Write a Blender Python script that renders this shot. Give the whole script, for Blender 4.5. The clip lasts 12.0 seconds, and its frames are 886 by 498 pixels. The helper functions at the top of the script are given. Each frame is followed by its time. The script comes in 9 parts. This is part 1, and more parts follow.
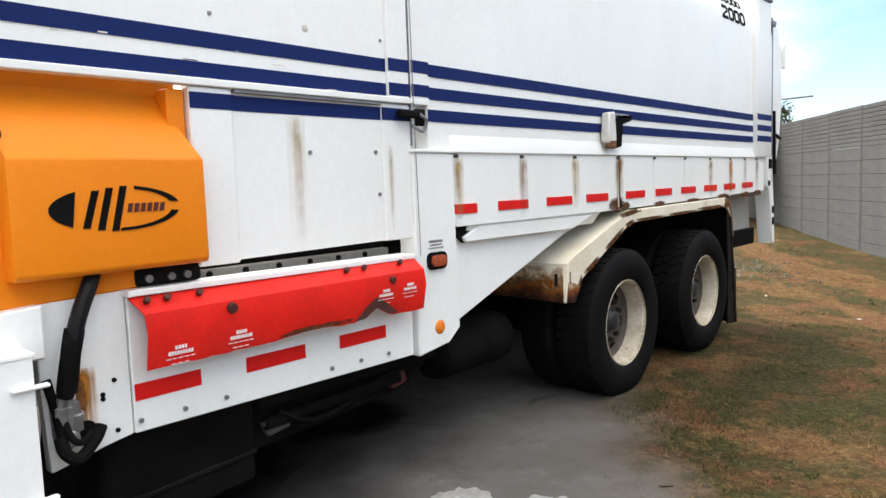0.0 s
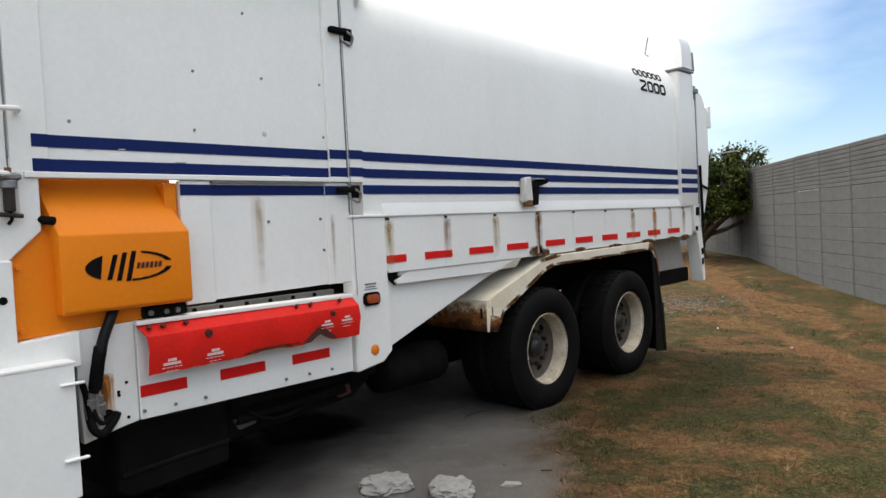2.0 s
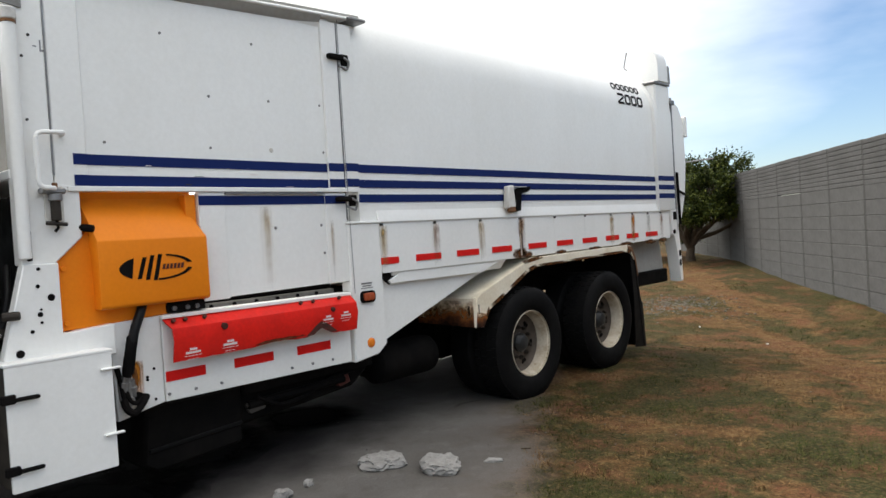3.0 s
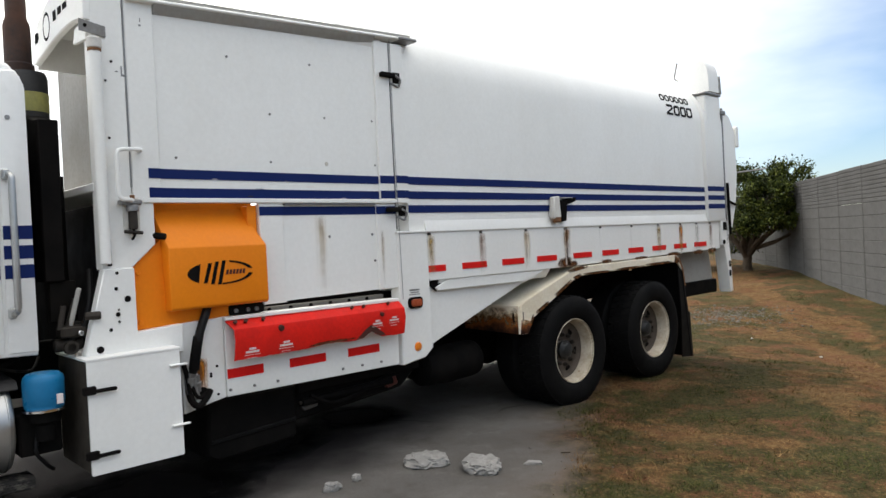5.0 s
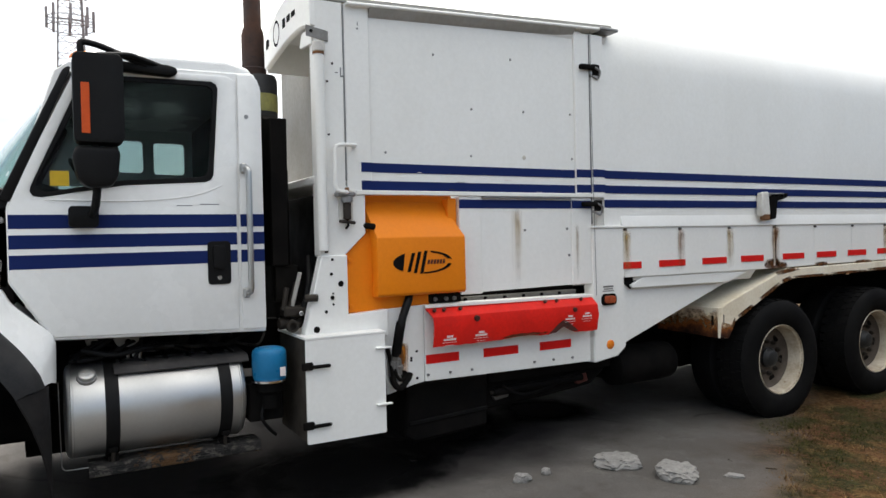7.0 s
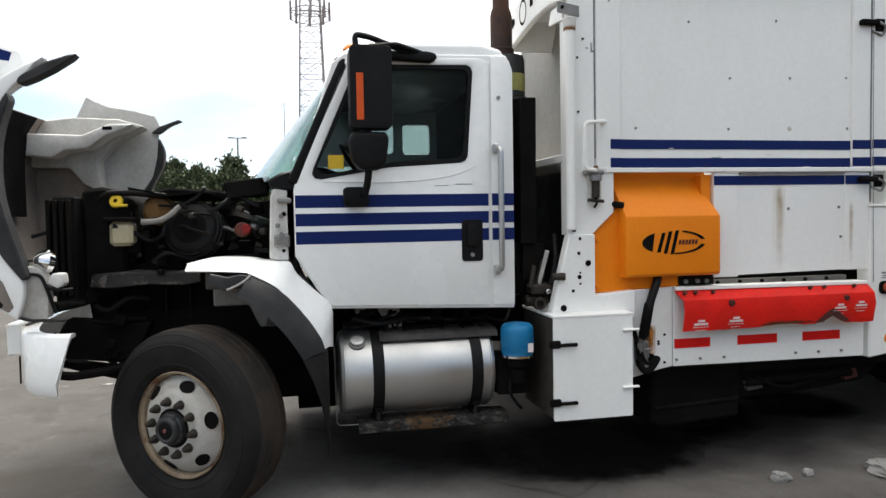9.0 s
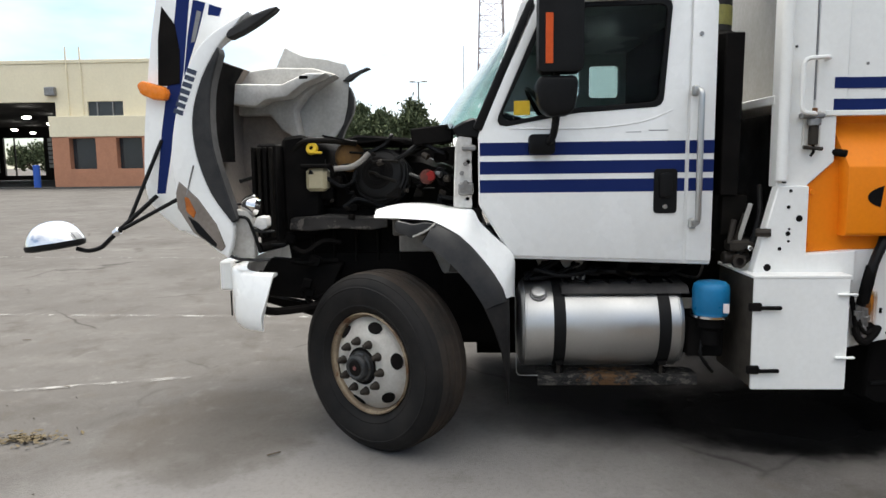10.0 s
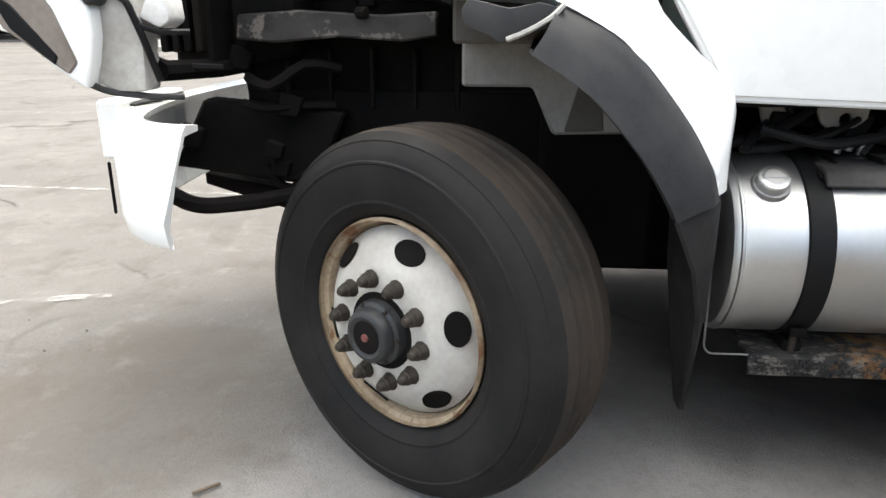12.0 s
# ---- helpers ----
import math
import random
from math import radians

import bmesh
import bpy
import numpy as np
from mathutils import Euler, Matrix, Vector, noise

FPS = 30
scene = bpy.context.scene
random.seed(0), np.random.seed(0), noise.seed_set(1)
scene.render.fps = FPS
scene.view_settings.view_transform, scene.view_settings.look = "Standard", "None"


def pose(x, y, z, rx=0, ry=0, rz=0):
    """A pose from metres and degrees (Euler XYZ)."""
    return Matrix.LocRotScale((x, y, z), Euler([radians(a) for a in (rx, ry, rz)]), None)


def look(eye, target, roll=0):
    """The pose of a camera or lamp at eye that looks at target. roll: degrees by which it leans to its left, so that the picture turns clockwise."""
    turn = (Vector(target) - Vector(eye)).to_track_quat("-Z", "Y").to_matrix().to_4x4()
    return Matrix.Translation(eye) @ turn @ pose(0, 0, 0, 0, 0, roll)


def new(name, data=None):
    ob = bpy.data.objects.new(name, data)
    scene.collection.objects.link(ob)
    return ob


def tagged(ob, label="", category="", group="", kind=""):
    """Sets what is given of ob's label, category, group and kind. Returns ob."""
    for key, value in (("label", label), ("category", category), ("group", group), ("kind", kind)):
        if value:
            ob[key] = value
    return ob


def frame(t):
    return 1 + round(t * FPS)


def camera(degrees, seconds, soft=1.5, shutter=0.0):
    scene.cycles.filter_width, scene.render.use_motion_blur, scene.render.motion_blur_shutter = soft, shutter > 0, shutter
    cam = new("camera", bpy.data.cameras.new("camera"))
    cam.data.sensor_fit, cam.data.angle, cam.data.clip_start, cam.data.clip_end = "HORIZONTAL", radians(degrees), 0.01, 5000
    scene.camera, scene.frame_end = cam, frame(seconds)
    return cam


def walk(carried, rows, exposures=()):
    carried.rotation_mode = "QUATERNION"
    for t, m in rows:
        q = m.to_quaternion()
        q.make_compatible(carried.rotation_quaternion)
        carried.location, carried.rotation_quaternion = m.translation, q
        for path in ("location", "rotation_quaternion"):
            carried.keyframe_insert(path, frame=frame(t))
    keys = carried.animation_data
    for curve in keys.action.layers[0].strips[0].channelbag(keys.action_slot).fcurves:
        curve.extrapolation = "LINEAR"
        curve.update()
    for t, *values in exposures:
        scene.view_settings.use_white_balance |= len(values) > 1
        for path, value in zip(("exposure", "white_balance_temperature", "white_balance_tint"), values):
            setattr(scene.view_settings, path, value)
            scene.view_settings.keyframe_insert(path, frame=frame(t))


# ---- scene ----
# camera and its walk
cam = camera(64.4, 12.0)
PATH = [
    (0, (2.322, 1.851, 1.435), (1.004, 3.344, 1.252), -2.0),
    (0.2, (2.541, 1.834, 1.475), (1.277, 3.38, 1.37), -1.6),
    (0.5, (2.736, 1.804, 1.492), (1.495, 3.371, 1.407), -0.4),
    (0.7, (2.876, 1.738, 1.537), (1.618, 3.291, 1.451), -2.0),
    (1, (2.97, 1.631, 1.535), (1.72, 3.192, 1.517), -2.9),
    (1.2, (3.092, 1.585, 1.564), (1.793, 3.106, 1.528), -3.4),
    (1.5, (3.196, 1.525, 1.519), (1.895, 3.044, 1.475), -2.2),
    (1.7, (3.339, 1.489, 1.548), (2.012, 2.984, 1.474), -2.0),
    (2, (3.438, 1.384, 1.511), (2.089, 2.858, 1.445), -2.9),
    (2.5, (3.645, 1.178, 1.49), (2.3, 2.657, 1.437), -3.5),
    (4.5, (4.04, 0.952, 1.504), (2.659, 2.398, 1.484), -2.8),
    (5, (4.03, 0.933, 1.52), (2.577, 2.307, 1.496), -2.8),
    (5.5, (4.024, 0.912, 1.532), (2.504, 2.212, 1.521), -2.5),
    (6, (4.007, 0.891, 1.533), (2.405, 2.089, 1.512), -2.3),
    (6.5, (3.98, 0.855, 1.533), (2.304, 1.946, 1.502), -1.7),
    (8.5, (3.911, 0.712, 1.528), (1.993, 1.276, 1.483), -1.1),
    (9, (3.879, 0.633, 1.57), (1.925, 1.048, 1.479), -1.0),
    (9.5, (3.871, 0.617, 1.573), (1.885, 0.831, 1.47), -0.9),
    (9.7, (3.879, 0.615, 1.572), (1.886, 0.743, 1.455), -0.6),
    (9.8, (3.873, 0.608, 1.567), (1.878, 0.659, 1.426), -0.3),
    (10, (3.781, 0.592, 1.599), (1.798, 0.515, 1.355), -0.7),
    (10.2, (3.701, 0.571, 1.509), (1.726, 0.464, 1.211), -1.1),
    (10.5, (3.439, 0.521, 1.536), (1.485, 0.41, 1.127), -0.0),
    (10.7, (3.229, 0.433, 1.544), (1.306, 0.246, 1.025), -1.4),
    (11, (2.956, 0.452, 1.413), (1.067, 0.1, 0.858), -2.2),
    (11.2, (2.7, 0.44, 1.392), (0.803, 0.142, 0.833), -0.4),
    (11.4, (2.424, 0.424, 1.37), (0.542, 0.196, 0.734), 0.6),
    (11.5, (2.294, 0.398, 1.366), (0.42, 0.219, 0.69), 0.7),
    (11.8, (1.925, 0.324, 1.291), (0.037, 0.232, 0.637), 1.4),
    (12, (1.704, 0.279, 1.246), (-0.197, 0.136, 0.64), 0.2),
]
EXPOSURES = [(0.0, 1.25), (0.5, 0.86), (1.5, 0.69), (2.5, 0.56), (5.5, 0.53), (8.5, 0.48), (9.5, 0.54), (10.5, 0.85), (11.2, 1.12), (12.0, 1.61)]
walk(cam, [(t, look(eye, target, roll)) for t, eye, target, roll in PATH], EXPOSURES)
# ---- end of camera ----
# world: bright broken cloud, brightest round a veiled sun beyond the truck
SUN_EL, SUN_DIR = 60.0, 174.0
sun_way = Vector((math.cos(radians(SUN_EL)) * math.cos(radians(SUN_DIR)), math.cos(radians(SUN_EL)) * math.sin(radians(SUN_DIR)), math.sin(radians(SUN_EL))))
world = bpy.data.worlds.new("sky")
scene.world = world
world.use_nodes = True
wn, wl = world.node_tree.nodes, world.node_tree.links
wn.clear()


def wnode(kind, **inputs):
    n = wn.new(kind)
    for k, v in inputs.items():
        n.inputs[k].default_value = v
    return n


w_out = wn.new("ShaderNodeOutputWorld")
w_bg = wn.new("ShaderNodeBackground")
w_sky = wn.new("ShaderNodeTexSky")
w_sky.sky_type = "NISHITA"
w_sky.sun_disc = False
w_sky.sun_elevation = radians(SUN_EL)
w_sky.sun_rotation = radians(90 - SUN_DIR)
w_sky.air_density, w_sky.dust_density, w_sky.ozone_density = 1.0, 0.4, 3.0
w_gain = wn.new("ShaderNodeMixRGB")
w_gain.blend_type = "MULTIPLY"
w_gain.inputs[0].default_value = 1.0
w_gain.inputs[2].default_value = (0.098, 0.100, 0.103, 1)
w_co = wn.new("ShaderNodeTexCoord")
w_map = wn.new("ShaderNodeMapping")
w_map.inputs["Scale"].default_value = (1.0, 1.0, 3.0)
w_map.inputs["Location"].default_value = (0.3, 0.1, 0.0)
w_noise = wnode("ShaderNodeTexNoise", Scale=1.7, Detail=7.0, Roughness=0.5)
w_dot = wn.new("ShaderNodeVectorMath")
w_dot.operation = "DOT_PRODUCT"
w_dot.inputs[1].default_value = sun_way
w_glow = wn.new("ShaderNodeMapRange")
for k, v in (("From Min", -0.1), ("From Max", 0.95), ("To Min", 0.0), ("To Max", 1.0)):
    w_glow.inputs[k].default_value = v
w_glow.interpolation_type = "SMOOTHSTEP"
w_shift = wn.new("ShaderNodeMath")
w_shift.operation = "MULTIPLY_ADD"
w_shift.inputs[1].default_value = 0.50
w_ramp = wn.new("ShaderNodeValToRGB")
w_ramp.color_ramp.elements[0].position = 0.40
w_ramp.color_ramp.elements[1].position = 0.90
w_cloud = wn.new("ShaderNodeMixRGB")
w_cloud.inputs[1].default_value = (0.98, 1.02, 1.06, 1)
w_cloud.inputs[2].default_value = (1.75, 1.72, 1.66, 1)
w_mix = wn.new("ShaderNodeMixRGB")
wl.new(w_co.outputs["Generated"], w_map.inputs[0])
wl.new(w_map.outputs[0], w_noise.inputs["Vector"])
wl.new(w_co.outputs["Generated"], w_dot.inputs[0])
wl.new(w_dot.outputs["Value"], w_glow.inputs["Value"])
wl.new(w_glow.outputs[0], w_shift.inputs[0])
wl.new(w_noise.outputs["Fac"], w_shift.inputs[2])
w_sep = wn.new("ShaderNodeSeparateXYZ")
w_high = wn.new("ShaderNodeMapRange")
for k, v in (("From Min", 0.34), ("From Max", 0.80), ("To Min", 0.0), ("To Max", 0.35)):
    w_high.inputs[k].default_value = v
w_sum = wn.new("ShaderNodeMath")
w_sum.operation = "ADD"
wl.new(w_co.outputs["Generated"], w_sep.inputs[0])
wl.new(w_sep.outputs["Z"], w_high.inputs["Value"])
wl.new(w_shift.outputs[0], w_sum.inputs[0])
wl.new(w_high.outputs[0], w_sum.inputs[1])
# a clearer, bluer stretch low down beyond the tail of the truck
w_part = wn.new("ShaderNodeVectorMath")
w_part.operation = "DOT_PRODUCT"
w_part.inputs[1].default_value = Vector((-0.22, 0.92, 0.32)).normalized()
w_blue = wn.new("ShaderNodeMapRange")
for k, v in (("From Min", 0.74), ("From Max", 0.97), ("To Min", 0.0), ("To Max", -0.27)):
    w_blue.inputs[k].default_value = v
w_less = wn.new("ShaderNodeMath")
w_less.operation = "ADD"
wl.new(w_co.outputs["Generated"], w_part.inputs[0])
wl.new(w_part.outputs["Value"], w_blue.inputs["Value"])
wl.new(w_sum.outputs[0], w_less.inputs[0])
wl.new(w_blue.outputs[0], w_less.inputs[1])
# and another, fainter, beyond the front of the truck
w_part_b = wn.new("ShaderNodeVectorMath")
w_part_b.operation = "DOT_PRODUCT"
w_part_b.inputs[1].default_value = Vector((-0.84, -0.42, 0.34)).normalized()
w_blue_b = wn.new("ShaderNodeMapRange")
for k, v in (("From Min", 0.80), ("From Max", 0.97), ("To Min", 0.0), ("To Max", -0.34)):
    w_blue_b.inputs[k].default_value = v
w_less_b = wn.new("ShaderNodeMath")
w_less_b.operation = "ADD"
wl.new(w_co.outputs["Generated"], w_part_b.inputs[0])
wl.new(w_part_b.outputs["Value"], w_blue_b.inputs["Value"])
wl.new(w_less.outputs[0], w_less_b.inputs[0])
wl.new(w_blue_b.outputs[0], w_less_b.inputs[1])
wl.new(w_less_b.outputs[0], w_ramp.inputs[0])
# thinner, brighter overcast on the open side of the yard
w_open = wn.new("ShaderNodeMapRange")
for k, v in (("From Min", -0.3), ("From Max", 0.7), ("To Min", 0.78), ("To Max", 1.22)):
    w_open.inputs[k].default_value = v
w_tone = wn.new("ShaderNodeMixRGB")
w_tone.blend_type = "MULTIPLY"
w_tone.inputs[0].default_value = 1.0
w_tone.inputs[1].default_value = (0.98, 1.02, 1.06, 1)
wl.new(w_sep.outputs["X"], w_open.inputs["Value"])
wl.new(w_open.outputs[0], w_tone.inputs[2])
wl.new(w_tone.outputs[0], w_cloud.inputs[1])
wl.new(w_ramp.outputs[0], w_mix.inputs[0])
wl.new(w_glow.outputs[0], w_cloud.inputs[0])
wl.new(w_sky.outputs[0], w_gain.inputs[1])
wl.new(w_gain.outputs[0], w_mix.inputs[1])
wl.new(w_cloud.outputs[0], w_mix.inputs[2])
wl.new(w_mix.outputs[0], w_bg.inputs[0])
w_bg.inputs[1].default_value = 1.0
wl.new(w_bg.outputs[0], w_out.inputs[0])
sun = new("sun", bpy.data.lights.new("sun", "SUN"))
sun.data.energy, sun.data.angle, sun.data.color = 3.1, radians(38), (1.0, 0.97, 0.92)
sun.matrix_world = look(sun_way * 40, (0, 0, 0))


# ---- materials ----
def ramp_node(nt, fac, stops):
    r = nt.nodes.new("ShaderNodeValToRGB")
    while len(r.color_ramp.elements) < len(stops):
        r.color_ramp.elements.new(0.5)
    for e, (p, c) in zip(r.color_ramp.elements, stops):
        e.position = p
        e.color = (*c, 1) if len(c) == 3 else c
    nt.links.new(fac, r.inputs[0])
    return r.outputs[0]


def noise_node(nt, scale, detail=4.0, rough=0.55, stretch=None, coord="Object"):
    co = nt.nodes.new("ShaderNodeTexCoord")
    n = nt.nodes.new("ShaderNodeTexNoise")
    n.inputs["Scale"].default_value = scale
    n.inputs["Detail"].default_value = detail
    n.inputs["Roughness"].default_value = rough
    src = co.outputs[coord]
    if stretch:
        m = nt.nodes.new("ShaderNodeMapping")
        m.inputs["Scale"].default_value = stretch
        nt.links.new(src, m.inputs[0])
        src = m.outputs[0]
    nt.links.new(src, n.inputs["Vector"])
    return n.outputs["Fac"]


def mixed(nt, fac, a, b):
    m = nt.nodes.new("ShaderNodeMixRGB")
    for sock, v in ((m.inputs[0], fac), (m.inputs[1], a), (m.inputs[2], b)):
        if isinstance(v, (int, float)):
            sock.default_value = v
        elif isinstance(v, tuple):
            sock.default_value = (*v, 1)
        else:
            nt.links.new(v, sock)
    return m.outputs[0]


def math_node(nt, op, a, b=0.0, clamp=False):
    m = nt.nodes.new("ShaderNodeMath")
    m.operation = op
    m.use_clamp = clamp
    for sock, v in ((m.inputs[0], a), (m.inputs[1], b)):
        if isinstance(v, (int, float)):
            sock.default_value = v
        else:
            nt.links.new(v, sock)
    return m.outputs[0]


def fresh(name):
    m = bpy.data.materials.new(name)
    m.use_nodes = True
    nt = m.node_tree
    b = nt.nodes["Principled BSDF"]
    return m, nt, b


def bump(nt, b, height, strength, distance):
    k = nt.nodes.new("ShaderNodeBump")
    k.inputs["Strength"].default_value = strength
    k.inputs["Distance"].default_value = distance
    nt.links.new(height, k.inputs["Height"])
    nt.links.new(k.outputs[0], b.inputs["Normal"])


def surface(name, base, rough=0.5, metal=0.0, dirt=None, amount=0.35, scale=6.0, stretch=None, grain=60.0, relief=0.05, depth=0.004, coat=0.0, spots=None, spot_at=0.68, spot_scale=9.0, gloss=0.3):
    """A plain surface with broad soiling, fine grain and, on wish, spots of another colour."""
    m, nt, b = fresh(name)
    dirt = dirt or tuple(c * 0.6 for c in base)
    broad = ramp_node(nt, noise_node(nt, scale, 5, 0.6, stretch), [(0.38, (0, 0, 0)), (0.72, (amount,) * 3)])
    fine = ramp_node(nt, noise_node(nt, grain, 3, 0.6), [(0.3, (0, 0, 0)), (0.75, (amount * 0.5,) * 3)])
    c = mixed(nt, broad, base, dirt)
    c = mixed(nt, fine, c, tuple(x * 0.75 for x in dirt))
    if spots:
        s = ramp_node(nt, noise_node(nt, spot_scale, 6, 0.62), [(spot_at, (0, 0, 0)), (spot_at + 0.05, (1, 1, 1))])
        c = mixed(nt, s, c, spots)
    nt.links.new(c, b.inputs["Base Color"])
    b.inputs["Metallic"].default_value = metal
    b.inputs["Specular IOR Level"].default_value = gloss
    r = ramp_node(nt, noise_node(nt, scale * 1.7, 4), [(0.3, (max(rough - 0.09, 0.03),) * 3), (0.7, (min(rough + 0.12, 1),) * 3)])
    nt.links.new(r, b.inputs["Roughness"])
    b.inputs["Coat Weight"].default_value = coat
    if relief:
        bump(nt, b, noise_node(nt, grain, 4), relief, depth)
    return m


WHITE = (0.84, 0.835, 0.805)
def worn_step():
    """Black step paint, scuffed to bare metal and, along one stretch, to orange rust."""
    m, nt, b = fresh("worn_step")
    c = ramp_node(nt, noise_node(nt, 12, 5, 0.65), [(0.35, (0.010, 0.0098, 0.010)), (0.7, (0.032, 0.030, 0.028))])
    bare = ramp_node(nt, noise_node(nt, 34, 6, 0.7, (1, 0.55, 1)), [(0.52, (0, 0, 0)), (0.60, (0.8,) * 3)])
    c = mixed(nt, bare, c, (0.105, 0.095, 0.082))
    co = nt.nodes.new("ShaderNodeTexCoord")
    sep = nt.nodes.new("ShaderNodeSeparateXYZ")
    nt.links.new(co.outputs["Object"], sep.inputs[0])
    d = math_node(nt, "POWER", math_node(nt, "MULTIPLY", math_node(nt, "SUBTRACT", sep.outputs[1], 1.37), 4.5), 2.0)
    d = math_node(nt, "ADD", d, math_node(nt, "MULTIPLY", math_node(nt, "SUBTRACT", noise_node(nt, 26, 6, 0.72), 0.5), 4.5))
    c = mixed(nt, ramp_node(nt, d, [(-0.3, (0.6,) * 3), (0.25, (0, 0, 0))]), c, (0.13, 0.066, 0.024))
    nt.links.new(c, b.inputs["Base Color"])
    b.inputs["Roughness"].default_value = 0.7
    b.inputs["Specular IOR Level"].default_value = 0.12
    bump(nt, b, noise_node(nt, 60, 4), 0.2, 0.004)
    return m


m_white = surface("white_paint", WHITE, 0.38, dirt=(0.62, 0.60, 0.54), amount=0.22, scale=1.3, stretch=(1, 1.2, 0.5), grain=35, relief=0.02)
m_cab = surface("cab_paint", (0.85, 0.848, 0.825), 0.25, dirt=(0.6, 0.59, 0.54), amount=0.18, scale=1.4, grain=30, relief=0.0, coat=0.3)
m_worn = surface("worn_white", (0.70, 0.69, 0.65), 0.5, dirt=(0.42, 0.36, 0.27), amount=0.6, scale=3.0, stretch=(1, 1, 0.4), grain=40, relief=0.04, spots=(0.20, 0.09, 0.035), spot_at=0.66, spot_scale=5)
m_fender = surface("rusty_white", (0.86, 0.81, 0.68), 0.36, dirt=(0.50, 0.36, 0.18), amount=0.5, scale=2.2, grain=40, relief=0.05, spots=(0.17, 0.075, 0.03), spot_at=0.68, spot_scale=11)
m_rust = surface("rust", (0.24, 0.11, 0.045), 0.85, dirt=(0.09, 0.05, 0.03), amount=0.8, scale=14, grain=90, relief=0.3)
def streak_material(name, colour, amount, fine=45.0, rough=0.7):
    """A run of dirt on paint: thins out to both sides and downwards, in fine vertical threads."""
    m, nt, b = fresh(name)
    co = nt.nodes.new("ShaderNodeTexCoord")
    sep = nt.nodes.new("ShaderNodeSeparateXYZ")
    nt.links.new(co.outputs["Generated"], sep.inputs[0])
    off = math_node(nt, "ABSOLUTE", math_node(nt, "SUBTRACT", sep.outputs[1], 0.5))
    side = ramp_node(nt, off, [(0.05, (1, 1, 1)), (0.5, (0, 0, 0))])
    down = ramp_node(nt, sep.outputs[2], [(0.0, (0, 0, 0)), (0.45, (0.5,) * 3), (0.86, (1, 1, 1)), (1.0, (0.1,) * 3)])
    thread = ramp_node(nt, noise_node(nt, fine, 4, 0.6, (1, 1, 0.05)), [(0.32, (0.1,) * 3), (0.62, (1, 1, 1))])
    blot = ramp_node(nt, noise_node(nt, 9, 4, 0.6), [(0.3, (0.3,) * 3), (0.65, (1, 1, 1))])
    a = math_node(nt, "MULTIPLY", math_node(nt, "MULTIPLY", side, down), math_node(nt, "MULTIPLY", thread, blot))
    nt.links.new(math_node(nt, "MULTIPLY", a, amount, True), b.inputs["Alpha"])
    b.inputs["Base Color"].default_value = (*colour, 1)
    b.inputs["Roughness"].default_value = rough
    b.inputs["Specular IOR Level"].default_value = 0.1
    return m


def blotch_material(name, colour, low, high, scale, axes=(1, 2)):
    """A patch of rust or scorching that breaks up raggedly towards its rim."""
    m, nt, b = fresh(name)
    co = nt.nodes.new("ShaderNodeTexCoord")
    sep = nt.nodes.new("ShaderNodeSeparateXYZ")
    nt.links.new(co.outputs["Generated"], sep.inputs[0])
    rim = None
    for k in axes:
        off = math_node(nt, "MULTIPLY", math_node(nt, "ABSOLUTE", math_node(nt, "SUBTRACT", sep.outputs[k], 0.5)), 2.0)
        r = math_node(nt, "POWER", off, 2.0)
        rim = r if rim is None else math_node(nt, "ADD", rim, r)
    n = math_node(nt, "ADD", rim, math_node(nt, "MULTIPLY", math_node(nt, "SUBTRACT", noise_node(nt, scale, 6, 0.65), 0.5), 2.2))
    a = ramp_node(nt, n, [(low, (0.95,) * 3), (high, (0, 0, 0))])
    nt.links.new(a, b.inputs["Alpha"])
    c = ramp_node(nt, noise_node(nt, scale * 3, 5, 0.6), [(0.35, tuple(x * 0.45 for x in colour)), (0.65, colour)])
    nt.links.new(c, b.inputs["Base Color"])
    b.inputs["Roughness"].default_value = 0.85
    b.inputs["Specular IOR Level"].default_value = 0.1
    return m


m_rustrun = streak_material("rust_run", (0.26, 0.12, 0.04), 0.75)
m_orangerun = streak_material("orange_run", (0.46, 0.18, 0.025), 2.0, 40)
m_yellowrun = streak_material("yellow_run", (0.42, 0.29, 0.11), 0.95, 30)
m_greyrun = streak_material("grey_run", (0.34, 0.31, 0.26), 0.4, 50)
m_rustblot = blotch_material("rust_blotch", (0.24, 0.095, 0.03), 0.45, 0.75, 14)
m_rustsoft = blotch_material("soft_rust", (0.15, 0.062, 0.022), -0.55, 1.0, 17)


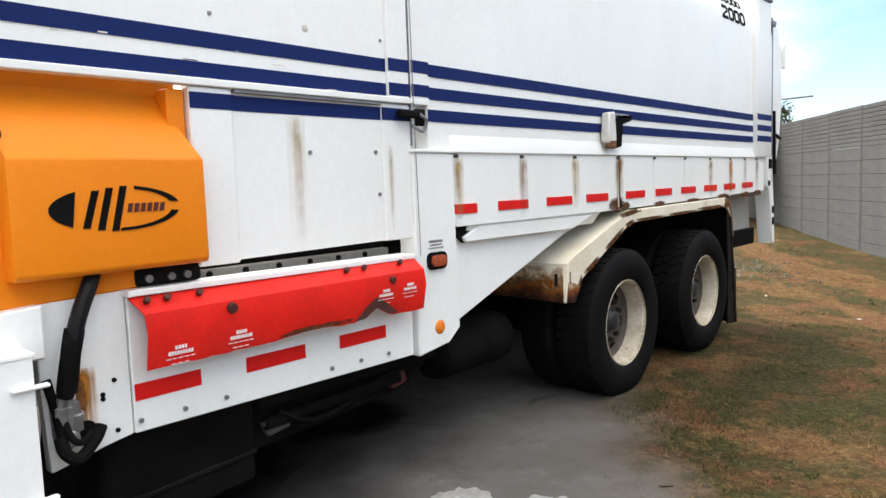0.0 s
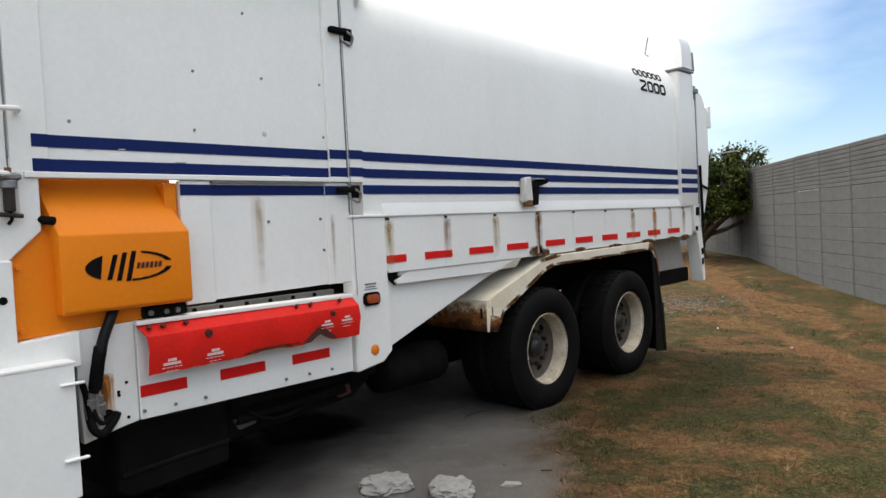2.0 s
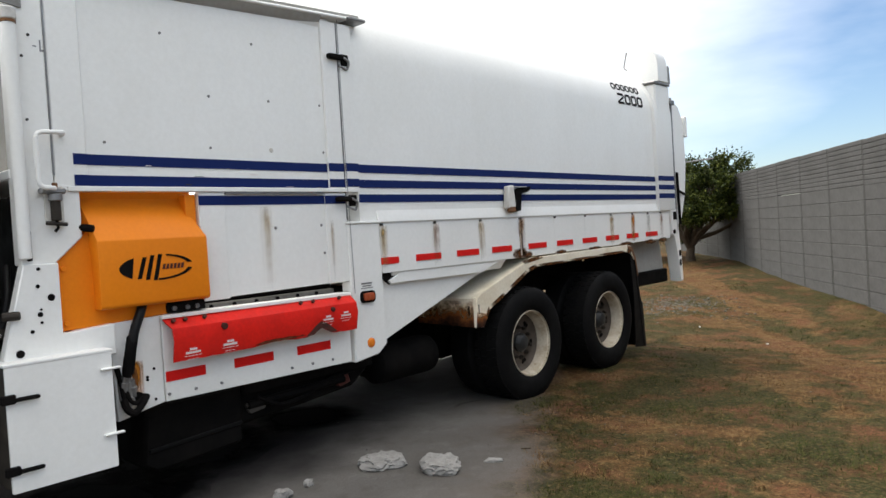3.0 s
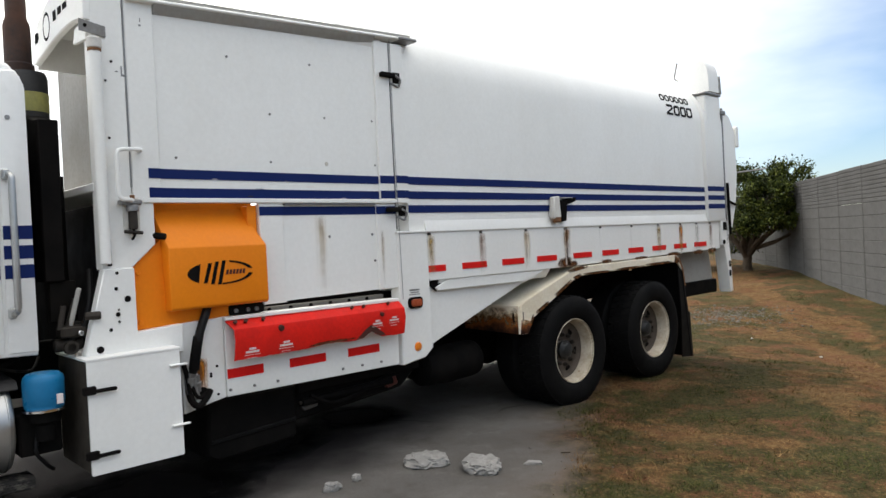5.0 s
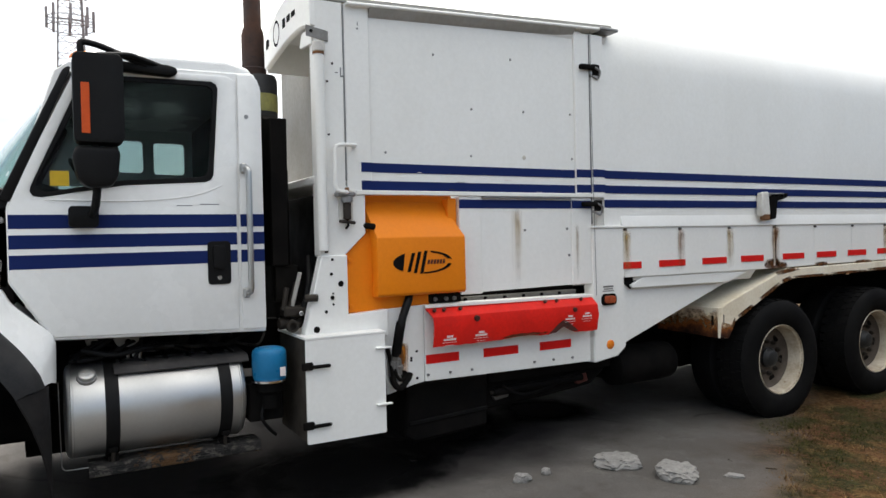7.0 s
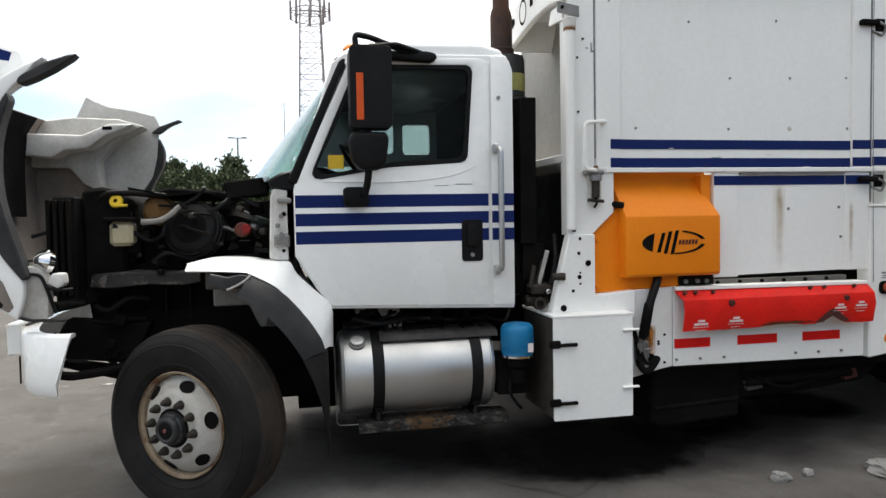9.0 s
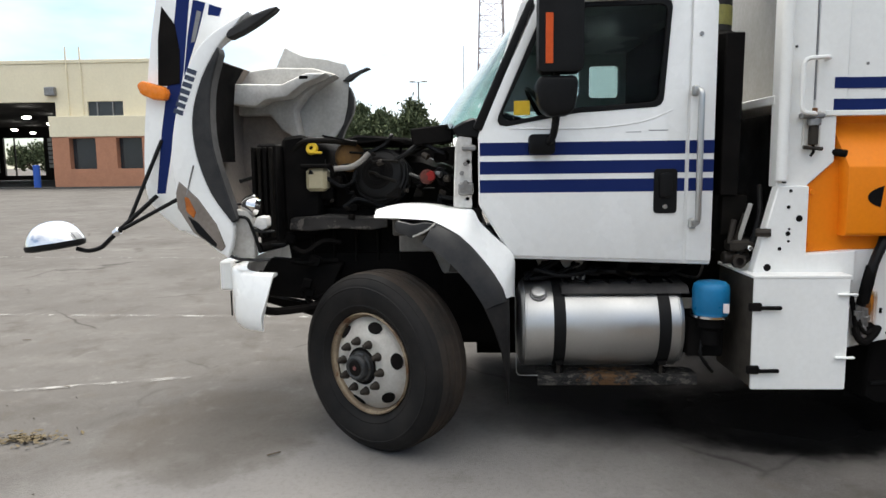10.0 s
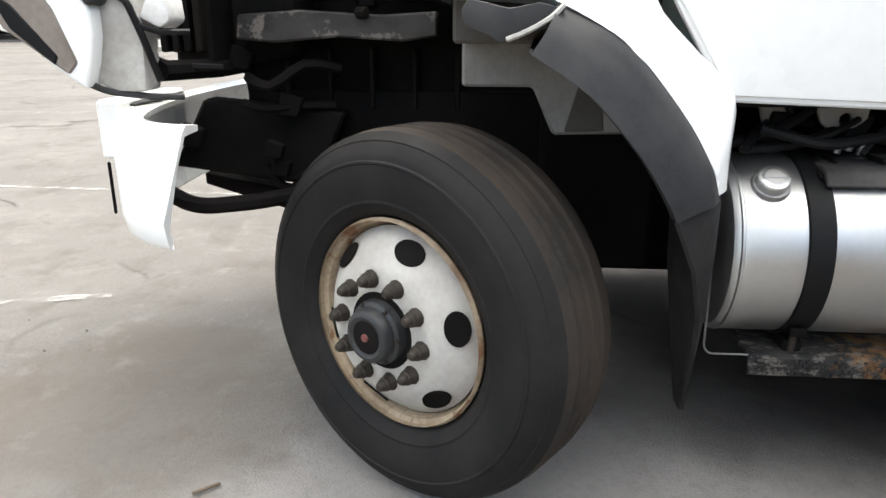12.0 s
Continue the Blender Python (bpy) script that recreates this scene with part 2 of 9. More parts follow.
def creeping_rust(name, side=None):
    """Rust that eats upwards from a lower edge: nearly black at the foot, orange where it is young, gone above. side: the Generated axis towards which it climbs higher."""
    m, nt, b = fresh(name)
    co = nt.nodes.new("ShaderNodeTexCoord")
    sep = nt.nodes.new("ShaderNodeSeparateXYZ")
    nt.links.new(co.outputs["Generated"], sep.inputs[0])
    v = sep.outputs[2]
    if side is not None:
        v = math_node(nt, "SUBTRACT", v, math_node(nt, "MULTIPLY", math_node(nt, "POWER", math_node(nt, "ABSOLUTE", math_node(nt, "SUBTRACT", sep.outputs[side], 0.62)), 1.0), -0.45))
    v = math_node(nt, "ADD", v, math_node(nt, "MULTIPLY", math_node(nt, "SUBTRACT", noise_node(nt, 9, 6, 0.68), 0.5), 1.5))
    v = math_node(nt, "ADD", v, math_node(nt, "MULTIPLY", math_node(nt, "SUBTRACT", noise_node(nt, 55, 5, 0.7), 0.5), 0.5))
    c = ramp_node(nt, v, [(0.08, (0.022, 0.010, 0.007)), (0.34, (0.085, 0.030, 0.012)), (0.56, (0.22, 0.075, 0.020)), (0.85, (0.40, 0.21, 0.08))])
    nt.links.new(c, b.inputs["Base Color"])
    nt.links.new(ramp_node(nt, v, [(0.50, (0.97,) * 3), (0.68, (0.55,) * 3), (1.0, (0, 0, 0))]), b.inputs["Alpha"])
    b.inputs["Roughness"].default_value = 0.85
    b.inputs["Specular IOR Level"].default_value = 0.1
    return m


m_frontrust = creeping_rust("front_rust", 0)
m_seamrust = creeping_rust("seam_rust")
m_scorch = blotch_material("scorched_paint", (0.14, 0.04, 0.018), 0.25, 0.8, 12)
m_blue = surface("blue_stripe", (0.0075, 0.018, 0.098), 0.55, dirt=(0.013, 0.025, 0.11), amount=0.4, scale=3, grain=40, relief=0.0, gloss=0.1)
m_orange = surface("orange_paint", (0.84, 0.235, 0.008), 0.45, dirt=(0.66, 0.165, 0.007), amount=0.3, scale=2.2, grain=45, relief=0.03, gloss=0.2, spots=(0.42, 0.12, 0.02), spot_at=0.74, spot_scale=9)
m_red = surface("red_paint", (0.74, 0.018, 0.011), 0.45, dirt=(0.40, 0.015, 0.012), amount=0.55, scale=4, grain=45, relief=0.04, gloss=0.15)
m_soot = surface("soot_brown", (0.10, 0.022, 0.014), 0.7, dirt=(0.03, 0.015, 0.012), amount=0.8, scale=16, grain=70, relief=0.1)
m_reflect = surface("red_reflector", (0.70, 0.014, 0.011), 0.45, gloss=0.15, amount=0.3, scale=9, grain=120, relief=0.02)
m_letter = surface("white_lettering", (0.78, 0.70, 0.68), 0.5, amount=0.2, relief=0)
m_black = surface("black_plastic", (0.005, 0.005, 0.0054), 0.5, dirt=(0.013, 0.0125, 0.012), amount=0.5, scale=5, grain=80, relief=0.06, gloss=0.13)
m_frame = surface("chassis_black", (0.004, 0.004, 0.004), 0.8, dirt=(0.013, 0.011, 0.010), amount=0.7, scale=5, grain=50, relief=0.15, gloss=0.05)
m_engine = surface("engine_grime", (0.004, 0.004, 0.004), 0.6, dirt=(0.014, 0.011, 0.008), amount=0.7, scale=8, grain=50, relief=0.15, gloss=0.08)
m_flare = surface("grey_flare_plastic", (0.018, 0.0185, 0.020), 0.55, dirt=(0.052, 0.050, 0.048), amount=0.75, scale=6, grain=90, relief=0.05, gloss=0.2)
m_pale = surface("pale_liner", (0.54, 0.525, 0.49), 0.7, dirt=(0.22, 0.20, 0.17), amount=0.7, scale=3.5, grain=50, relief=0.08)
m_archgrey = surface("arch_grime", (0.085, 0.077, 0.068), 0.75, dirt=(0.05, 0.043, 0.036), amount=0.7, scale=4, grain=50, relief=0.08)
# grey-brown locker sides, darker than the locker's door
m_lockside = surface("dark_locker_side", (0.036, 0.031, 0.027), 0.85, gloss=0.05, dirt=(0.09, 0.078, 0.064), amount=0.7, scale=5, grain=50, relief=0.08)
m_archpale = surface("arch_pale", (0.27, 0.255, 0.235), 0.7, dirt=(0.15, 0.135, 0.115), amount=0.7, scale=4, grain=50, relief=0.08)
m_liner = surface("grey_liner", (0.25, 0.215, 0.185), 0.75, dirt=(0.12, 0.098, 0.08), amount=0.7, scale=3.5, grain=50, relief=0.08)
m_rubber = surface("tyre_rubber", (0.0045, 0.0045, 0.0048), 0.7, dirt=(0.0125, 0.012, 0.0115), amount=0.6, scale=4, grain=70, relief=0.08, gloss=0.06)
# dish colour holds both grime and the shade of its depth
m_dish = surface("grimy_shaded_dish", (0.105, 0.083, 0.066), 0.65, dirt=(0.04, 0.031, 0.024), amount=0.7, scale=9, grain=60, relief=0.05)
m_rim = surface("cream_rim", (0.64, 0.58, 0.47), 0.45, dirt=(0.30, 0.21, 0.12), amount=0.8, scale=7, grain=60, relief=0.05, spots=(0.20, 0.10, 0.05), spot_at=0.68, spot_scale=11)
m_disc = surface("white_disc_wheel", (0.78, 0.755, 0.71), 0.4, dirt=(0.44, 0.39, 0.32), amount=0.45, scale=7, grain=60, relief=0.03, spots=(0.25, 0.14, 0.07), spot_at=0.72, spot_scale=12)
m_sidewall = surface("steer_sidewall", (0.010, 0.010, 0.0102), 0.6, dirt=(0.027, 0.024, 0.022), amount=0.6, scale=5, grain=70, relief=0.08, gloss=0.1)
m_steertread = surface("dusty_tread", (0.023, 0.0215, 0.020), 0.8, dirt=(0.065, 0.048, 0.036), amount=0.75, scale=4, grain=60, relief=0.12, gloss=0.1)
m_plug = surface("red_plug", (0.16, 0.055, 0.05), 0.6, amount=0.4, relief=0)
m_turbo = surface("burnt_housing", (0.20, 0.105, 0.030), 0.8, dirt=(0.07, 0.04, 0.03), amount=0.7, scale=9, grain=60, relief=0.2)
m_hub = surface("greasy_hub", (0.030, 0.031, 0.032), 0.4, dirt=(0.008, 0.0075, 0.007), amount=0.6, scale=16, grain=80, relief=0.12)
m_nut = surface("oily_iron", (0.042, 0.034, 0.027), 0.6, metal=0.4, dirt=(0.03, 0.026, 0.022), amount=0.7, scale=20, grain=90, relief=0.1)
m_alu = surface("brushed_aluminium", (0.50, 0.50, 0.49), 0.40, metal=1.0, dirt=(0.50, 0.49, 0.47), amount=0.5, scale=3, stretch=(1, 0.3, 1), grain=60, relief=0.02)
m_chrome = surface("chrome", (0.75, 0.75, 0.76), 0.16, metal=1.0, amount=0.2, scale=8, relief=0)
m_steel = surface("grey_steel", (0.30, 0.30, 0.30), 0.45, metal=0.7, dirt=(0.14, 0.12, 0.10), amount=0.6, scale=12, grain=70, relief=0.06)
# white with the shade of recessed and downward faces put into its colour
m_shadewhite = surface("shaded_white", (0.40, 0.395, 0.375), 0.6, dirt=(0.30, 0.285, 0.25), amount=0.7, scale=2.0, stretch=(1, 1, 0.4), grain=30, relief=0.02)
# hopper front: the canopy's shade is put into this colour
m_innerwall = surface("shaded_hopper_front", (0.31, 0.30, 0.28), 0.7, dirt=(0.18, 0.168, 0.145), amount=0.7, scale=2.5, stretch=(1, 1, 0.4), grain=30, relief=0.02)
m_rimrust = surface("rusted_rim", (0.40, 0.32, 0.22), 0.6, dirt=(0.14, 0.085, 0.05), amount=0.9, scale=9, grain=70, relief=0.1, spots=(0.16, 0.08, 0.04), spot_at=0.58, spot_scale=13)
m_stepgrey = surface("scuffed_step", (0.022, 0.021, 0.021), 0.6, dirt=(0.07, 0.064, 0.06), amount=0.85, scale=8, grain=70, relief=0.2, spots=(0.14, 0.115, 0.09), spot_at=0.66, spot_scale=22, gloss=0.2)
m_stepworn = worn_step()
m_shieldgrime = surface("grimy_shield", (0.010, 0.0095, 0.009), 0.7, dirt=(0.045, 0.040, 0.036), amount=0.9, scale=7, stretch=(1, 0.5, 1), grain=45, relief=0.3, spots=(0.10, 0.088, 0.078), spot_at=0.57, spot_scale=16)
m_numeral = surface("numeral_ink", (0.035, 0.045, 0.075), 0.5, dirt=(0.08, 0.09, 0.12), amount=0.4, relief=0)
m_farskin = surface("far_fender_inside", (0.60, 0.59, 0.56), 0.7, dirt=(0.28, 0.26, 0.22), amount=0.6, scale=3, grain=40, relief=0.08, spots=(0.05, 0.045, 0.04), spot_at=0.70, spot_scale=7)
m_reddull = surface("dull_red", (0.22, 0.016, 0.014), 0.5, amount=0.5, scale=12, relief=0.02, gloss=0.15)
m_gravel = surface("grey_gravel", (0.135, 0.126, 0.112), 0.9, dirt=(0.07, 0.062, 0.052), amount=0.8, scale=4, grain=40, relief=0.3, gloss=0.08)
m_flap = surface("flap_rubber", (0.012, 0.0115, 0.012), 0.6, dirt=(0.035, 0.032, 0.03), amount=0.7, scale=5, grain=60, relief=0.08, gloss=0.15)
m_rivet = surface("painted_rivet", (0.24, 0.24, 0.235), 0.5, dirt=(0.14, 0.12, 0.10), amount=0.5, scale=20, relief=0)
m_palest = surface("chalky_plastic", (0.70, 0.69, 0.66), 0.7, dirt=(0.36, 0.33, 0.29), amount=0.7, scale=4, grain=40, relief=0.05)
m_filter = surface("blue_filter_paint", (0.012, 0.17, 0.36), 0.35, amount=0.3, scale=9, grain=60, relief=0.02)
m_amber = surface("amber_lens", (0.80, 0.22, 0.02), 0.25, dirt=(0.5, 0.12, 0.01), amount=0.3, scale=30, grain=140, relief=0.2, depth=0.002)
m_darkamber = surface("aged_amber_lens", (0.50, 0.14, 0.02), 0.3, dirt=(0.22, 0.07, 0.02), amount=0.7, scale=14, grain=140, relief=0.2, depth=0.002)
m_redorange = surface("red_orange_reflector", (0.62, 0.09, 0.015), 0.4, dirt=(0.40, 0.05, 0.01), amount=0.4, scale=20, grain=140, relief=0.1, depth=0.002, gloss=0.2)
m_darkred = surface("marker_lens", (0.38, 0.08, 0.03), 0.3, dirt=(0.2, 0.04, 0.02), amount=0.4, scale=30, grain=140, relief=0.2, depth=0.002)
m_label = surface("faded_label", (0.34, 0.32, 0.10), 0.6, dirt=(0.18, 0.17, 0.08), amount=0.6, scale=14, relief=0)
m_yellow = surface("yellow_plastic", (0.75, 0.50, 0.03), 0.45, amount=0.3, scale=12, relief=0.02)
m_tan = surface("cloudy_reservoir", (0.46, 0.40, 0.26), 0.4, amount=0.4, scale=9, relief=0.02)
m_stack = surface("burnt_stack", (0.020, 0.014, 0.013), 0.75, dirt=(0.085, 0.035, 0.018), amount=0.8, scale=5, grain=50, relief=0.1)
m_concrete = surface("concrete_rubble", (0.30, 0.29, 0.275), 0.9, dirt=(0.15, 0.145, 0.135), amount=0.7, scale=9, grain=45, relief=0.5, depth=0.01)
m_wall = surface("precast_concrete", (0.107, 0.105, 0.101), 0.9, dirt=(0.072, 0.070, 0.067), amount=0.7, scale=0.9, grain=14, relief=0.25, depth=0.01, gloss=0.08)
m_post = surface("precast_post", (0.07, 0.068, 0.064), 0.9, dirt=(0.075, 0.073, 0.07), amount=0.7, scale=1.5, grain=14, relief=0.2, depth=0.01, gloss=0.08)
m_line = surface("worn_road_paint", (0.55, 0.54, 0.51), 0.8, dirt=(0.26, 0.25, 0.24), amount=0.9, scale=7, grain=30, relief=0.1)
_m, _nt, _b = m_line, m_line.node_tree, m_line.node_tree.nodes["Principled BSDF"]
_nt.links.new(ramp_node(_nt, noise_node(_nt, 5, 6, 0.7), [(0.44, (0.02,) * 3), (0.64, (0.7,) * 3)]), _b.inputs["Alpha"])
m_brickf = surface("building_brick", (0.46, 0.22, 0.13), 0.85, dirt=(0.36, 0.165, 0.10), amount=0.6, scale=2, grain=9, relief=0.1)
m_stucco = surface("cream_stucco", (0.78, 0.70, 0.51), 0.85, dirt=(0.66, 0.59, 0.43), amount=0.4, scale=0.5, grain=6, relief=0.05)
m_bay = surface("bay_interior", (0.035, 0.032, 0.03), 0.8, amount=0.4, scale=1, relief=0)
m_bluegrey = surface("blue_grey_paint", (0.05, 0.065, 0.085), 0.6, amount=0.4, scale=2, relief=0)
m_pane = surface("pale_pane", (0.75, 0.78, 0.80), 0.5, amount=0.2, scale=2, relief=0)
m_bollard = surface("bollard_blue", (0.03, 0.10, 0.42), 0.5, amount=0.3, scale=5, relief=0)
m_galv = surface("galvanised_steel", (0.34, 0.33, 0.33), 0.6, metal=0.0, dirt=(0.24, 0.14, 0.12), amount=0.6, scale=0.5, grain=5, relief=0)
m_bark = surface("bark", (0.10, 0.075, 0.05), 0.9, dirt=(0.04, 0.03, 0.022), amount=0.7, scale=6, grain=30, relief=0.4, depth=0.02)
m_deadleaf = surface("dead_leaf", (0.13, 0.098, 0.05), 0.8, dirt=(0.06, 0.046, 0.025), amount=0.6, scale=20, relief=0)
def oil_shade_material():
    """Soaked oil, with the shade under the truck put into its colour: black in the middle, fading out raggedly towards
    its rim.
    """
    m, nt, b = fresh("oil")
    co = nt.nodes.new("ShaderNodeTexCoord")
    mp = nt.nodes.new("ShaderNodeMapping")
    mp.inputs["Location"].default_value = (-0.5, -0.5, 0)
    nt.links.new(co.outputs["Generated"], mp.inputs[0])
    flat = nt.nodes.new("ShaderNodeVectorMath")
    flat.operation = "MULTIPLY"
    flat.inputs[1].default_value = (1, 1, 0)
    nt.links.new(mp.outputs[0], flat.inputs[0])
    far = nt.nodes.new("ShaderNodeVectorMath")
    far.operation = "LENGTH"
    nt.links.new(flat.outputs[0], far.inputs[0])
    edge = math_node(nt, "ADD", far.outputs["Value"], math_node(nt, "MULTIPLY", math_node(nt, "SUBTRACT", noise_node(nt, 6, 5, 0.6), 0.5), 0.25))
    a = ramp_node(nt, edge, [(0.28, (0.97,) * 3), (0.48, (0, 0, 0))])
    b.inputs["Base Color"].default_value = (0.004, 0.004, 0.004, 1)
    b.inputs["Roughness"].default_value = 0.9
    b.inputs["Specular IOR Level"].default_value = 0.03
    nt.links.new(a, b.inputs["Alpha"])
    return m


m_oilshade = oil_shade_material()
m_paper = surface("litter_white", (0.42, 0.42, 0.40), 0.7, amount=0.2, relief=0)


def glass(name, tint, rough=0.02):
    m, nt, b = fresh(name)
    b.inputs["Base Color"].default_value = (*tint, 1)
    b.inputs["Roughness"].default_value = rough
    b.inputs["Transmission Weight"].default_value = 1.0
    b.inputs["IOR"].default_value = 1.12
    return m


m_glass = glass("tinted_glass", (0.30, 0.34, 0.35))
m_wind = glass("windshield_glass", (0.42, 0.56, 0.53))
m_farglass = surface("dark_window", (0.035, 0.04, 0.045), 0.12, amount=0.2, scale=2, relief=0)


def glow(name, colour, power):
    m, nt, b = fresh(name)
    b.inputs["Emission Color"].default_value = (*colour, 1)
    b.inputs["Emission Strength"].default_value = power
    b.inputs["Base Color"].default_value = (0.5, 0.5, 0.5, 1)
    return m


m_lamp = glow("bay_lamp", (1, 0.98, 0.92), 6.0)


def leaf_material(name, a, bcol, c):
    m, nt, b = fresh(name)
    g = nt.nodes.new("ShaderNodeNewGeometry")
    col = ramp_node(nt, g.outputs["Random Per Island"], [(0.0, a), (0.55, bcol), (1.0, c)])
    nt.links.new(col, b.inputs["Base Color"])
    b.inputs["Roughness"].default_value = 0.7
    b.inputs["Specular IOR Level"].default_value = 0.1
    return m


m_leaf = leaf_material("leaves", (0.010, 0.016, 0.004), (0.032, 0.045, 0.009), (0.115, 0.130, 0.022))
m_farleaf = leaf_material("far_leaves", (0.034, 0.046, 0.024), (0.065, 0.082, 0.042), (0.125, 0.145, 0.075))


def turf_patches(nt):
    """Where the turf is greener: random patches and tufts, and green and dry strips that run along the bank."""
    co = nt.nodes.new("ShaderNodeTexCoord")
    sep = nt.nodes.new("ShaderNodeSeparateXYZ")
    nt.links.new(co.outputs["Object"], sep.inputs[0])

    def strip(a, b, c, half):
        v = math_node(nt, "ADD", math_node(nt, "ADD", math_node(nt, "MULTIPLY", sep.outputs[0], a), math_node(nt, "MULTIPLY", sep.outputs[1], b)), c)
        return math_node(nt, "SUBTRACT", 1.0, math_node(nt, "POWER", math_node(nt, "MULTIPLY", v, 1.0 / half), 2.0), True)

    v = math_node(nt, "ADD", noise_node(nt, 0.8, 6, 0.62), math_node(nt, "MULTIPLY", math_node(nt, "SUBTRACT", noise_node(nt, 3.2, 5, 0.65), 0.5), 0.45))
    for a, b, c, half, gain in ((0.83, 0.558, -8.85, 0.65, 0.55), (0.787, 0.617, -8.45, 0.32, -0.34), (0.672, 0.740, -9.72, 0.50, 0.30), (0.862, 0.507, -6.45, 0.38, -0.26), (0.80, 0.60, -5.65, 0.40, 0.16)):
        v = math_node(nt, "ADD", v, math_node(nt, "MULTIPLY", strip(a, b, c, half), gain))
    dx = math_node(nt, "POWER", math_node(nt, "MULTIPLY", math_node(nt, "SUBTRACT", sep.outputs[0], 0.50), 2.2), 2.0)
    dy = math_node(nt, "POWER", math_node(nt, "MULTIPLY", math_node(nt, "SUBTRACT", sep.outputs[1], 7.0), 2.6), 2.0)
    tuft = math_node(nt, "SUBTRACT", 1.0, math_node(nt, "ADD", dx, dy), True)
    return math_node(nt, "ADD", math_node(nt, "ADD", v, 0.045), math_node(nt, "MULTIPLY", tuft, 0.35))


def blade_material():
    """Dry and green blades in the same broad patches as the turf beneath them."""
    m, nt, b = fresh("grass_blades")
    geo = nt.nodes.new("ShaderNodeNewGeometry")
    rnd = geo.outputs["Random Per Island"]
    straw = ramp_node(nt, rnd, [(0.0, (0.060, 0.031, 0.014)), (0.5, (0.128, 0.072, 0.031)), (1.0, (0.26, 0.168, 0.080))])
    green = ramp_node(nt, rnd, [(0.0, (0.024, 0.030, 0.009)), (0.6, (0.042, 0.049, 0.015)), (1.0, (0.075, 0.072, 0.024))])
    patch = ramp_node(nt, turf_patches(nt), [(0.44, (0, 0, 0)), (0.58, (1, 1, 1))])
    nt.links.new(mixed(nt, patch, straw, green), b.inputs["Base Color"])
    b.inputs["Roughness"].default_value = 0.8
    b.inputs["Specular IOR Level"].default_value = 0.03
    return m


m_blade = blade_material()


def math_tint(nt, colour):
    """Warms a colour very slightly."""
    m = nt.nodes.new("ShaderNodeMixRGB")
    m.blend_type = "MULTIPLY"
    m.inputs[0].default_value = 1.0
    m.inputs[2].default_value = (1.03, 0.99, 0.965, 1)
    nt.links.new(colour, m.inputs[1])
    return m.outputs[0]


def ground_material():
    """Worn grey asphalt that gives way to dry, patchy grass along a ragged edge."""
    m, nt, b = fresh("asphalt_and_grass")
    co = nt.nodes.new("ShaderNodeTexCoord")
    sep = nt.nodes.new("ShaderNodeSeparateXYZ")
    nt.links.new(co.outputs["Object"], sep.inputs[0])
    X, Y = sep.outputs[0], sep.outputs[1]
    # asphalt
    broad = noise_node(nt, 0.45, 6, 0.6)
    mid = noise_node(nt, 2.6, 6, 0.65)
    fine = noise_node(nt, 120, 3, 0.7)
    asp = ramp_node(nt, broad, [(0.30, (0.090, 0.085, 0.079)), (0.50, (0.118, 0.113, 0.107)), (0.70, (0.142, 0.137, 0.130))])
    asp = mixed(nt, ramp_node(nt, noise_node(nt, 1.5, 6, 0.62, (1.0, 0.6, 1)), [(0.54, (0, 0, 0)), (0.70, (0.35,) * 3)]), asp, (0.205, 0.198, 0.187))
    asp = mixed(nt, ramp_node(nt, mid, [(0.34, (0.55,) * 3), (0.47, (0, 0, 0))]), asp, (0.076, 0.069, 0.061))
    asp = mixed(nt, ramp_node(nt, noise_node(nt, 4.3, 4, 0.5), [(0.66, (0, 0, 0)), (0.76, (0.45,) * 3)]), asp, (0.080, 0.066, 0.053))
    crack = nt.nodes.new("ShaderNodeTexVoronoi")
    crack.feature = "DISTANCE_TO_EDGE"
    crack.inputs["Scale"].default_value = 0.42
    warp = nt.nodes.new("ShaderNodeTexNoise")
    warp.inputs["Scale"].default_value = 1.6
    warp.inputs["Detail"].default_value = 6.0
    bend = nt.nodes.new("ShaderNodeMixRGB")
    bend.inputs[0].default_value = 0.22
    nt.links.new(co.outputs["Object"], warp.inputs["Vector"])
    nt.links.new(co.outputs["Object"], bend.inputs[1])
    nt.links.new(warp.outputs["Color"], bend.inputs[2])
    nt.links.new(bend.outputs[0], crack.inputs["Vector"])
    thin = ramp_node(nt, crack.outputs["Distance"], [(0.0, (0.75,) * 3), (0.007, (0, 0, 0))])
    some = ramp_node(nt, noise_node(nt, 0.8, 3, 0.5), [(0.48, (0, 0, 0)), (0.58, (1, 1, 1))])
    asp = mixed(nt, math_node(nt, "MULTIPLY", thin, some), asp, (0.024, 0.021, 0.019))
    asp = mixed(nt, ramp_node(nt, fine, [(0.35, (0.4,) * 3), (0.6, (0, 0, 0))]), asp, (0.060, 0.056, 0.052))
    # a paler stretch beside the front wheel: the open ground's brightness put into the colour
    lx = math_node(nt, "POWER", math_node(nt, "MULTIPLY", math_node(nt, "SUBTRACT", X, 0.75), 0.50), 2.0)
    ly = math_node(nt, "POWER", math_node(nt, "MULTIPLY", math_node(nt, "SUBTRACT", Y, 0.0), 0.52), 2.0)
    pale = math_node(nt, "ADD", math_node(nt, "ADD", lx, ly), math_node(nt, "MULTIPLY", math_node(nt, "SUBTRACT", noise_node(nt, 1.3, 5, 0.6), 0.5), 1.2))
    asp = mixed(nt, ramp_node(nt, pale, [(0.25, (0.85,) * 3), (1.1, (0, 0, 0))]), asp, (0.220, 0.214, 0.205))
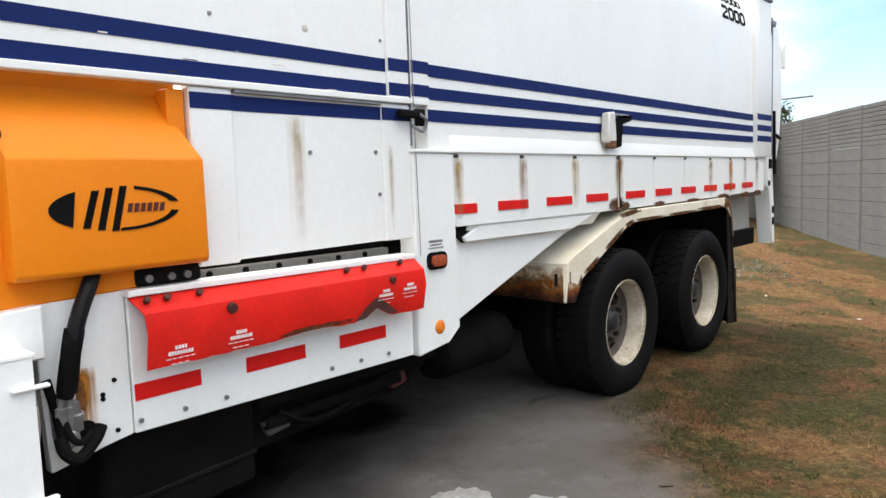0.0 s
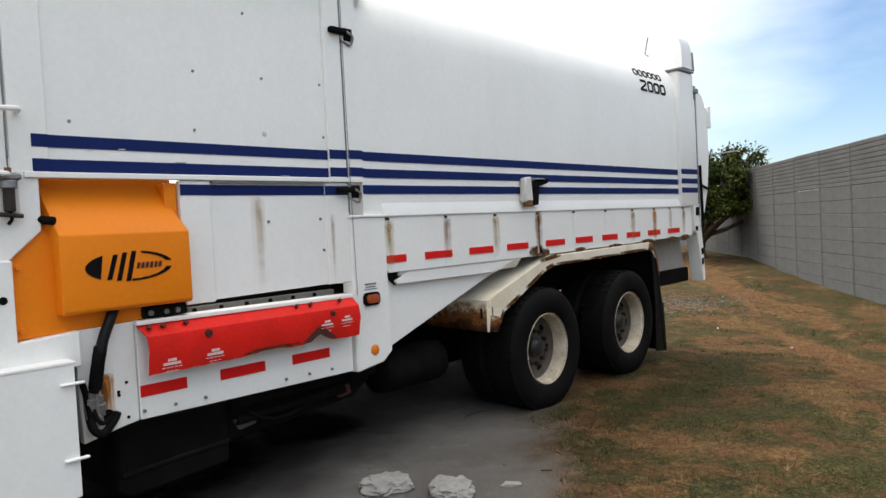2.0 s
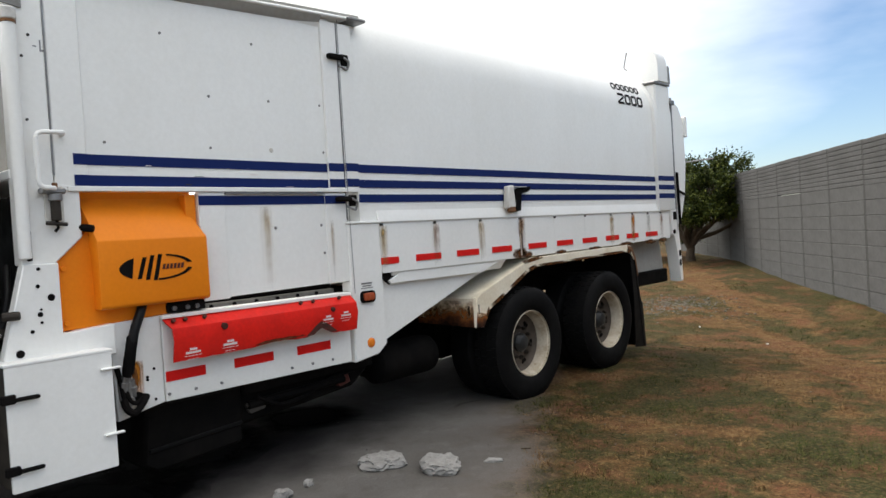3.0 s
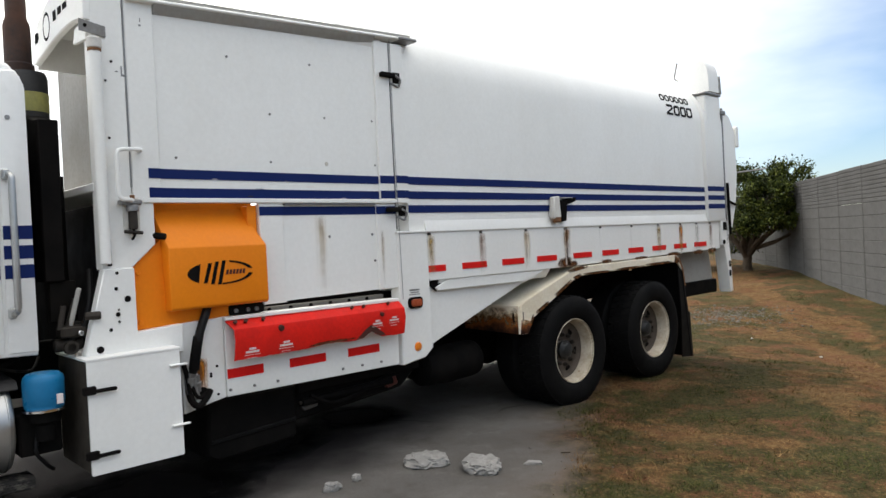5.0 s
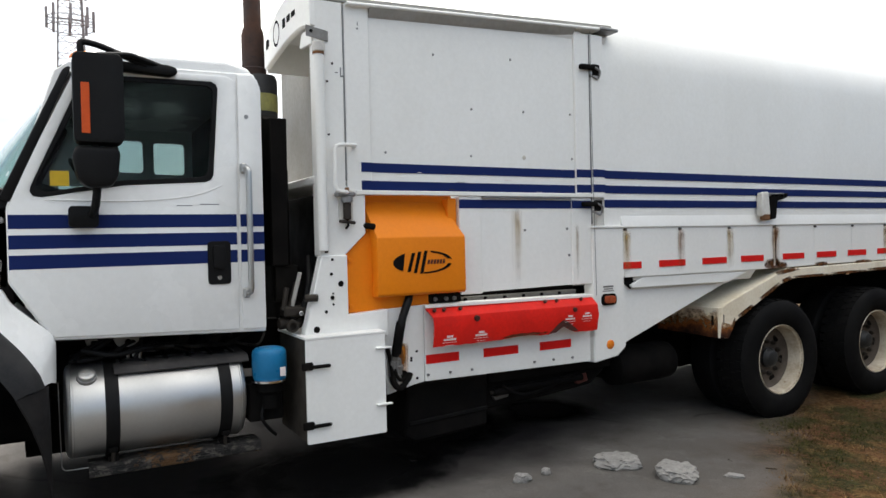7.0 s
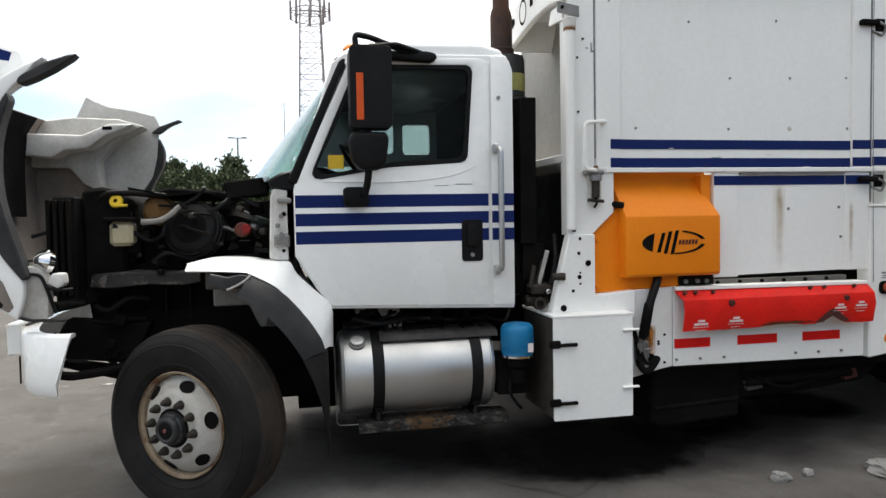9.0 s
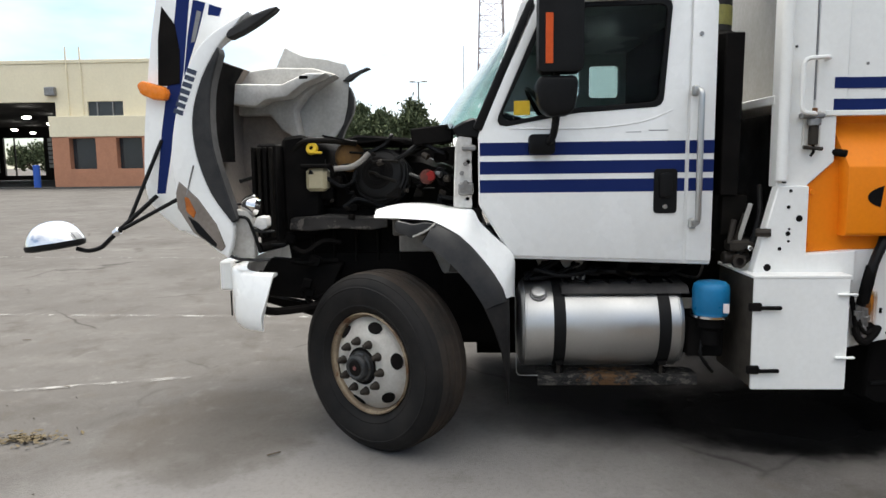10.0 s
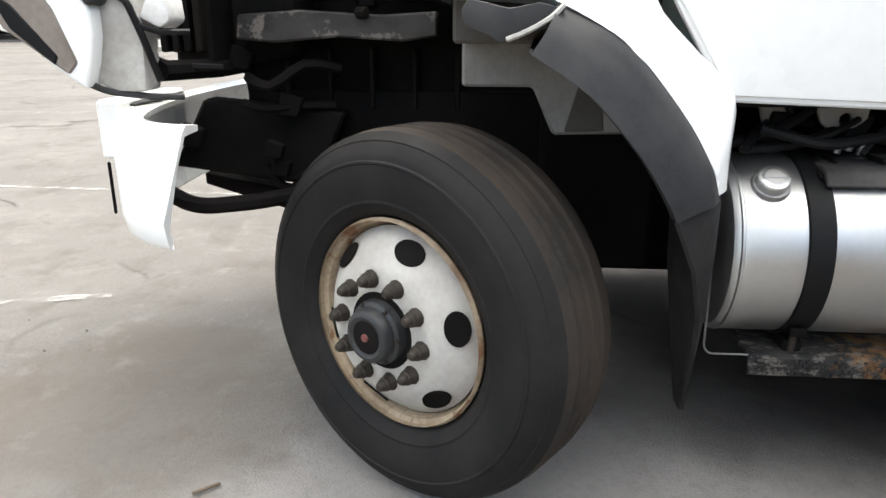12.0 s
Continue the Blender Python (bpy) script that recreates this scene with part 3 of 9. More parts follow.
    asp = mixed(nt, ramp_node(nt, noise_node(nt, 3.1, 6, 0.6), [(0.30, (0.35,) * 3), (0.44, (0, 0, 0))]), asp, (0.095, 0.083, 0.070))
    # a brownish damp patch in front of the wheel
    dx = math_node(nt, "POWER", math_node(nt, "MULTIPLY", math_node(nt, "ADD", X, 0.30), 1.25), 2.0)
    dy = math_node(nt, "POWER", math_node(nt, "MULTIPLY", math_node(nt, "ADD", Y, 0.95), 1.35), 2.0)
    wet = math_node(nt, "ADD", math_node(nt, "ADD", dx, dy), math_node(nt, "MULTIPLY", math_node(nt, "SUBTRACT", noise_node(nt, 2.0, 6, 0.6), 0.5), 2.4))
    asp = mixed(nt, ramp_node(nt, wet, [(0.2, (0.55,) * 3), (0.75, (0.30,) * 3), (0.98, (0, 0, 0))]), asp, (0.082, 0.070, 0.056))
    asp = mixed(nt, ramp_node(nt, noise_node(nt, 34, 6, 0.75), [(0.34, (0.24,) * 3), (0.52, (0, 0, 0))]), asp, (0.080, 0.074, 0.067))
    asp = mixed(nt, ramp_node(nt, noise_node(nt, 5, 6, 0.7), [(0.56, (0, 0, 0)), (0.74, (0.28,) * 3)]), asp, (0.235, 0.228, 0.216))
    # under the loader body: old oil and dirt, plus the shade there put into the colour
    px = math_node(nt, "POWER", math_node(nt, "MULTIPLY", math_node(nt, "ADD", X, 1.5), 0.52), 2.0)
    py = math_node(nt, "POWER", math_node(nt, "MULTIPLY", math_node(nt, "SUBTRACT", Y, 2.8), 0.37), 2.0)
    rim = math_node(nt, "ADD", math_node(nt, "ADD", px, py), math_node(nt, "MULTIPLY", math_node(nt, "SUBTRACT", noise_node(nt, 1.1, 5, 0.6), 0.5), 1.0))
    oil_shade = ramp_node(nt, rim, [(0.45, (0.95,) * 3), (1.05, (0, 0, 0))])
    asp = mixed(nt, oil_shade, asp, (0.027, 0.025, 0.025))
    asp = mixed(nt, 0.5, asp, math_tint(nt, asp))
    # grass and bare soil
    gb = turf_patches(nt)
    gm = noise_node(nt, 7.0, 6, 0.7)
    gf = noise_node(nt, 70, 4, 0.7)
    straw = ramp_node(nt, gm, [(0.32, (0.056, 0.028, 0.012)), (0.50, (0.112, 0.062, 0.026)), (0.68, (0.190, 0.118, 0.052))])
    green = ramp_node(nt, gm, [(0.32, (0.016, 0.018, 0.008)), (0.52, (0.034, 0.037, 0.015)), (0.70, (0.066, 0.060, 0.025))])
    gr = mixed(nt, ramp_node(nt, gb, [(0.46, (0, 0, 0)), (0.56, (1, 1, 1))]), straw, green)
    soil = ramp_node(nt, noise_node(nt, 1.9, 6, 0.68), [(0.48, (0, 0, 0)), (0.62, (0.95,) * 3)])
    gr = mixed(nt, soil, gr, (0.118, 0.050, 0.027))
    gr = mixed(nt, ramp_node(nt, noise_node(nt, 0.55, 5, 0.6, (1.6, 0.7, 1)), [(0.56, (0, 0, 0)), (0.68, (0.75,) * 3)]), gr, (0.150, 0.098, 0.044))
    gr = mixed(nt, ramp_node(nt, noise_node(nt, 3.6, 5, 0.65), [(0.58, (0, 0, 0)), (0.68, (0.7,) * 3)]), gr, (0.026, 0.024, 0.011))
    gr = mixed(nt, ramp_node(nt, noise_node(nt, 26, 6, 0.75), [(0.40, (0.65,) * 3), (0.52, (0, 0, 0))]), gr, (0.022, 0.015, 0.007))
    gr = mixed(nt, ramp_node(nt, noise_node(nt, 33, 6, 0.75), [(0.52, (0, 0, 0)), (0.64, (0.6,) * 3)]), gr, (0.19, 0.125, 0.055))
    gr = mixed(nt, ramp_node(nt, gf, [(0.35, (0.5,) * 3), (0.60, (0, 0, 0))]), gr, (0.030, 0.019, 0.008))
    # the ragged edge: grass lies beyond a line that runs past the rear wheels
    edge = math_node(nt, "ADD", math_node(nt, "MULTIPLY", X, 0.74), math_node(nt, "MULTIPLY", Y, 0.50))
    near = math_node(nt, "ADD", edge, math_node(nt, "MULTIPLY", math_node(nt, "SUBTRACT", noise_node(nt, 1.6, 5, 0.6), 0.5), 1.1))
    fac = ramp_node(nt, math_node(nt, "MULTIPLY", math_node(nt, "SUBTRACT", near, 3.02), 2.6, True), [(0.0, (0, 0, 0)), (1.0, (1, 1, 1))])
    verge = ramp_node(nt, math_node(nt, "MULTIPLY", math_node(nt, "SUBTRACT", near, 2.72), 0.9, True), [(0.0, (0, 0, 0)), (0.7, (1, 1, 1))])
    c = mixed(nt, verge, asp, (0.078, 0.062, 0.050))
    c = mixed(nt, fac, c, gr)
    nt.links.new(c, b.inputs["Base Color"])
    b.inputs["Roughness"].default_value = 0.95
    b.inputs["Specular IOR Level"].default_value = 0.06
    h = mixed(nt, fac, ramp_node(nt, fine, [(0.2, (0, 0, 0)), (0.8, (0.25,) * 3)]), ramp_node(nt, gf, [(0.2, (0, 0, 0)), (0.8, (1, 1, 1))]))
    bump(nt, b, h, 0.6, 0.02)
    return m


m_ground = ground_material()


# ---- building blocks ----
def finish(bm, angle=35):
    bmesh.ops.recalc_face_normals(bm, faces=bm.faces)
    me = bpy.data.meshes.new("mesh")
    bm.to_mesh(me)
    bm.free()
    me.polygons.foreach_set("use_smooth", [True] * len(me.polygons))
    me.set_sharp_from_angle(angle=radians(angle))
    return me


def part(name, bm, material, parent=None, label="", angle=35):
    ob = new(name, finish(bm, angle))
    ob.data.name = name
    ob.data.materials.append(material)
    if parent is not None:
        ob.parent = parent
    if label:
        tagged(ob, label)
    return ob


def empty(name, label, category, group="", kind="", at=(0, 0, 0)):
    ob = new(name)
    ob.location = at
    return tagged(ob, label, category, group, kind)


def soften(bm, size, segments=2, limit=30):
    if size <= 0:
        return bm
    edges = [e for e in bm.edges if len(e.link_faces) == 2 and e.calc_face_angle(0) > radians(limit)]
    bmesh.ops.bevel(bm, geom=edges, offset=size, segments=segments, affect="EDGES", profile=0.5, clamp_overlap=True)
    return bm


def box(x0, x1, y0, y1, z0, z1, bevel=0.004, bm=None, m=None):
    own = bm is None
    b = bmesh.new()
    bmesh.ops.create_cube(b, size=1.0)
    for v in b.verts:
        v.co = Vector(((x0 + x1) / 2 + v.co.x * (x1 - x0), (y0 + y1) / 2 + v.co.y * (y1 - y0), (z0 + z1) / 2 + v.co.z * (z1 - z0)))
    soften(b, bevel, 1)
    if m is not None:
        b.transform(m)
    if own:
        return b
    return join(bm, b)


def join(bm, b):
    me = bpy.data.meshes.new("tmp")
    b.to_mesh(me)
    b.free()
    bm.from_mesh(me)
    bpy.data.meshes.remove(me)
    return bm


def plate(outline, a0, a1, holes=(), bevel=0.004, axis="x", bm=None, segments=1):
    """A flat plate with holes: its outline (and holes) in the plane across the axis, from a0 to a1 along it.
    axis x: outline in (y, z); axis y: outline in (x, z); axis z: outline in (x, y)."""
    b = bmesh.new()

    def at(p):
        return {"x": (a0, p[0], p[1]), "y": (p[0], a0, p[1]), "z": (p[0], p[1], a0)}[axis]

    edges = []
    for loop in (outline, *holes):
        vs = [b.verts.new(at(p)) for p in loop]
        edges += [b.edges.new((vs[i], vs[(i + 1) % len(vs)])) for i in range(len(vs))]
    bmesh.ops.triangle_fill(b, use_beauty=True, use_dissolve=False, edges=edges)
    step = {"x": (a1 - a0, 0, 0), "y": (0, a1 - a0, 0), "z": (0, 0, a1 - a0)}[axis]
    r = bmesh.ops.extrude_face_region(b, geom=b.faces[:])
    bmesh.ops.translate(b, verts=[v for v in r["geom"] if isinstance(v, bmesh.types.BMVert)], vec=step)
    bmesh.ops.recalc_face_normals(b, faces=b.faces)
    soften(b, bevel, segments)
    return b if bm is None else join(bm, b)


def sheet(profile, a0, a1, thick=0.02, axis="x", bm=None, steps=1, bulge=0.0):
    """A bent sheet: an open profile in (y, z), thickened inwards, swept along x."""
    n = len(profile)
    normals = []
    for i in range(n):
        p, q = Vector(profile[max(i - 1, 0)]), Vector(profile[min(i + 1, n - 1)])
        d = (q - p).normalized()
        normals.append(Vector((-d.y, d.x)))
    loop = [Vector(p) for p in profile] + [Vector(profile[i]) + normals[i] * thick for i in reversed(range(n))]
    b = bmesh.new()
    rings = []
    for k in range(steps + 1):
        s = k / steps
        off = bulge * math.sin(math.pi * s)
        rings.append([b.verts.new((a0 + (a1 - a0) * s, p.x - off, p.y)) for p in loop])
    for r0, r1 in zip(rings, rings[1:]):
        for i in range(len(loop)):
            j = (i + 1) % len(loop)
            b.faces.new((r0[i], r0[j], r1[j], r1[i]))
    for r in (rings[0], rings[-1]):
        for i in range(n - 1):
            b.faces.new((r[i], r[i + 1], r[2 * n - 2 - i], r[2 * n - 1 - i]))
    return b if bm is None else join(bm, b)


def lathe(profile, m, segments=40, bm=None, closed=False):
    """A turned form: profile of (radius, height) along the local z axis, placed by m."""
    b = bmesh.new()
    rings = []
    for r, h in profile:
        if r < 1e-5:
            rings.append([b.verts.new((0, 0, h))])
        else:
            rings.append([b.verts.new((r * math.cos(2 * math.pi * i / segments), r * math.sin(2 * math.pi * i / segments), h)) for i in range(segments)])
    pairs = list(zip(rings, rings[1:])) + ([(rings[-1], rings[0])] if closed else [])
    for a, c in pairs:
        for i in range(segments):
            j = (i + 1) % segments
            if len(a) == 1 and len(c) == 1:
                continue
            if len(a) == 1:
                b.faces.new((a[0], c[i], c[j]))
            elif len(c) == 1:
                b.faces.new((a[i], a[j], c[0]))
            else:
                b.faces.new((a[i], a[j], c[j], c[i]))
    b.transform(m)
    return b if bm is None else join(bm, b)


def along(p, q):
    """The pose whose z axis runs from p to q."""
    d = Vector(q) - Vector(p)
    return Matrix.Translation(p) @ d.to_track_quat("Z", "Y").to_matrix().to_4x4()


def rod(p, q, r, segments=12, bm=None):
    d = (Vector(q) - Vector(p)).length
    c = min(r * 0.2, d * 0.1)
    return lathe([(0, 0), (r - c, 0), (r, c), (r, d - c), (r - c, d), (0, d)], along(p, q), segments, bm)


def rounded(points, radius, steps=5):
    """A path with its inner corners rounded."""
    pts = [Vector(p) for p in points]
    out = [pts[0]]
    for a, b, c in zip(pts, pts[1:], pts[2:]):
        u, v = (a - b), (c - b)
        k = min(radius, u.length * 0.45, v.length * 0.45)
        s, e = b + u.normalized() * k, b + v.normalized() * k
        out += [(s * (1 - t) ** 2 + b * 2 * t * (1 - t) + e * t * t) for t in [i / steps for i in range(steps + 1)]]
    return out + [pts[-1]]


def tube(points, r, segments=8, bm=None, bend=0.0):
    pts = rounded(points, bend) if bend else [Vector(p) for p in points]
    b = bmesh.new()
    rings = []
    up = Vector((0.31, 0.17, 0.93)).normalized()
    for i, p in enumerate(pts):
        d = (pts[min(i + 1, len(pts) - 1)] - pts[max(i - 1, 0)]).normalized()
        s = d.cross(up)
        s = s.normalized() if s.length > 1e-4 else Vector((1, 0, 0))
        t = s.cross(d)
        rr = r[i] if isinstance(r, (list, tuple)) else r
        rings.append([b.verts.new(p + (s * math.cos(2 * math.pi * k / segments) + t * math.sin(2 * math.pi * k / segments)) * rr) for k in range(segments)])
    for a, c in zip(rings, rings[1:]):
        for k in range(segments):
            j = (k + 1) % segments
            b.faces.new((a[k], a[j], c[j], c[k]))
    for ring in (rings[0], rings[-1]):
        b.faces.new(ring)
    return b if bm is None else join(bm, b)


def curve(points, steps=4):
    """A smooth closed-form path through points (Catmull-Rom)."""
    p = [Vector(q) for q in points]
    out = []
    for i in range(len(p) - 1):
        a, b, c, d = p[max(i - 1, 0)], p[i], p[i + 1], p[min(i + 2, len(p) - 1)]
        for k in range(steps):
            t = k / steps
            out.append(0.5 * ((2 * b) + (c - a) * t + (2 * a - 5 * b + 4 * c - d) * t * t + (3 * b - a - 3 * c + d) * t ** 3))
    return out + [p[-1]]


def smooth2(points, steps=4):
    return [tuple(v) for v in curve(points, steps)]


def round_rect(y0, y1, z0, z1, r, n=4):
    out = []
    for cy, cz, a in ((y1 - r, z1 - r, 0), (y0 + r, z1 - r, 90), (y0 + r, z0 + r, 180), (y1 - r, z0 + r, 270)):
        for k in range(n + 1):
            t = radians(a + 90 * k / n)
            out.append((cy + r * math.cos(t), cz + r * math.sin(t)))
    return out


def circle2(cy, cz, r, n=14):
    return [(cy + r * math.cos(2 * math.pi * k / n), cz + r * math.sin(2 * math.pi * k / n)) for k in range(n)]


# turns a form built round the z axis so that this axis points along +x
TO_X = pose(0, 0, 0, 0, 90, 0)


# ---- ground ----
def ground_height(x, y):
    z = 0.0
    if y > 1.0:
        t = min(y, 12.0) - 1.0
        z -= 0.0026 * t * t
    k = min(max((y - 8.0) / 5.0, 0), 1)
    k = k * k * (3 - 2 * k)
    z -= k * 0.10 * min(max(x + 0.3, -1.0), 2.0)
    far = min(max((y - 13.0) / 9.0, 0), 1)
    left = min(max((1.5 - x) / 5.0, 0), 1)
    z += far * (0.02 + 0.36 * left)
    bank = max(0.0, 1.0 - abs(0.830 * (x - 9.6) + 0.558 * (y - 2.3)) / 2.6) * min(max((x + 1.5) / 2.5, 0), 1)
    z += 0.20 * bank * bank * (3 - 2 * bank)
    # the verge lifts a little under the last axle
    rise = min(max((y - 6.5) / 1.1, 0), 1) * min(max((10.5 - y) / 2.0, 0), 1)
    z += 0.065 * rise * rise * (3 - 2 * rise) * math.exp(-((x + 0.2) / 1.6) ** 2)
    west = min(max((-x - 12.0) / 30.0, 0), 1)
    z += 0.16 * west
    return z


def build_ground():
    def ticks(lo, hi, a, b, fine, coarse):
        v, out = a, []
        while v <= b + 1e-6:
            out.append(v)
            v += fine
        step, v = coarse, b
        while v < hi:
            v += step
            out.append(min(v, hi))
            step *= 1.35
        step, v = coarse, a
        while v > lo:
            v -= step
            out.insert(0, max(v, lo))
            step *= 1.35
        return out

    xs, ys = ticks(-900, 900, -7, 5, 0.25, 0.6), ticks(-900, 900, -5, 24, 0.25, 0.6)
    bm = bmesh.new()
    grid = []
    for x in xs:
        col = []
        for y in ys:
            z = ground_height(x, y)
            grass = 0.74 * x + 0.5 * y > 3.2 and abs(x) < 15 and y < 30
            z += noise.noise(Vector((x * 0.9, y * 0.9, 0))) * (0.03 if grass else 0.006)
            col.append(bm.verts.new((x, y, z)))
        grid.append(col)
    for i in range(len(xs) - 1):
        for j in range(len(ys) - 1):
            bm.faces.new((grid[i][j], grid[i + 1][j], grid[i + 1][j + 1], grid[i][j + 1]))
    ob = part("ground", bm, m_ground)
    tagged(ob, "worn grey asphalt yard giving way to dry patchy grass", "ground", kind="structure")


build_ground()


# ---- precast concrete boundary wall ----
def build_wall():
    a, b = Vector((9.6, 2.3)), Vector((-14.0, 37.4))
    run = (b - a).normalized()
    side = Vector((-run.y, run.x))
    pitch, top, lift, cap = 1.515, 2.66, 0.262, 0.786
    wall = empty("boundary_wall", "grey precast concrete panel fence wall with ribbed top panels", "wall", kind="structure")
    panel_me = finish(box(-0.03, 0.03, 0.03, pitch - 0.03, 0.0, lift, 0.010))
    panel_me.materials.append(m_wall)
    ribbed = bmesh.new()
    box(-0.022, 0.022, 0.03, pitch - 0.03, 0.0, cap, 0, bm=ribbed)
    for k in range(9):
        box(-0.032, 0.032, 0.03, pitch - 0.03, k * cap / 9 + 0.004, (k + 1) * cap / 9 - 0.006, 0.008, bm=ribbed)
    rib_me = finish(ribbed)
    rib_me.materials.append(m_wall)
    post_me = finish(box(-0.028, 0.028, -0.034, 0.034, -0.3, 3.6, 0.006))
    post_me.materials.append(m_post)
    turn = math.degrees(math.atan2(-run.x, run.y))
    rng = random.Random(2)
    for i in range(24):
        p = a + run * (0.07 + i * pitch)
        post = new("post", post_me)
        post.parent = wall
        post.matrix_basis = pose(p.x, p.y, top - 3.62, 0, 0, turn)
        if i == 23:
            break
        crown = new("ribbed_panel", rib_me)
        crown.parent = wall
        crown.matrix_basis = pose(p.x, p.y, top - cap + rng.uniform(-0.008, 0.008), 0, 0, turn)
        for row in range(11):
            pane = new("panel", panel_me)
            pane.parent = wall
            pane.matrix_basis = pose(p.x, p.y, top - cap - lift * (row + 1), 0, rng.uniform(-0.5, 0.5), turn)


build_wall()

# ---- the truck ----
truck = empty("garbage_truck", "white side-loading garbage truck with blue stripes, its hood tipped open", "truck")

# cab
CX, CR = -0.02, -2.06
DOOR_WIN = [(0.79, 1.786), (1.17, 1.852), (1.57, 1.876), (1.60, 1.888), (1.614, 1.915), (1.648, 2.385), (1.640, 2.412), (1.615, 2.425), (1.02, 2.412), (0.985, 2.388), (0.748, 1.842), (0.742, 1.815), (0.755, 1.792)]
cab_side = [(0.64, 1.735), (0.64, 1.37), (0.82, 1.075), (1.885, 1.035), (1.885, 2.42), (1.85, 2.49), (0.93, 2.475), (0.86, 2.42)]
cab = part("cab", plate(cab_side, CX - 0.05, CX - 0.012, [[(y * 1.0, z) for y, z in DOOR_WIN]], 0.006), m_cab, truck, "white steel cab with three blue stripes")
part("far_side", plate(cab_side, CR, CR + 0.04, [round_rect(1.30, 1.475, 2.11, 2.36, 0.03), round_rect(1.555, 1.785, 2.10, 2.35, 0.03), [(0.80, 1.83), (1.15, 1.87), (1.15, 2.0), (0.88, 2.0)]], 0.004), m_cab, cab)
roof = [(0.90, 2.44), (0.93, 2.50), (1.05, 2.545), (1.70, 2.56), (1.83, 2.53), (1.885, 2.44)]
part("roof", plate(roof, CR + 0.02, CX - 0.03, bevel=0.05, segments=4), m_cab, cab)
part("back_wall", plate([(CR + 0.03, 1.04), (CX - 0.04, 1.04), (CX - 0.04, 2.46), (CR + 0.03, 2.46)], 1.845, 1.88, [], 0.004, axis="y"), m_frame, cab, "dark trimmed back wall")
part("cab_floor", box(CR + 0.03, CX - 0.05, 0.66, 1.87, 1.06, 1.10), m_frame, cab)
part("firewall", box(CR + 0.05, CX - 0.06, 0.60, 0.66, 1.06, 1.74), m_frame, cab)
part("dashboard", plate([(0.64, 1.70), (0.64, 1.84), (0.80, 1.86), (0.98, 1.80), (1.0, 1.55), (0.8, 1.5)], CR + 0.05, CX - 0.07, bevel=0.02), m_black, cab)
for xs in (-0.62,):
    part("seat", plate([(1.25, 1.25), (1.75, 1.25), (1.80, 1.9), (1.72, 2.1), (1.64, 2.08), (1.60, 1.45), (1.25, 1.42)], xs, xs + 0.42, bevel=0.03), m_frame, cab)
part("steering_wheel", lathe([(0.20 + 0.014 * math.cos(a), 0.014 * math.sin(a)) for a in [2 * math.pi * k / 8 for k in range(8)]], pose(-0.5, 1.05, 1.86, -55, 0, 0), 24, closed=True), m_black, cab)
# windshield, raked, with black surround
ws = [(0.625, 1.79), (0.73, 2.02), (0.84, 2.25), (0.93, 2.435)]
pane_bm = sheet(ws, CR + 0.05, CX - 0.05, 0.006, steps=24)
for v in pane_bm.verts:
    s, t = (v.co.x - CR - 0.05) / (CX - CR - 0.10), (v.co.z - 1.79) / 0.645
    v.co.y -= 0.27 * (1 - 0.70 * t) * max(0.0, math.sin(math.pi * min(max(s, 0), 1))) ** 0.75
part("windshield", pane_bm, m_wind, cab, "pale green windshield glass")
for x in (CX - 0.085, CR + 0.0):
    part("pillar", plate([(0.61, 1.78), (0.66, 1.76), (0.955, 2.40), (0.93, 2.45), (0.90, 2.43)], x, x + 0.085, bevel=0.012, segments=2), m_black, cab, "black windshield surround")
part("header", box(CR + 0.08, CX - 0.10, 0.88, 0.95, 2.43, 2.475, 0.015), m_black, cab)
part("cowl", plate([(0.52, 1.74), (0.50, 1.785), (0.56, 1.82), (0.62, 1.84), (0.68, 1.80), (0.66, 1.72)], CR + 0.06, CX - 0.05, bevel=0.012), m_black, cab, "black cowl panel below the windshield")
cowl_side = [(0.535, 1.748), (0.515, 1.70), (0.507, 1.50), (0.502, 1.355), (0.64, 1.34), (0.66, 1.78), (0.62, 1.79)]
cs = part("cowl_side", plate(cowl_side, -0.13, -0.08, [circle2(0.585, 1.60, 0.012), circle2(0.58, 1.40, 0.01)], 0.008), m_palest, truck, "white cowl side with hinge fittings")
part("hinge", box(-0.09, -0.05, 0.53, 0.615, 1.42, 1.49, 0.01), m_steel, cs)
part("hinge", box(-0.09, -0.05, 0.55, 0.63, 1.66, 1.69, 0.008), m_steel, cs)
for k in range(4):
    part("bolt", rod((-0.075, 0.55 + 0.02 * (k % 2), 1.44 + 0.05 * k), (-0.045, 0.55 + 0.02 * (k % 2), 1.44 + 0.05 * k), 0.013, 8), m_steel, cs)

# driver's door
door_out = [(0.645, 1.73), (0.645, 1.375), (0.825, 1.09), (1.735, 1.06), (1.745, 2.44), (1.70, 2.465), (0.96, 2.45), (0.93, 2.43)]
door = part("door", plate(door_out, CX - 0.011, CX, [[(y, z) for y, z in DOOR_WIN]], 0.007, segments=2), m_cab, truck, "white cab door with three blue stripes")
part("quarter_panel", plate([(1.752, 1.06), (1.885, 1.055), (1.885, 2.40), (1.865, 2.46), (1.82, 2.485), (1.755, 2.475)], CX - 0.011, CX, bevel=0.006, segments=2), m_cab, cab)
seal_in = [(y + (0.026 if y < 1.0 else 0.0 if y < 1.3 else -0.026), z + (0.026 if z < 2.1 else -0.026)) for y, z in DOOR_WIN]
part("seal", plate([(y, z) for y, z in DOOR_WIN], CX - 0.016, CX + 0.004, [seal_in], 0.003), m_black, door, "black rubber window seal")
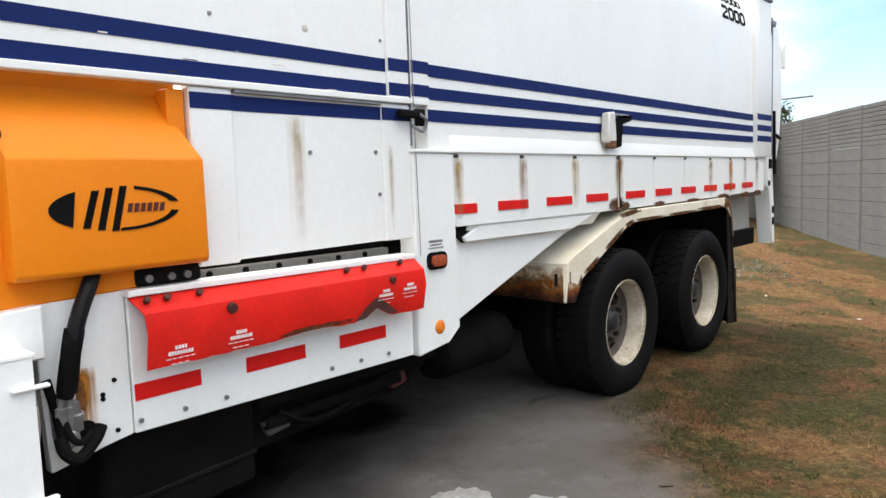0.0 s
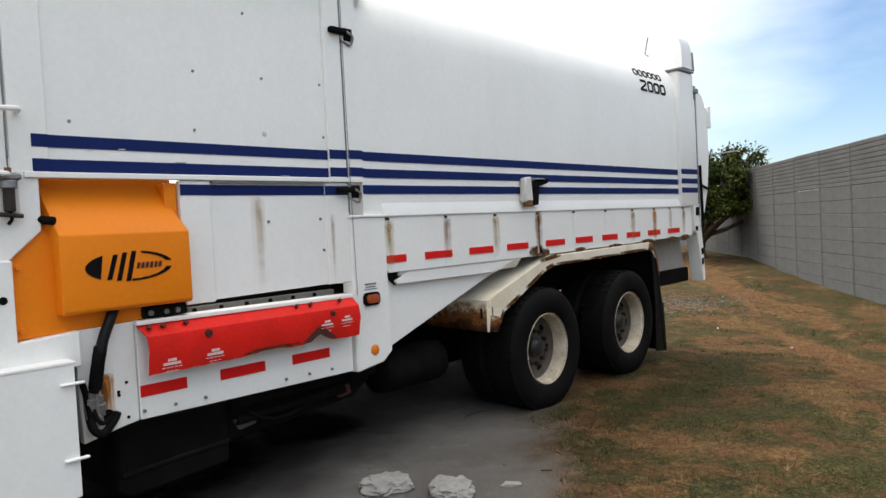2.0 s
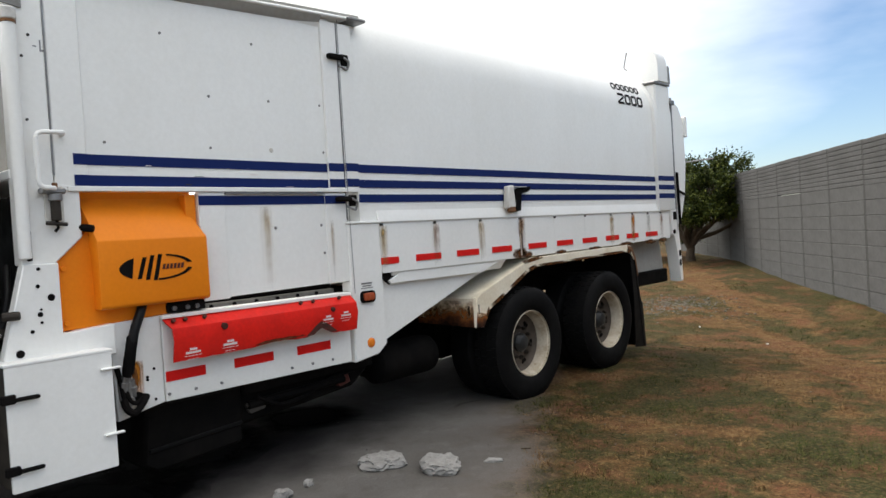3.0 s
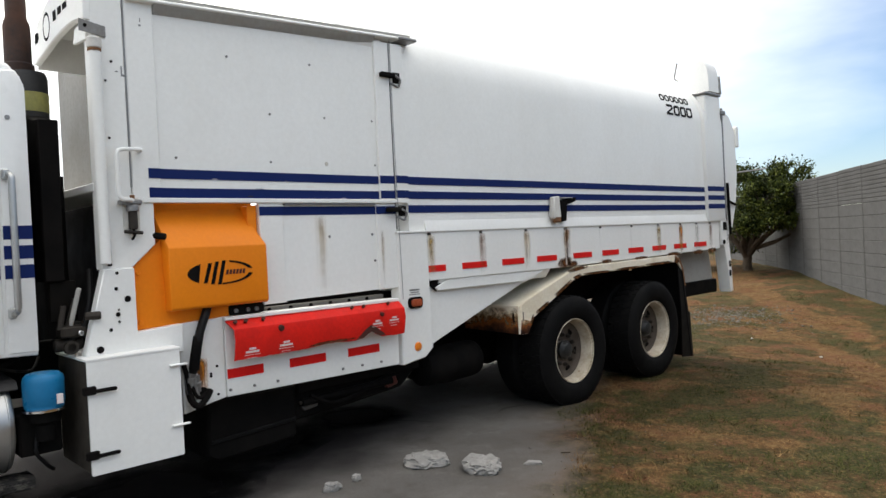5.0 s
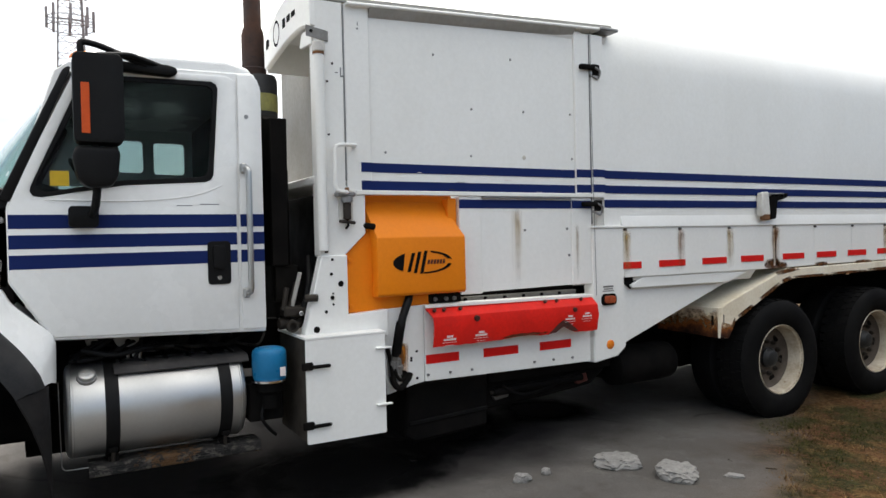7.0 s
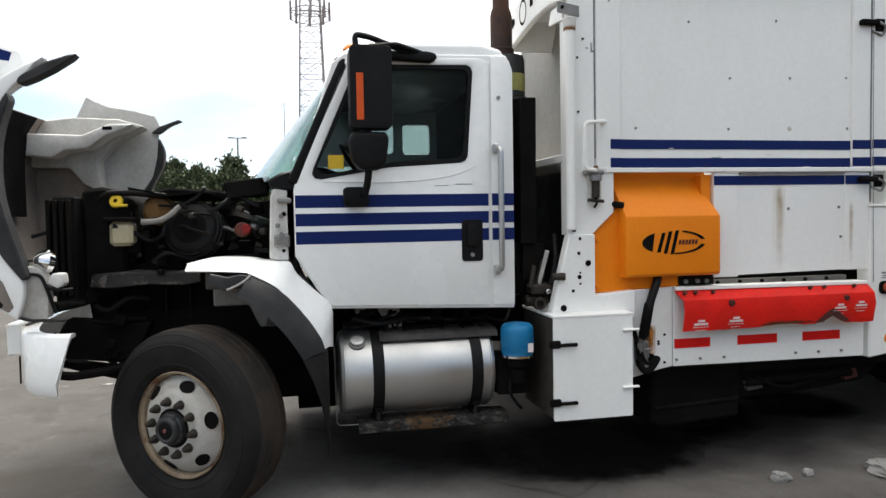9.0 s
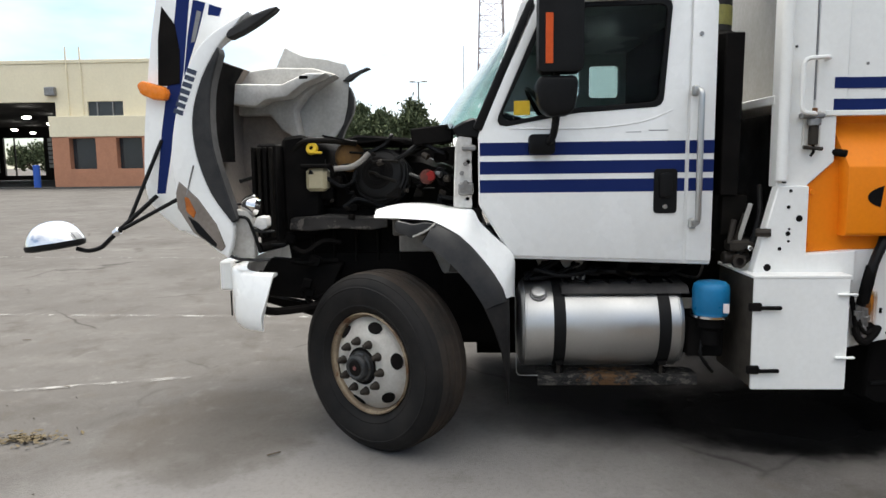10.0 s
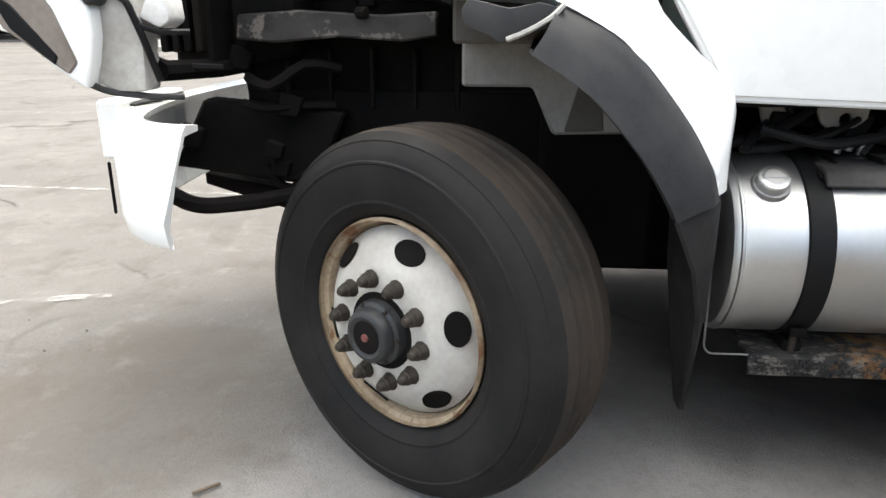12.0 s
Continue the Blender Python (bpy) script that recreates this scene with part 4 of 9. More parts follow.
pane = part("window_glass", plate([(y, z) for y, z in DOOR_WIN], CX - 0.030, CX - 0.026, bevel=0), m_glass, door, "dark tinted door glass")
for z0, z1 in ((1.631, 1.700), (1.532, 1.600), (1.433, 1.502)):
    part("stripe", box(CX - 0.001, CX + 0.0015, 0.647, 1.733, z0, z1, 0), m_blue, door, "dark blue stripe")
    part("stripe", box(CX - 0.001, CX + 0.0015, 1.754, 1.884, z0, z1, 0), m_blue, cab, "dark blue stripe")
part("far_glass", plate([(0.75, 1.80), (1.80, 1.90), (1.80, 2.38), (0.95, 2.38)], CR + 0.015, CR + 0.02, bevel=0), m_wind, cab, "pale green far door glass")
part("crease", tube(smooth2([(CX + 0.000, 0.80, 1.775), (CX - 0.001, 1.2, 1.77), (CX - 0.001, 1.5, 1.80), (CX - 0.002, 1.66, 1.86)], 3), 0.005, 6), m_cab, door)
part("handle_pocket", plate(round_rect(1.572, 1.695, 1.315, 1.552, 0.02), CX - 0.002, CX + 0.006, bevel=0.003), m_black, door, "black recessed door handle")
part("lever", plate(round_rect(1.60, 1.665, 1.40, 1.53, 0.02), CX + 0.004, CX + 0.024, bevel=0.008, segments=2), m_black, door)
part("lock", rod((CX + 0.004, 1.632, 1.352), (CX + 0.012, 1.632, 1.352), 0.013, 10), m_chrome, door)
grab = part("grab_bar", tube([(CX, 1.772, 1.955), (0.045, 1.79, 1.955), (0.045, 1.79, 1.265), (CX, 1.772, 1.262)], 0.0165, 10, bend=0.04), m_alu, truck, "aluminium grab bar")
for z in (1.955, 1.262):
    part("foot", box(CX, 0.02, 1.755, 1.79, z - 0.028, z + 0.028, 0.008), m_alu, grab)
part("sticker", box(CX - 0.025, CX - 0.022, 0.83, 0.915, 1.845, 1.92, 0), m_yellow, door, "yellow sticker with black edge in the door glass")
part("scuff", box(CX, CX + 0.001, 1.42, 1.50, 1.745, 1.749, 0), m_steel, door)
part("scuff", box(CX, CX + 0.001, 1.54, 1.64, 1.752, 1.757, 0), m_steel, door)
part("plug", rod((CX - 0.002, 1.80, 2.245), (CX + 0.005, 1.80, 2.245), 0.012, 10), m_steel, cab)
for x in (-0.16, -0.7, -1.35, -1.9):
    part("roof_light", lathe([(0, 0.035), (0.03, 0.03), (0.055, 0.012), (0.06, 0)], pose(x, 0.99, 2.525, 8, 0, 0), 12), m_amber, cab, "amber roof marker light")

# door mirror on its bracket
mirror = part("door_mirror", plate(round_rect(0.935, 1.155, 2.035, 2.46, 0.03), 0.10, 0.235, bevel=0.03, segments=3), m_black, truck, "black two-part door mirror with orange reflector")
part("convex_mirror", plate([(0.94, 2.02), (1.125, 2.02), (1.135, 1.98), (1.12, 1.86), (1.09, 1.825), (0.99, 1.82), (0.945, 1.86), (0.925, 1.97)], 0.09, 0.225, bevel=0.03, segments=3), m_black, mirror)
part("reflector", box(0.233, 0.240, 0.968, 1.005, 2.075, 2.315, 0.002), m_redorange, mirror, "orange reflector strip")
part("neck", tube([(0.16, 1.03, 2.05), (0.16, 1.03, 1.80), (0.12, 1.02, 1.72), (0.0, 1.0, 1.68)], 0.020, 8, bend=0.04), m_black, mirror)
part("foot", plate(round_rect(0.905, 1.04, 1.635, 1.74, 0.02), CX, 0.06, bevel=0.02, segments=2), m_black, mirror)
part("arm", tube([(0.16, 0.98, 2.44), (0.16, 0.97, 2.53), (0.13, 1.05, 2.525), (0.03, 1.28, 2.47)], 0.016, 8, bend=0.03), m_black, mirror)
part("arm", tube([(0.16, 1.05, 2.47), (0.10, 1.20, 2.50), (0.02, 1.35, 2.475)], 0.013, 8, bend=0.03), m_black, mirror)
part("arm_base", plate([(1.15, 2.435), (1.40, 2.425), (1.44, 2.445), (1.43, 2.475), (1.38, 2.485), (1.15, 2.482)], -0.03, 0.04, bevel=0.015, segments=2), m_black, mirror)

# rear half of the front fender, which stays on the cab
def loft(rows, thick):
    """A curved skin through rows of points, thickened."""
    b = bmesh.new()
    grid = [[b.verts.new(p) for p in r] for r in rows]
    for r0, r1 in zip(grid, grid[1:]):
        for i in range(len(r0) - 1):
            b.faces.new((r0[i], r0[i + 1], r1[i + 1], r1[i]))
    bmesh.ops.recalc_face_normals(b, faces=b.faces)
    bmesh.ops.solidify(b, geom=b.faces[:], thickness=thick)
    return b


cab_edge = curve([(0.0, 0.086, 1.350), (0.0, 0.20, 1.371), (0.0, 0.39, 1.366), (0.0, 0.463, 1.349), (0.0, 0.56, 1.346), (0.0, 0.612, 1.340), (0.0, 0.648, 1.275), (0.0, 0.74, 1.184), (0.0, 0.826, 1.098), (0.0, 0.833, 0.97), (0.0, 0.832, 0.868)], 3)
lip_edge = curve([(0.10, 0.086, 1.316), (0.11, 0.20, 1.312), (0.12, 0.36, 1.302), (0.13, 0.408, 1.292), (0.132, 0.524, 1.230), (0.132, 0.57, 1.190), (0.132, 0.612, 1.150), (0.130, 0.70, 1.042), (0.125, 0.758, 0.949), (0.12, 0.772, 0.915), (0.11, 0.783, 0.880)], 3)
fender = part("fender", loft([[p + Vector((-0.45, 0, -0.01)) for p in cab_edge], cab_edge, [p * 0.45 + q * 0.55 + Vector((0.012, 0.006, 0.010)) for p, q in zip(cab_edge, lip_edge)], lip_edge, [q + Vector((-0.06, 0, -0.012)) for q in lip_edge]], 0.010), m_cab, truck, "white fender half behind the front wheel", angle=28)
flare_top = curve([(0.126, 0.400, 1.290), (0.134, 0.524, 1.226), (0.134, 0.612, 1.147), (0.132, 0.70, 1.040), (0.128, 0.758, 0.945), (0.118, 0.785, 0.872)], 4)
flare_rim = curve([(0.215, 0.345, 1.190), (0.235, 0.467, 1.109), (0.238, 0.565, 1.003), (0.236, 0.615, 0.935), (0.234, 0.648, 0.882), (0.228, 0.668, 0.845)], 4)
part("flare", loft([[p + Vector((-0.10, 0, -0.01)) for p in flare_top], flare_top, [p * 0.7 + q * 0.3 + Vector((0.022, 0.008, 0.006)) for p, q in zip(flare_top, flare_rim)], [p * 0.3 + q * 0.7 + Vector((0.014, 0.010, 0.010)) for p, q in zip(flare_top, flare_rim)], flare_rim, [q + Vector((-0.05, -0.004, 0.004)) for q in flare_rim], [q + Vector((-0.32, 0.02, 0.03)) for q in flare_rim]], 0.008), m_flare, fender, "dark grey wheel-arch flare")
part("liner", plate([(0.17, 1.32), (0.17, 1.205), (0.37, 1.205), (0.44, 1.15), (0.54, 1.07), (0.66, 0.98), (0.70, 0.99), (0.52, 1.25), (0.36, 1.30)], -0.30, -0.02, bevel=0.008), m_archgrey, fender, "grimy grey inner fender panel")
part("liner_edge", plate([(0.18, 1.215), (0.18, 1.085), (0.375, 1.085), (0.435, 0.955), (0.64, 0.96), (0.67, 1.00), (0.52, 1.12), (0.42, 1.215)], -0.38, -0.28, bevel=0.008), m_archpale, fender, "pale lower edge of the inner fender")
part("liner_fold", plate([(0.50, 1.095), (0.465, 0.965), (0.575, 0.968), (0.56, 1.09)], -0.285, -0.274, bevel=0.004), m_archgrey, fender)
part("mud_flap", loft([curve(r, 3) for r in ([(-0.30, 0.785, 0.90), (0.0, 0.795, 0.875), (0.118, 0.787, 0.870), (0.226, 0.670, 0.848)], [(-0.30, 0.79, 0.74), (0.0, 0.80, 0.74), (0.10, 0.795, 0.74), (0.215, 0.722, 0.730)], [(-0.29, 0.795, 0.60), (-0.02, 0.803, 0.60), (0.07, 0.80, 0.60), (0.155, 0.760, 0.60)], [(-0.22, 0.80, 0.45), (-0.05, 0.805, 0.45), (0.02, 0.803, 0.45), (0.065, 0.788, 0.45)], [(-0.10, 0.803, 0.25), (-0.07, 0.805, 0.245), (-0.04, 0.805, 0.245), (-0.02, 0.802, 0.26)])], 0.010), m_flap, fender, "dark rubber mud flap")

part("flare_end", plate(smooth2([(0.215, 1.300), (0.20, 1.275), (0.212, 1.245), (0.26, 1.225), (0.285, 1.212), (0.33, 1.225), (0.39, 1.245)], 3) + [(0.415, 1.280), (0.36, 1.292), (0.30, 1.28)], -0.28, 0.160, bevel=0.014, segments=2), m_flare, fender, "crumpled end of the flare")
part("scuff", tube(smooth2([(0.155, 0.412, 1.288), (0.165, 0.385, 1.262), (0.166, 0.34, 1.236), (0.160, 0.295, 1.218)], 3), 0.006, 6), m_pale, fender, "pale scuffed fold on the flare")

# wheels
def front_wheel(m):
    """Steer wheel: local z axis points outwards, rim face at z = 0."""
    R, half = 0.525, 0.145
    wheel = part("front_wheel", lathe([(0.290, 0.012), (0.297, 0.0), (0.294, -0.010), (0.280, -0.016), (0.272, -0.045), (0.262, -0.10), (0.258, -0.20), (0.27, -0.255), (0.30, -0.27)], m, 48), m_rimrust, truck, "rust-stained steel rim of the steer wheel")
    tyre_profile = [(0.298, -0.010), (0.315, 0.012), (0.335, 0.0205), (0.338, 0.0245), (0.343, 0.0245), (0.346, 0.0235), (0.38, 0.0335), (0.42, 0.0375), (0.440, 0.035), (0.443, 0.038), (0.448, 0.037), (0.451, 0.0325), (0.462, 0.0295), (0.468, 0.026), (0.490, 0.012), (0.495, 0.0065), (0.499, 0.006), (0.508, -0.008), (0.518, -0.022)]
    for g in (-0.070, -0.118, -0.166):
        tyre_profile += [(0.524, g + 0.012), (0.516, g + 0.006), (0.516, g - 0.006), (0.525, g - 0.012)]
    tyre_profile += [(0.518, -0.228), (0.505, -0.25), (0.47, -0.272), (0.42, -0.285), (0.33, -0.275), (0.30, -0.262)]
    part("tyre", lathe(tyre_profile[:19], m, 64), m_sidewall, wheel, "black tyre sidewall")
    part("tread", lathe(tyre_profile[18:], m, 64), m_steertread, wheel, "worn brownish tread with rib grooves")
    # dished disc with hand holes
    b = bmesh.new()
    n, rings = 80, []
    prof = [(0.268, -0.035), (0.255, -0.020), (0.238, 0.000), (0.215, 0.022), (0.190, 0.040), (0.172, 0.048), (0.14, 0.050), (0.088, 0.050)]
    for r, h in prof:
        rings.append([b.verts.new((r * math.cos(2 * math.pi * i / n), r * math.sin(2 * math.pi * i / n), h)) for i in range(n)])
    for k, (a, c) in enumerate(zip(rings, rings[1:])):
        for i in range(n):
            b.faces.new((a[i], a[(i + 1) % n], c[(i + 1) % n], c[i]))
    bmesh.ops.solidify(b, geom=b.faces[:], thickness=0.010)
    b.transform(m)
    part("disc", b, m_disc, wheel, "white painted disc wheel with hand holes")
    for k in range(6):
        a = radians(60 * k + 103)
        c = Vector((0.230 * math.cos(a), 0.230 * math.sin(a), 0.0105))
        tilt = Matrix.Rotation(a, 4, "Z") @ Matrix.Rotation(radians(42), 4, "Y")
        hm = m @ Matrix.Translation(c) @ tilt
        part("hand_hole", lathe([(0, 0.0015), (0.034, 0.0015), (0.0385, 0.003), (0.040, -0.002)], hm @ Matrix.Diagonal((0.86, 1.18, 1, 1)), 20), m_frame, wheel, "dark open hand hole")
    for k in range(10):
        a = radians(36 * k + 12)
        nm = m @ Matrix.Translation((0.143 * math.cos(a), 0.143 * math.sin(a), 0.050))
        part("wheel_nut", lathe([(0, 0.047), (0.009, 0.046), (0.014, 0.040), (0.0165, 0.028), (0.020, 0.025), (0.0215, 0.010), (0.025, 0.006), (0.026, 0)], nm, 10), m_nut, wheel)
    # black disc stands in for the shadow in the gap round the hub
    part("hub_bore", lathe([(0, 0.0515), (0.104, 0.0515), (0.110, 0.049)], m, 32), m_frame, wheel, "black gap round the hub")
    part("hub", lathe([(0, 0.106), (0.050, 0.106), (0.056, 0.110), (0.066, 0.108), (0.072, 0.102), (0.076, 0.078), (0.086, 0.072), (0.090, 0.050)], m, 28), m_hub, wheel, "greasy grey hub cap")
    part("hub_window", lathe([(0, 0.1085), (0.040, 0.1085), (0.046, 0.1065)], m, 24), m_frame, wheel)
    for k in range(6):
        a = radians(60 * k + 30)
        part("hub_bolt", lathe([(0, 0.008), (0.006, 0.007), (0.007, 0)], m @ Matrix.Translation((0.081 * math.cos(a), 0.081 * math.sin(a), 0.073)), 6), m_nut, wheel)
    part("hub_plug", lathe([(0, 0.114), (0.010, 0.113), (0.012, 0.107)], m, 12), m_plug, wheel, "reddish brown plug")
    part("brake_drum", lathe([(0, -0.06), (0.24, -0.06), (0.24, -0.30), (0, -0.30)], m, 24), m_frame, wheel)


def rear_wheel(m):
    """Outer drive wheel, deep dish: local z axis points outwards, rim edge at z = 0."""
    wheel = part("rear_wheel", lathe([(0.298, 0.006), (0.304, 0.0), (0.300, -0.010), (0.284, -0.018), (0.276, -0.05), (0.270, -0.12), (0.264, -0.19), (0.262, -0.21), (0.27, -0.22), (0.30, -0.02)], m, 48), m_rim, truck, "dished cream steel rim with rust")
    part("dish", lathe([(0.268, -0.125), (0.245, -0.142), (0.20, -0.150), (0.17, -0.148), (0.09, -0.142), (0.09, -0.165), (0.26, -0.175)], m, 40), m_dish, wheel, "grimy brown wheel dish with the shade inside in its colour")
    prof = [(0.298, -0.012), (0.315, 0.010), (0.36, 0.026), (0.42, 0.030), (0.465, 0.022), (0.500, 0.002), (0.514, -0.014), (0.514, -0.21), (0.500, -0.23), (0.42, -0.255), (0.31, -0.24)]
    part("tyre", lathe(prof, m, 56), m_rubber, wheel, "black tyre with lugged shoulder")
    b = bmesh.new()
    for k in range(40):
        a = radians(9 * k)
        for zz, w in ((-0.010, 0.062), (-0.088, 0.055), (-0.152, 0.055), (-0.218, 0.062)):
            off = radians(2.2) if zz in (-0.088, -0.218) else 0
            mm = m @ Matrix.Rotation(a + off, 4, "Z") @ Matrix.Translation((0.514, 0, zz + (-w / 2 if zz == -0.010 else 0)))
            box(-0.02, 0.007, -0.031, 0.031, -w / 2, w / 2, 0, bm=b, m=mm)
    part("tread", b, m_rubber, wheel, "dark blocky drive tread")
    for k in range(6):
        a = radians(60 * k + 20)
        hm = m @ Matrix.Translation((0.205 * math.cos(a), 0.205 * math.sin(a), -0.149))
        part("hand_hole", lathe([(0, 0.002), (0.036, 0.002), (0.038, -0.002)], hm, 16), m_frame, wheel)
    for k in range(10):
        a = radians(36 * k + 5)
        nm = m @ Matrix.Translation((0.143 * math.cos(a), 0.143 * math.sin(a), -0.146))
        part("wheel_nut", lathe([(0, 0.04), (0.012, 0.04), (0.016, 0.026), (0.021, 0.024), (0.022, 0)], nm, 6), m_nut, wheel)
    part("hub", lathe([(0, -0.075), (0.055, -0.075), (0.070, -0.085), (0.078, -0.105), (0.090, -0.115), (0.090, -0.150)], m, 20), m_hub, wheel, "black axle hub")
    inner = m @ Matrix.Translation((0, 0, -0.32))
    part("inner_tyre", lathe(prof, inner, 40), m_rubber, wheel, "inner dual tyre")


STEER = 34.5
WHEEL = Matrix.Translation((0.035, 0.028, 0.505)) @ pose(0, 0, 0, 0, 0, -STEER) @ TO_X @ Matrix.Diagonal((0.96, 0.96, 1.0, 1))
front_wheel(WHEEL)
for y, z in ((6.345, 0.424), (7.795, 0.452)):
    rear_wheel(Matrix.Translation((0.05, y, z)) @ TO_X)
for y in (6.345, 7.795):
    part("far_wheel", lathe([(0, 0.0), (0.50, 0.0), (0.508, -0.02), (0.508, -0.50), (0.49, -0.52), (0, -0.52)], Matrix.Translation((-1.72, y, 0.415)) @ TO_X, 32), m_rubber, truck, "black tyres of the far side")
part("far_front_wheel", lathe([(0, 0.0), (0.50, 0.0), (0.52, -0.02), (0.52, -0.26), (0.49, -0.28), (0, -0.28)], Matrix.Translation((-1.80, 0.0, 0.515)) @ pose(0, 0, 0, 0, 0, -STEER) @ TO_X, 32), m_rubber, truck, "black tyre of the far front wheel")

# chassis
for x in (-0.72, -1.50):
    part("frame_rail", plate([(-0.55, 0.78), (9.5, 0.78), (9.5, 1.04), (-0.55, 1.04)], x, x + 0.09, bevel=0.006), m_frame, truck, "black steel frame rail")
for y in (-0.1, 2.4, 4.2, 5.4, 8.9):
    part("cross_member", box(-1.45, -0.70, y, y + 0.1, 0.80, 1.0, 0.005), m_frame, truck)
part("front_axle", box(-1.75, -0.25, -0.07, 0.07, 0.40, 0.54, 0.02), m_frame, truck)
for y in (6.345, 7.795):
    part("drive_axle", rod((-1.9, y, 0.415), (-0.2, y, 0.415), 0.10, 14), m_frame, truck)
    part("differential", lathe([(0, 0.24), (0.12, 0.20), (0.2, 0.08), (0.22, 0), (0.2, -0.08), (0.12, -0.2), (0, -0.24)], Matrix.Translation((-1.1, y, 0.43)), 16), m_frame, truck)
part("drive_shaft", rod((-1.1, 1.2, 0.75), (-1.1, 6.2, 0.5), 0.06, 12), m_frame, truck)
part("leaf_spring", plate(smooth2([(-0.72, 0.72), (-0.3, 0.60), (0, 0.56), (0.3, 0.60), (0.75, 0.74)], 3) + smooth2([(0.75, 0.78), (0.3, 0.68), (0, 0.64), (-0.3, 0.68), (-0.72, 0.76)], 3), -0.72, -0.62, bevel=0.004), m_frame, truck)
part("gearbox", plate([(0.8, 0.62), (1.9, 0.62), (1.9, 0.95), (1.4, 1.02), (0.8, 1.0)], -1.3, -0.85, bevel=0.04), m_engine, truck)
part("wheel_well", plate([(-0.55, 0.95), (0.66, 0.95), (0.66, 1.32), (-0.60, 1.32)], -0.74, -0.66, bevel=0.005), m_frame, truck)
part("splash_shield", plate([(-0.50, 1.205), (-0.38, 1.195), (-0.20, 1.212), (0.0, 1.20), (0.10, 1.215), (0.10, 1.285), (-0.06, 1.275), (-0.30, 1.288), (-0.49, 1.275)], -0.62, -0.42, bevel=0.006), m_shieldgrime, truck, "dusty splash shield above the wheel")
# block added to keep the gap behind the front wheel dark
part("dark_box", box(-0.86, -0.58, 0.42, 0.80, 0.46, 1.0, 0.02), m_frame, truck, "black block added to darken the gap behind the front wheel")
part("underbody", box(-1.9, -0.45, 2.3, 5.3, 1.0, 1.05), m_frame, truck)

# fuel tank, steps, filter
TANK_R, TANK_AT = 0.246, Vector((-0.239, 0.86, 0.675))
tank = part("fuel_tank", lathe([(0, 0.0), (0.20, 0.004), (TANK_R - 0.012, 0.014), (TANK_R - 0.002, 0.03), (TANK_R, 0.05), (TANK_R, 0.86), (TANK_R - 0.002, 0.88), (TANK_R - 0.012, 0.896), (0.20, 0.906), (0, 0.91)], Matrix.Translation(TANK_AT) @ pose(0, 0, 0, -90, 0, 0), 56), m_alu, truck, "dusty brushed aluminium fuel tank")
for y in (0.888, 1.728):
    part("weld_ring", lathe([(TANK_R - 0.001, 0), (TANK_R + 0.0025, 0.003), (TANK_R + 0.0025, 0.008), (TANK_R - 0.001, 0.011)], Matrix.Translation((TANK_AT.x, y, TANK_AT.z)) @ pose(0, 0, 0, -90, 0, 0), 56), m_alu, tank)
for y in (1.048, 1.617):
    strap = part("strap", lathe([(TANK_R + 0.001, 0), (TANK_R + 0.008, 0.003), (TANK_R + 0.008, 0.063), (TANK_R + 0.001, 0.066)], Matrix.Translation((TANK_AT.x, y, TANK_AT.z)) @ pose(0, 0, 0, -90, 0, 0), 56), m_black, tank, "black tank strap")
    part("strap_bolt", rod((-0.07, y + 0.033, 0.50), (-0.085, y + 0.033, 0.41), 0.010, 8), m_nut, strap)
    part("strap_clamp", box(-0.10, -0.045, y + 0.012, y + 0.054, 0.470, 0.495, 0.004), m_frame, strap)
cap_at = Matrix.Translation((TANK_AT.x + TANK_R * math.sin(radians(39)), 0.968, TANK_AT.z + TANK_R * math.cos(radians(39)))) @ pose(0, 0, 0, 0, 39, 0)
cap = part("cap", lathe([(0, 0.036), (0.024, 0.036), (0.028, 0.033), (0.037, 0.032), (0.040, 0.028), (0.040, 0.008), (0.037, 0.004)], cap_at, 24), m_alu, tank, "dull aluminium filler cap")
part("neck", lathe([(0.036, 0.010), (0.046, 0.008), (0.050, -0.004), (0.036, -0.012)], cap_at, 24), m_steel, tank)
part("cap_lug", box(-0.007, 0.007, -0.030, 0.030, 0.033, 0.039, 0.003, m=cap_at), m_alu, cap)
# cleated step below the tank, its paint worn to rust and bare metal
step = part("step", plate([(-0.21, 0.415), (-0.075, 0.415), (-0.055, 0.408), (-0.045, 0.358), (-0.06, 0.352), (-0.07, 0.397), (-0.21, 0.404)], 0.965, 1.845, bevel=0.003, axis="y"), m_stepworn, truck, "worn black steel step under the tank")
cleats = bmesh.new()
rng = random.Random(21)
for row in range(4):
    for k in range(46):
        y = 0.985 + 0.0185 * k + (0.009 if row % 2 else 0)
        if rng.random() < 0.08:
            continue
        s = row / 3
        box(-0.006, 0.0045, y, y + 0.010, -0.0035, 0.0035, 0, bm=cleats, m=Matrix.Translation((-0.0535 + 0.008 * s, 0, 0.399 - 0.034 * s)))
part("cleat", cleats, m_stepworn, step)
for y in (1.06, 1.63):
    part("bracket", box(-0.40, -0.08, y, y + 0.05, 0.38, 0.445, 0.006), m_frame, step)
part("guard_wire", tube([(-0.06, 0.838, 0.86), (-0.055, 0.845, 0.43), (-0.055, 0.86, 0.412), (-0.06, 0.965, 0.410)], 0.0028, 6, bend=0.02), m_steel, step)
top_step = part("upper_step", plate([(-0.42, 0.925), (-0.11, 0.914), (-0.082, 0.904), (-0.058, 0.872), (-0.066, 0.866), (-0.096, 0.896), (-0.42, 0.910)], 1.095, 1.79, bevel=0.003, axis="y"), m_stepgrey, truck, "worn grey-black step on the tank")
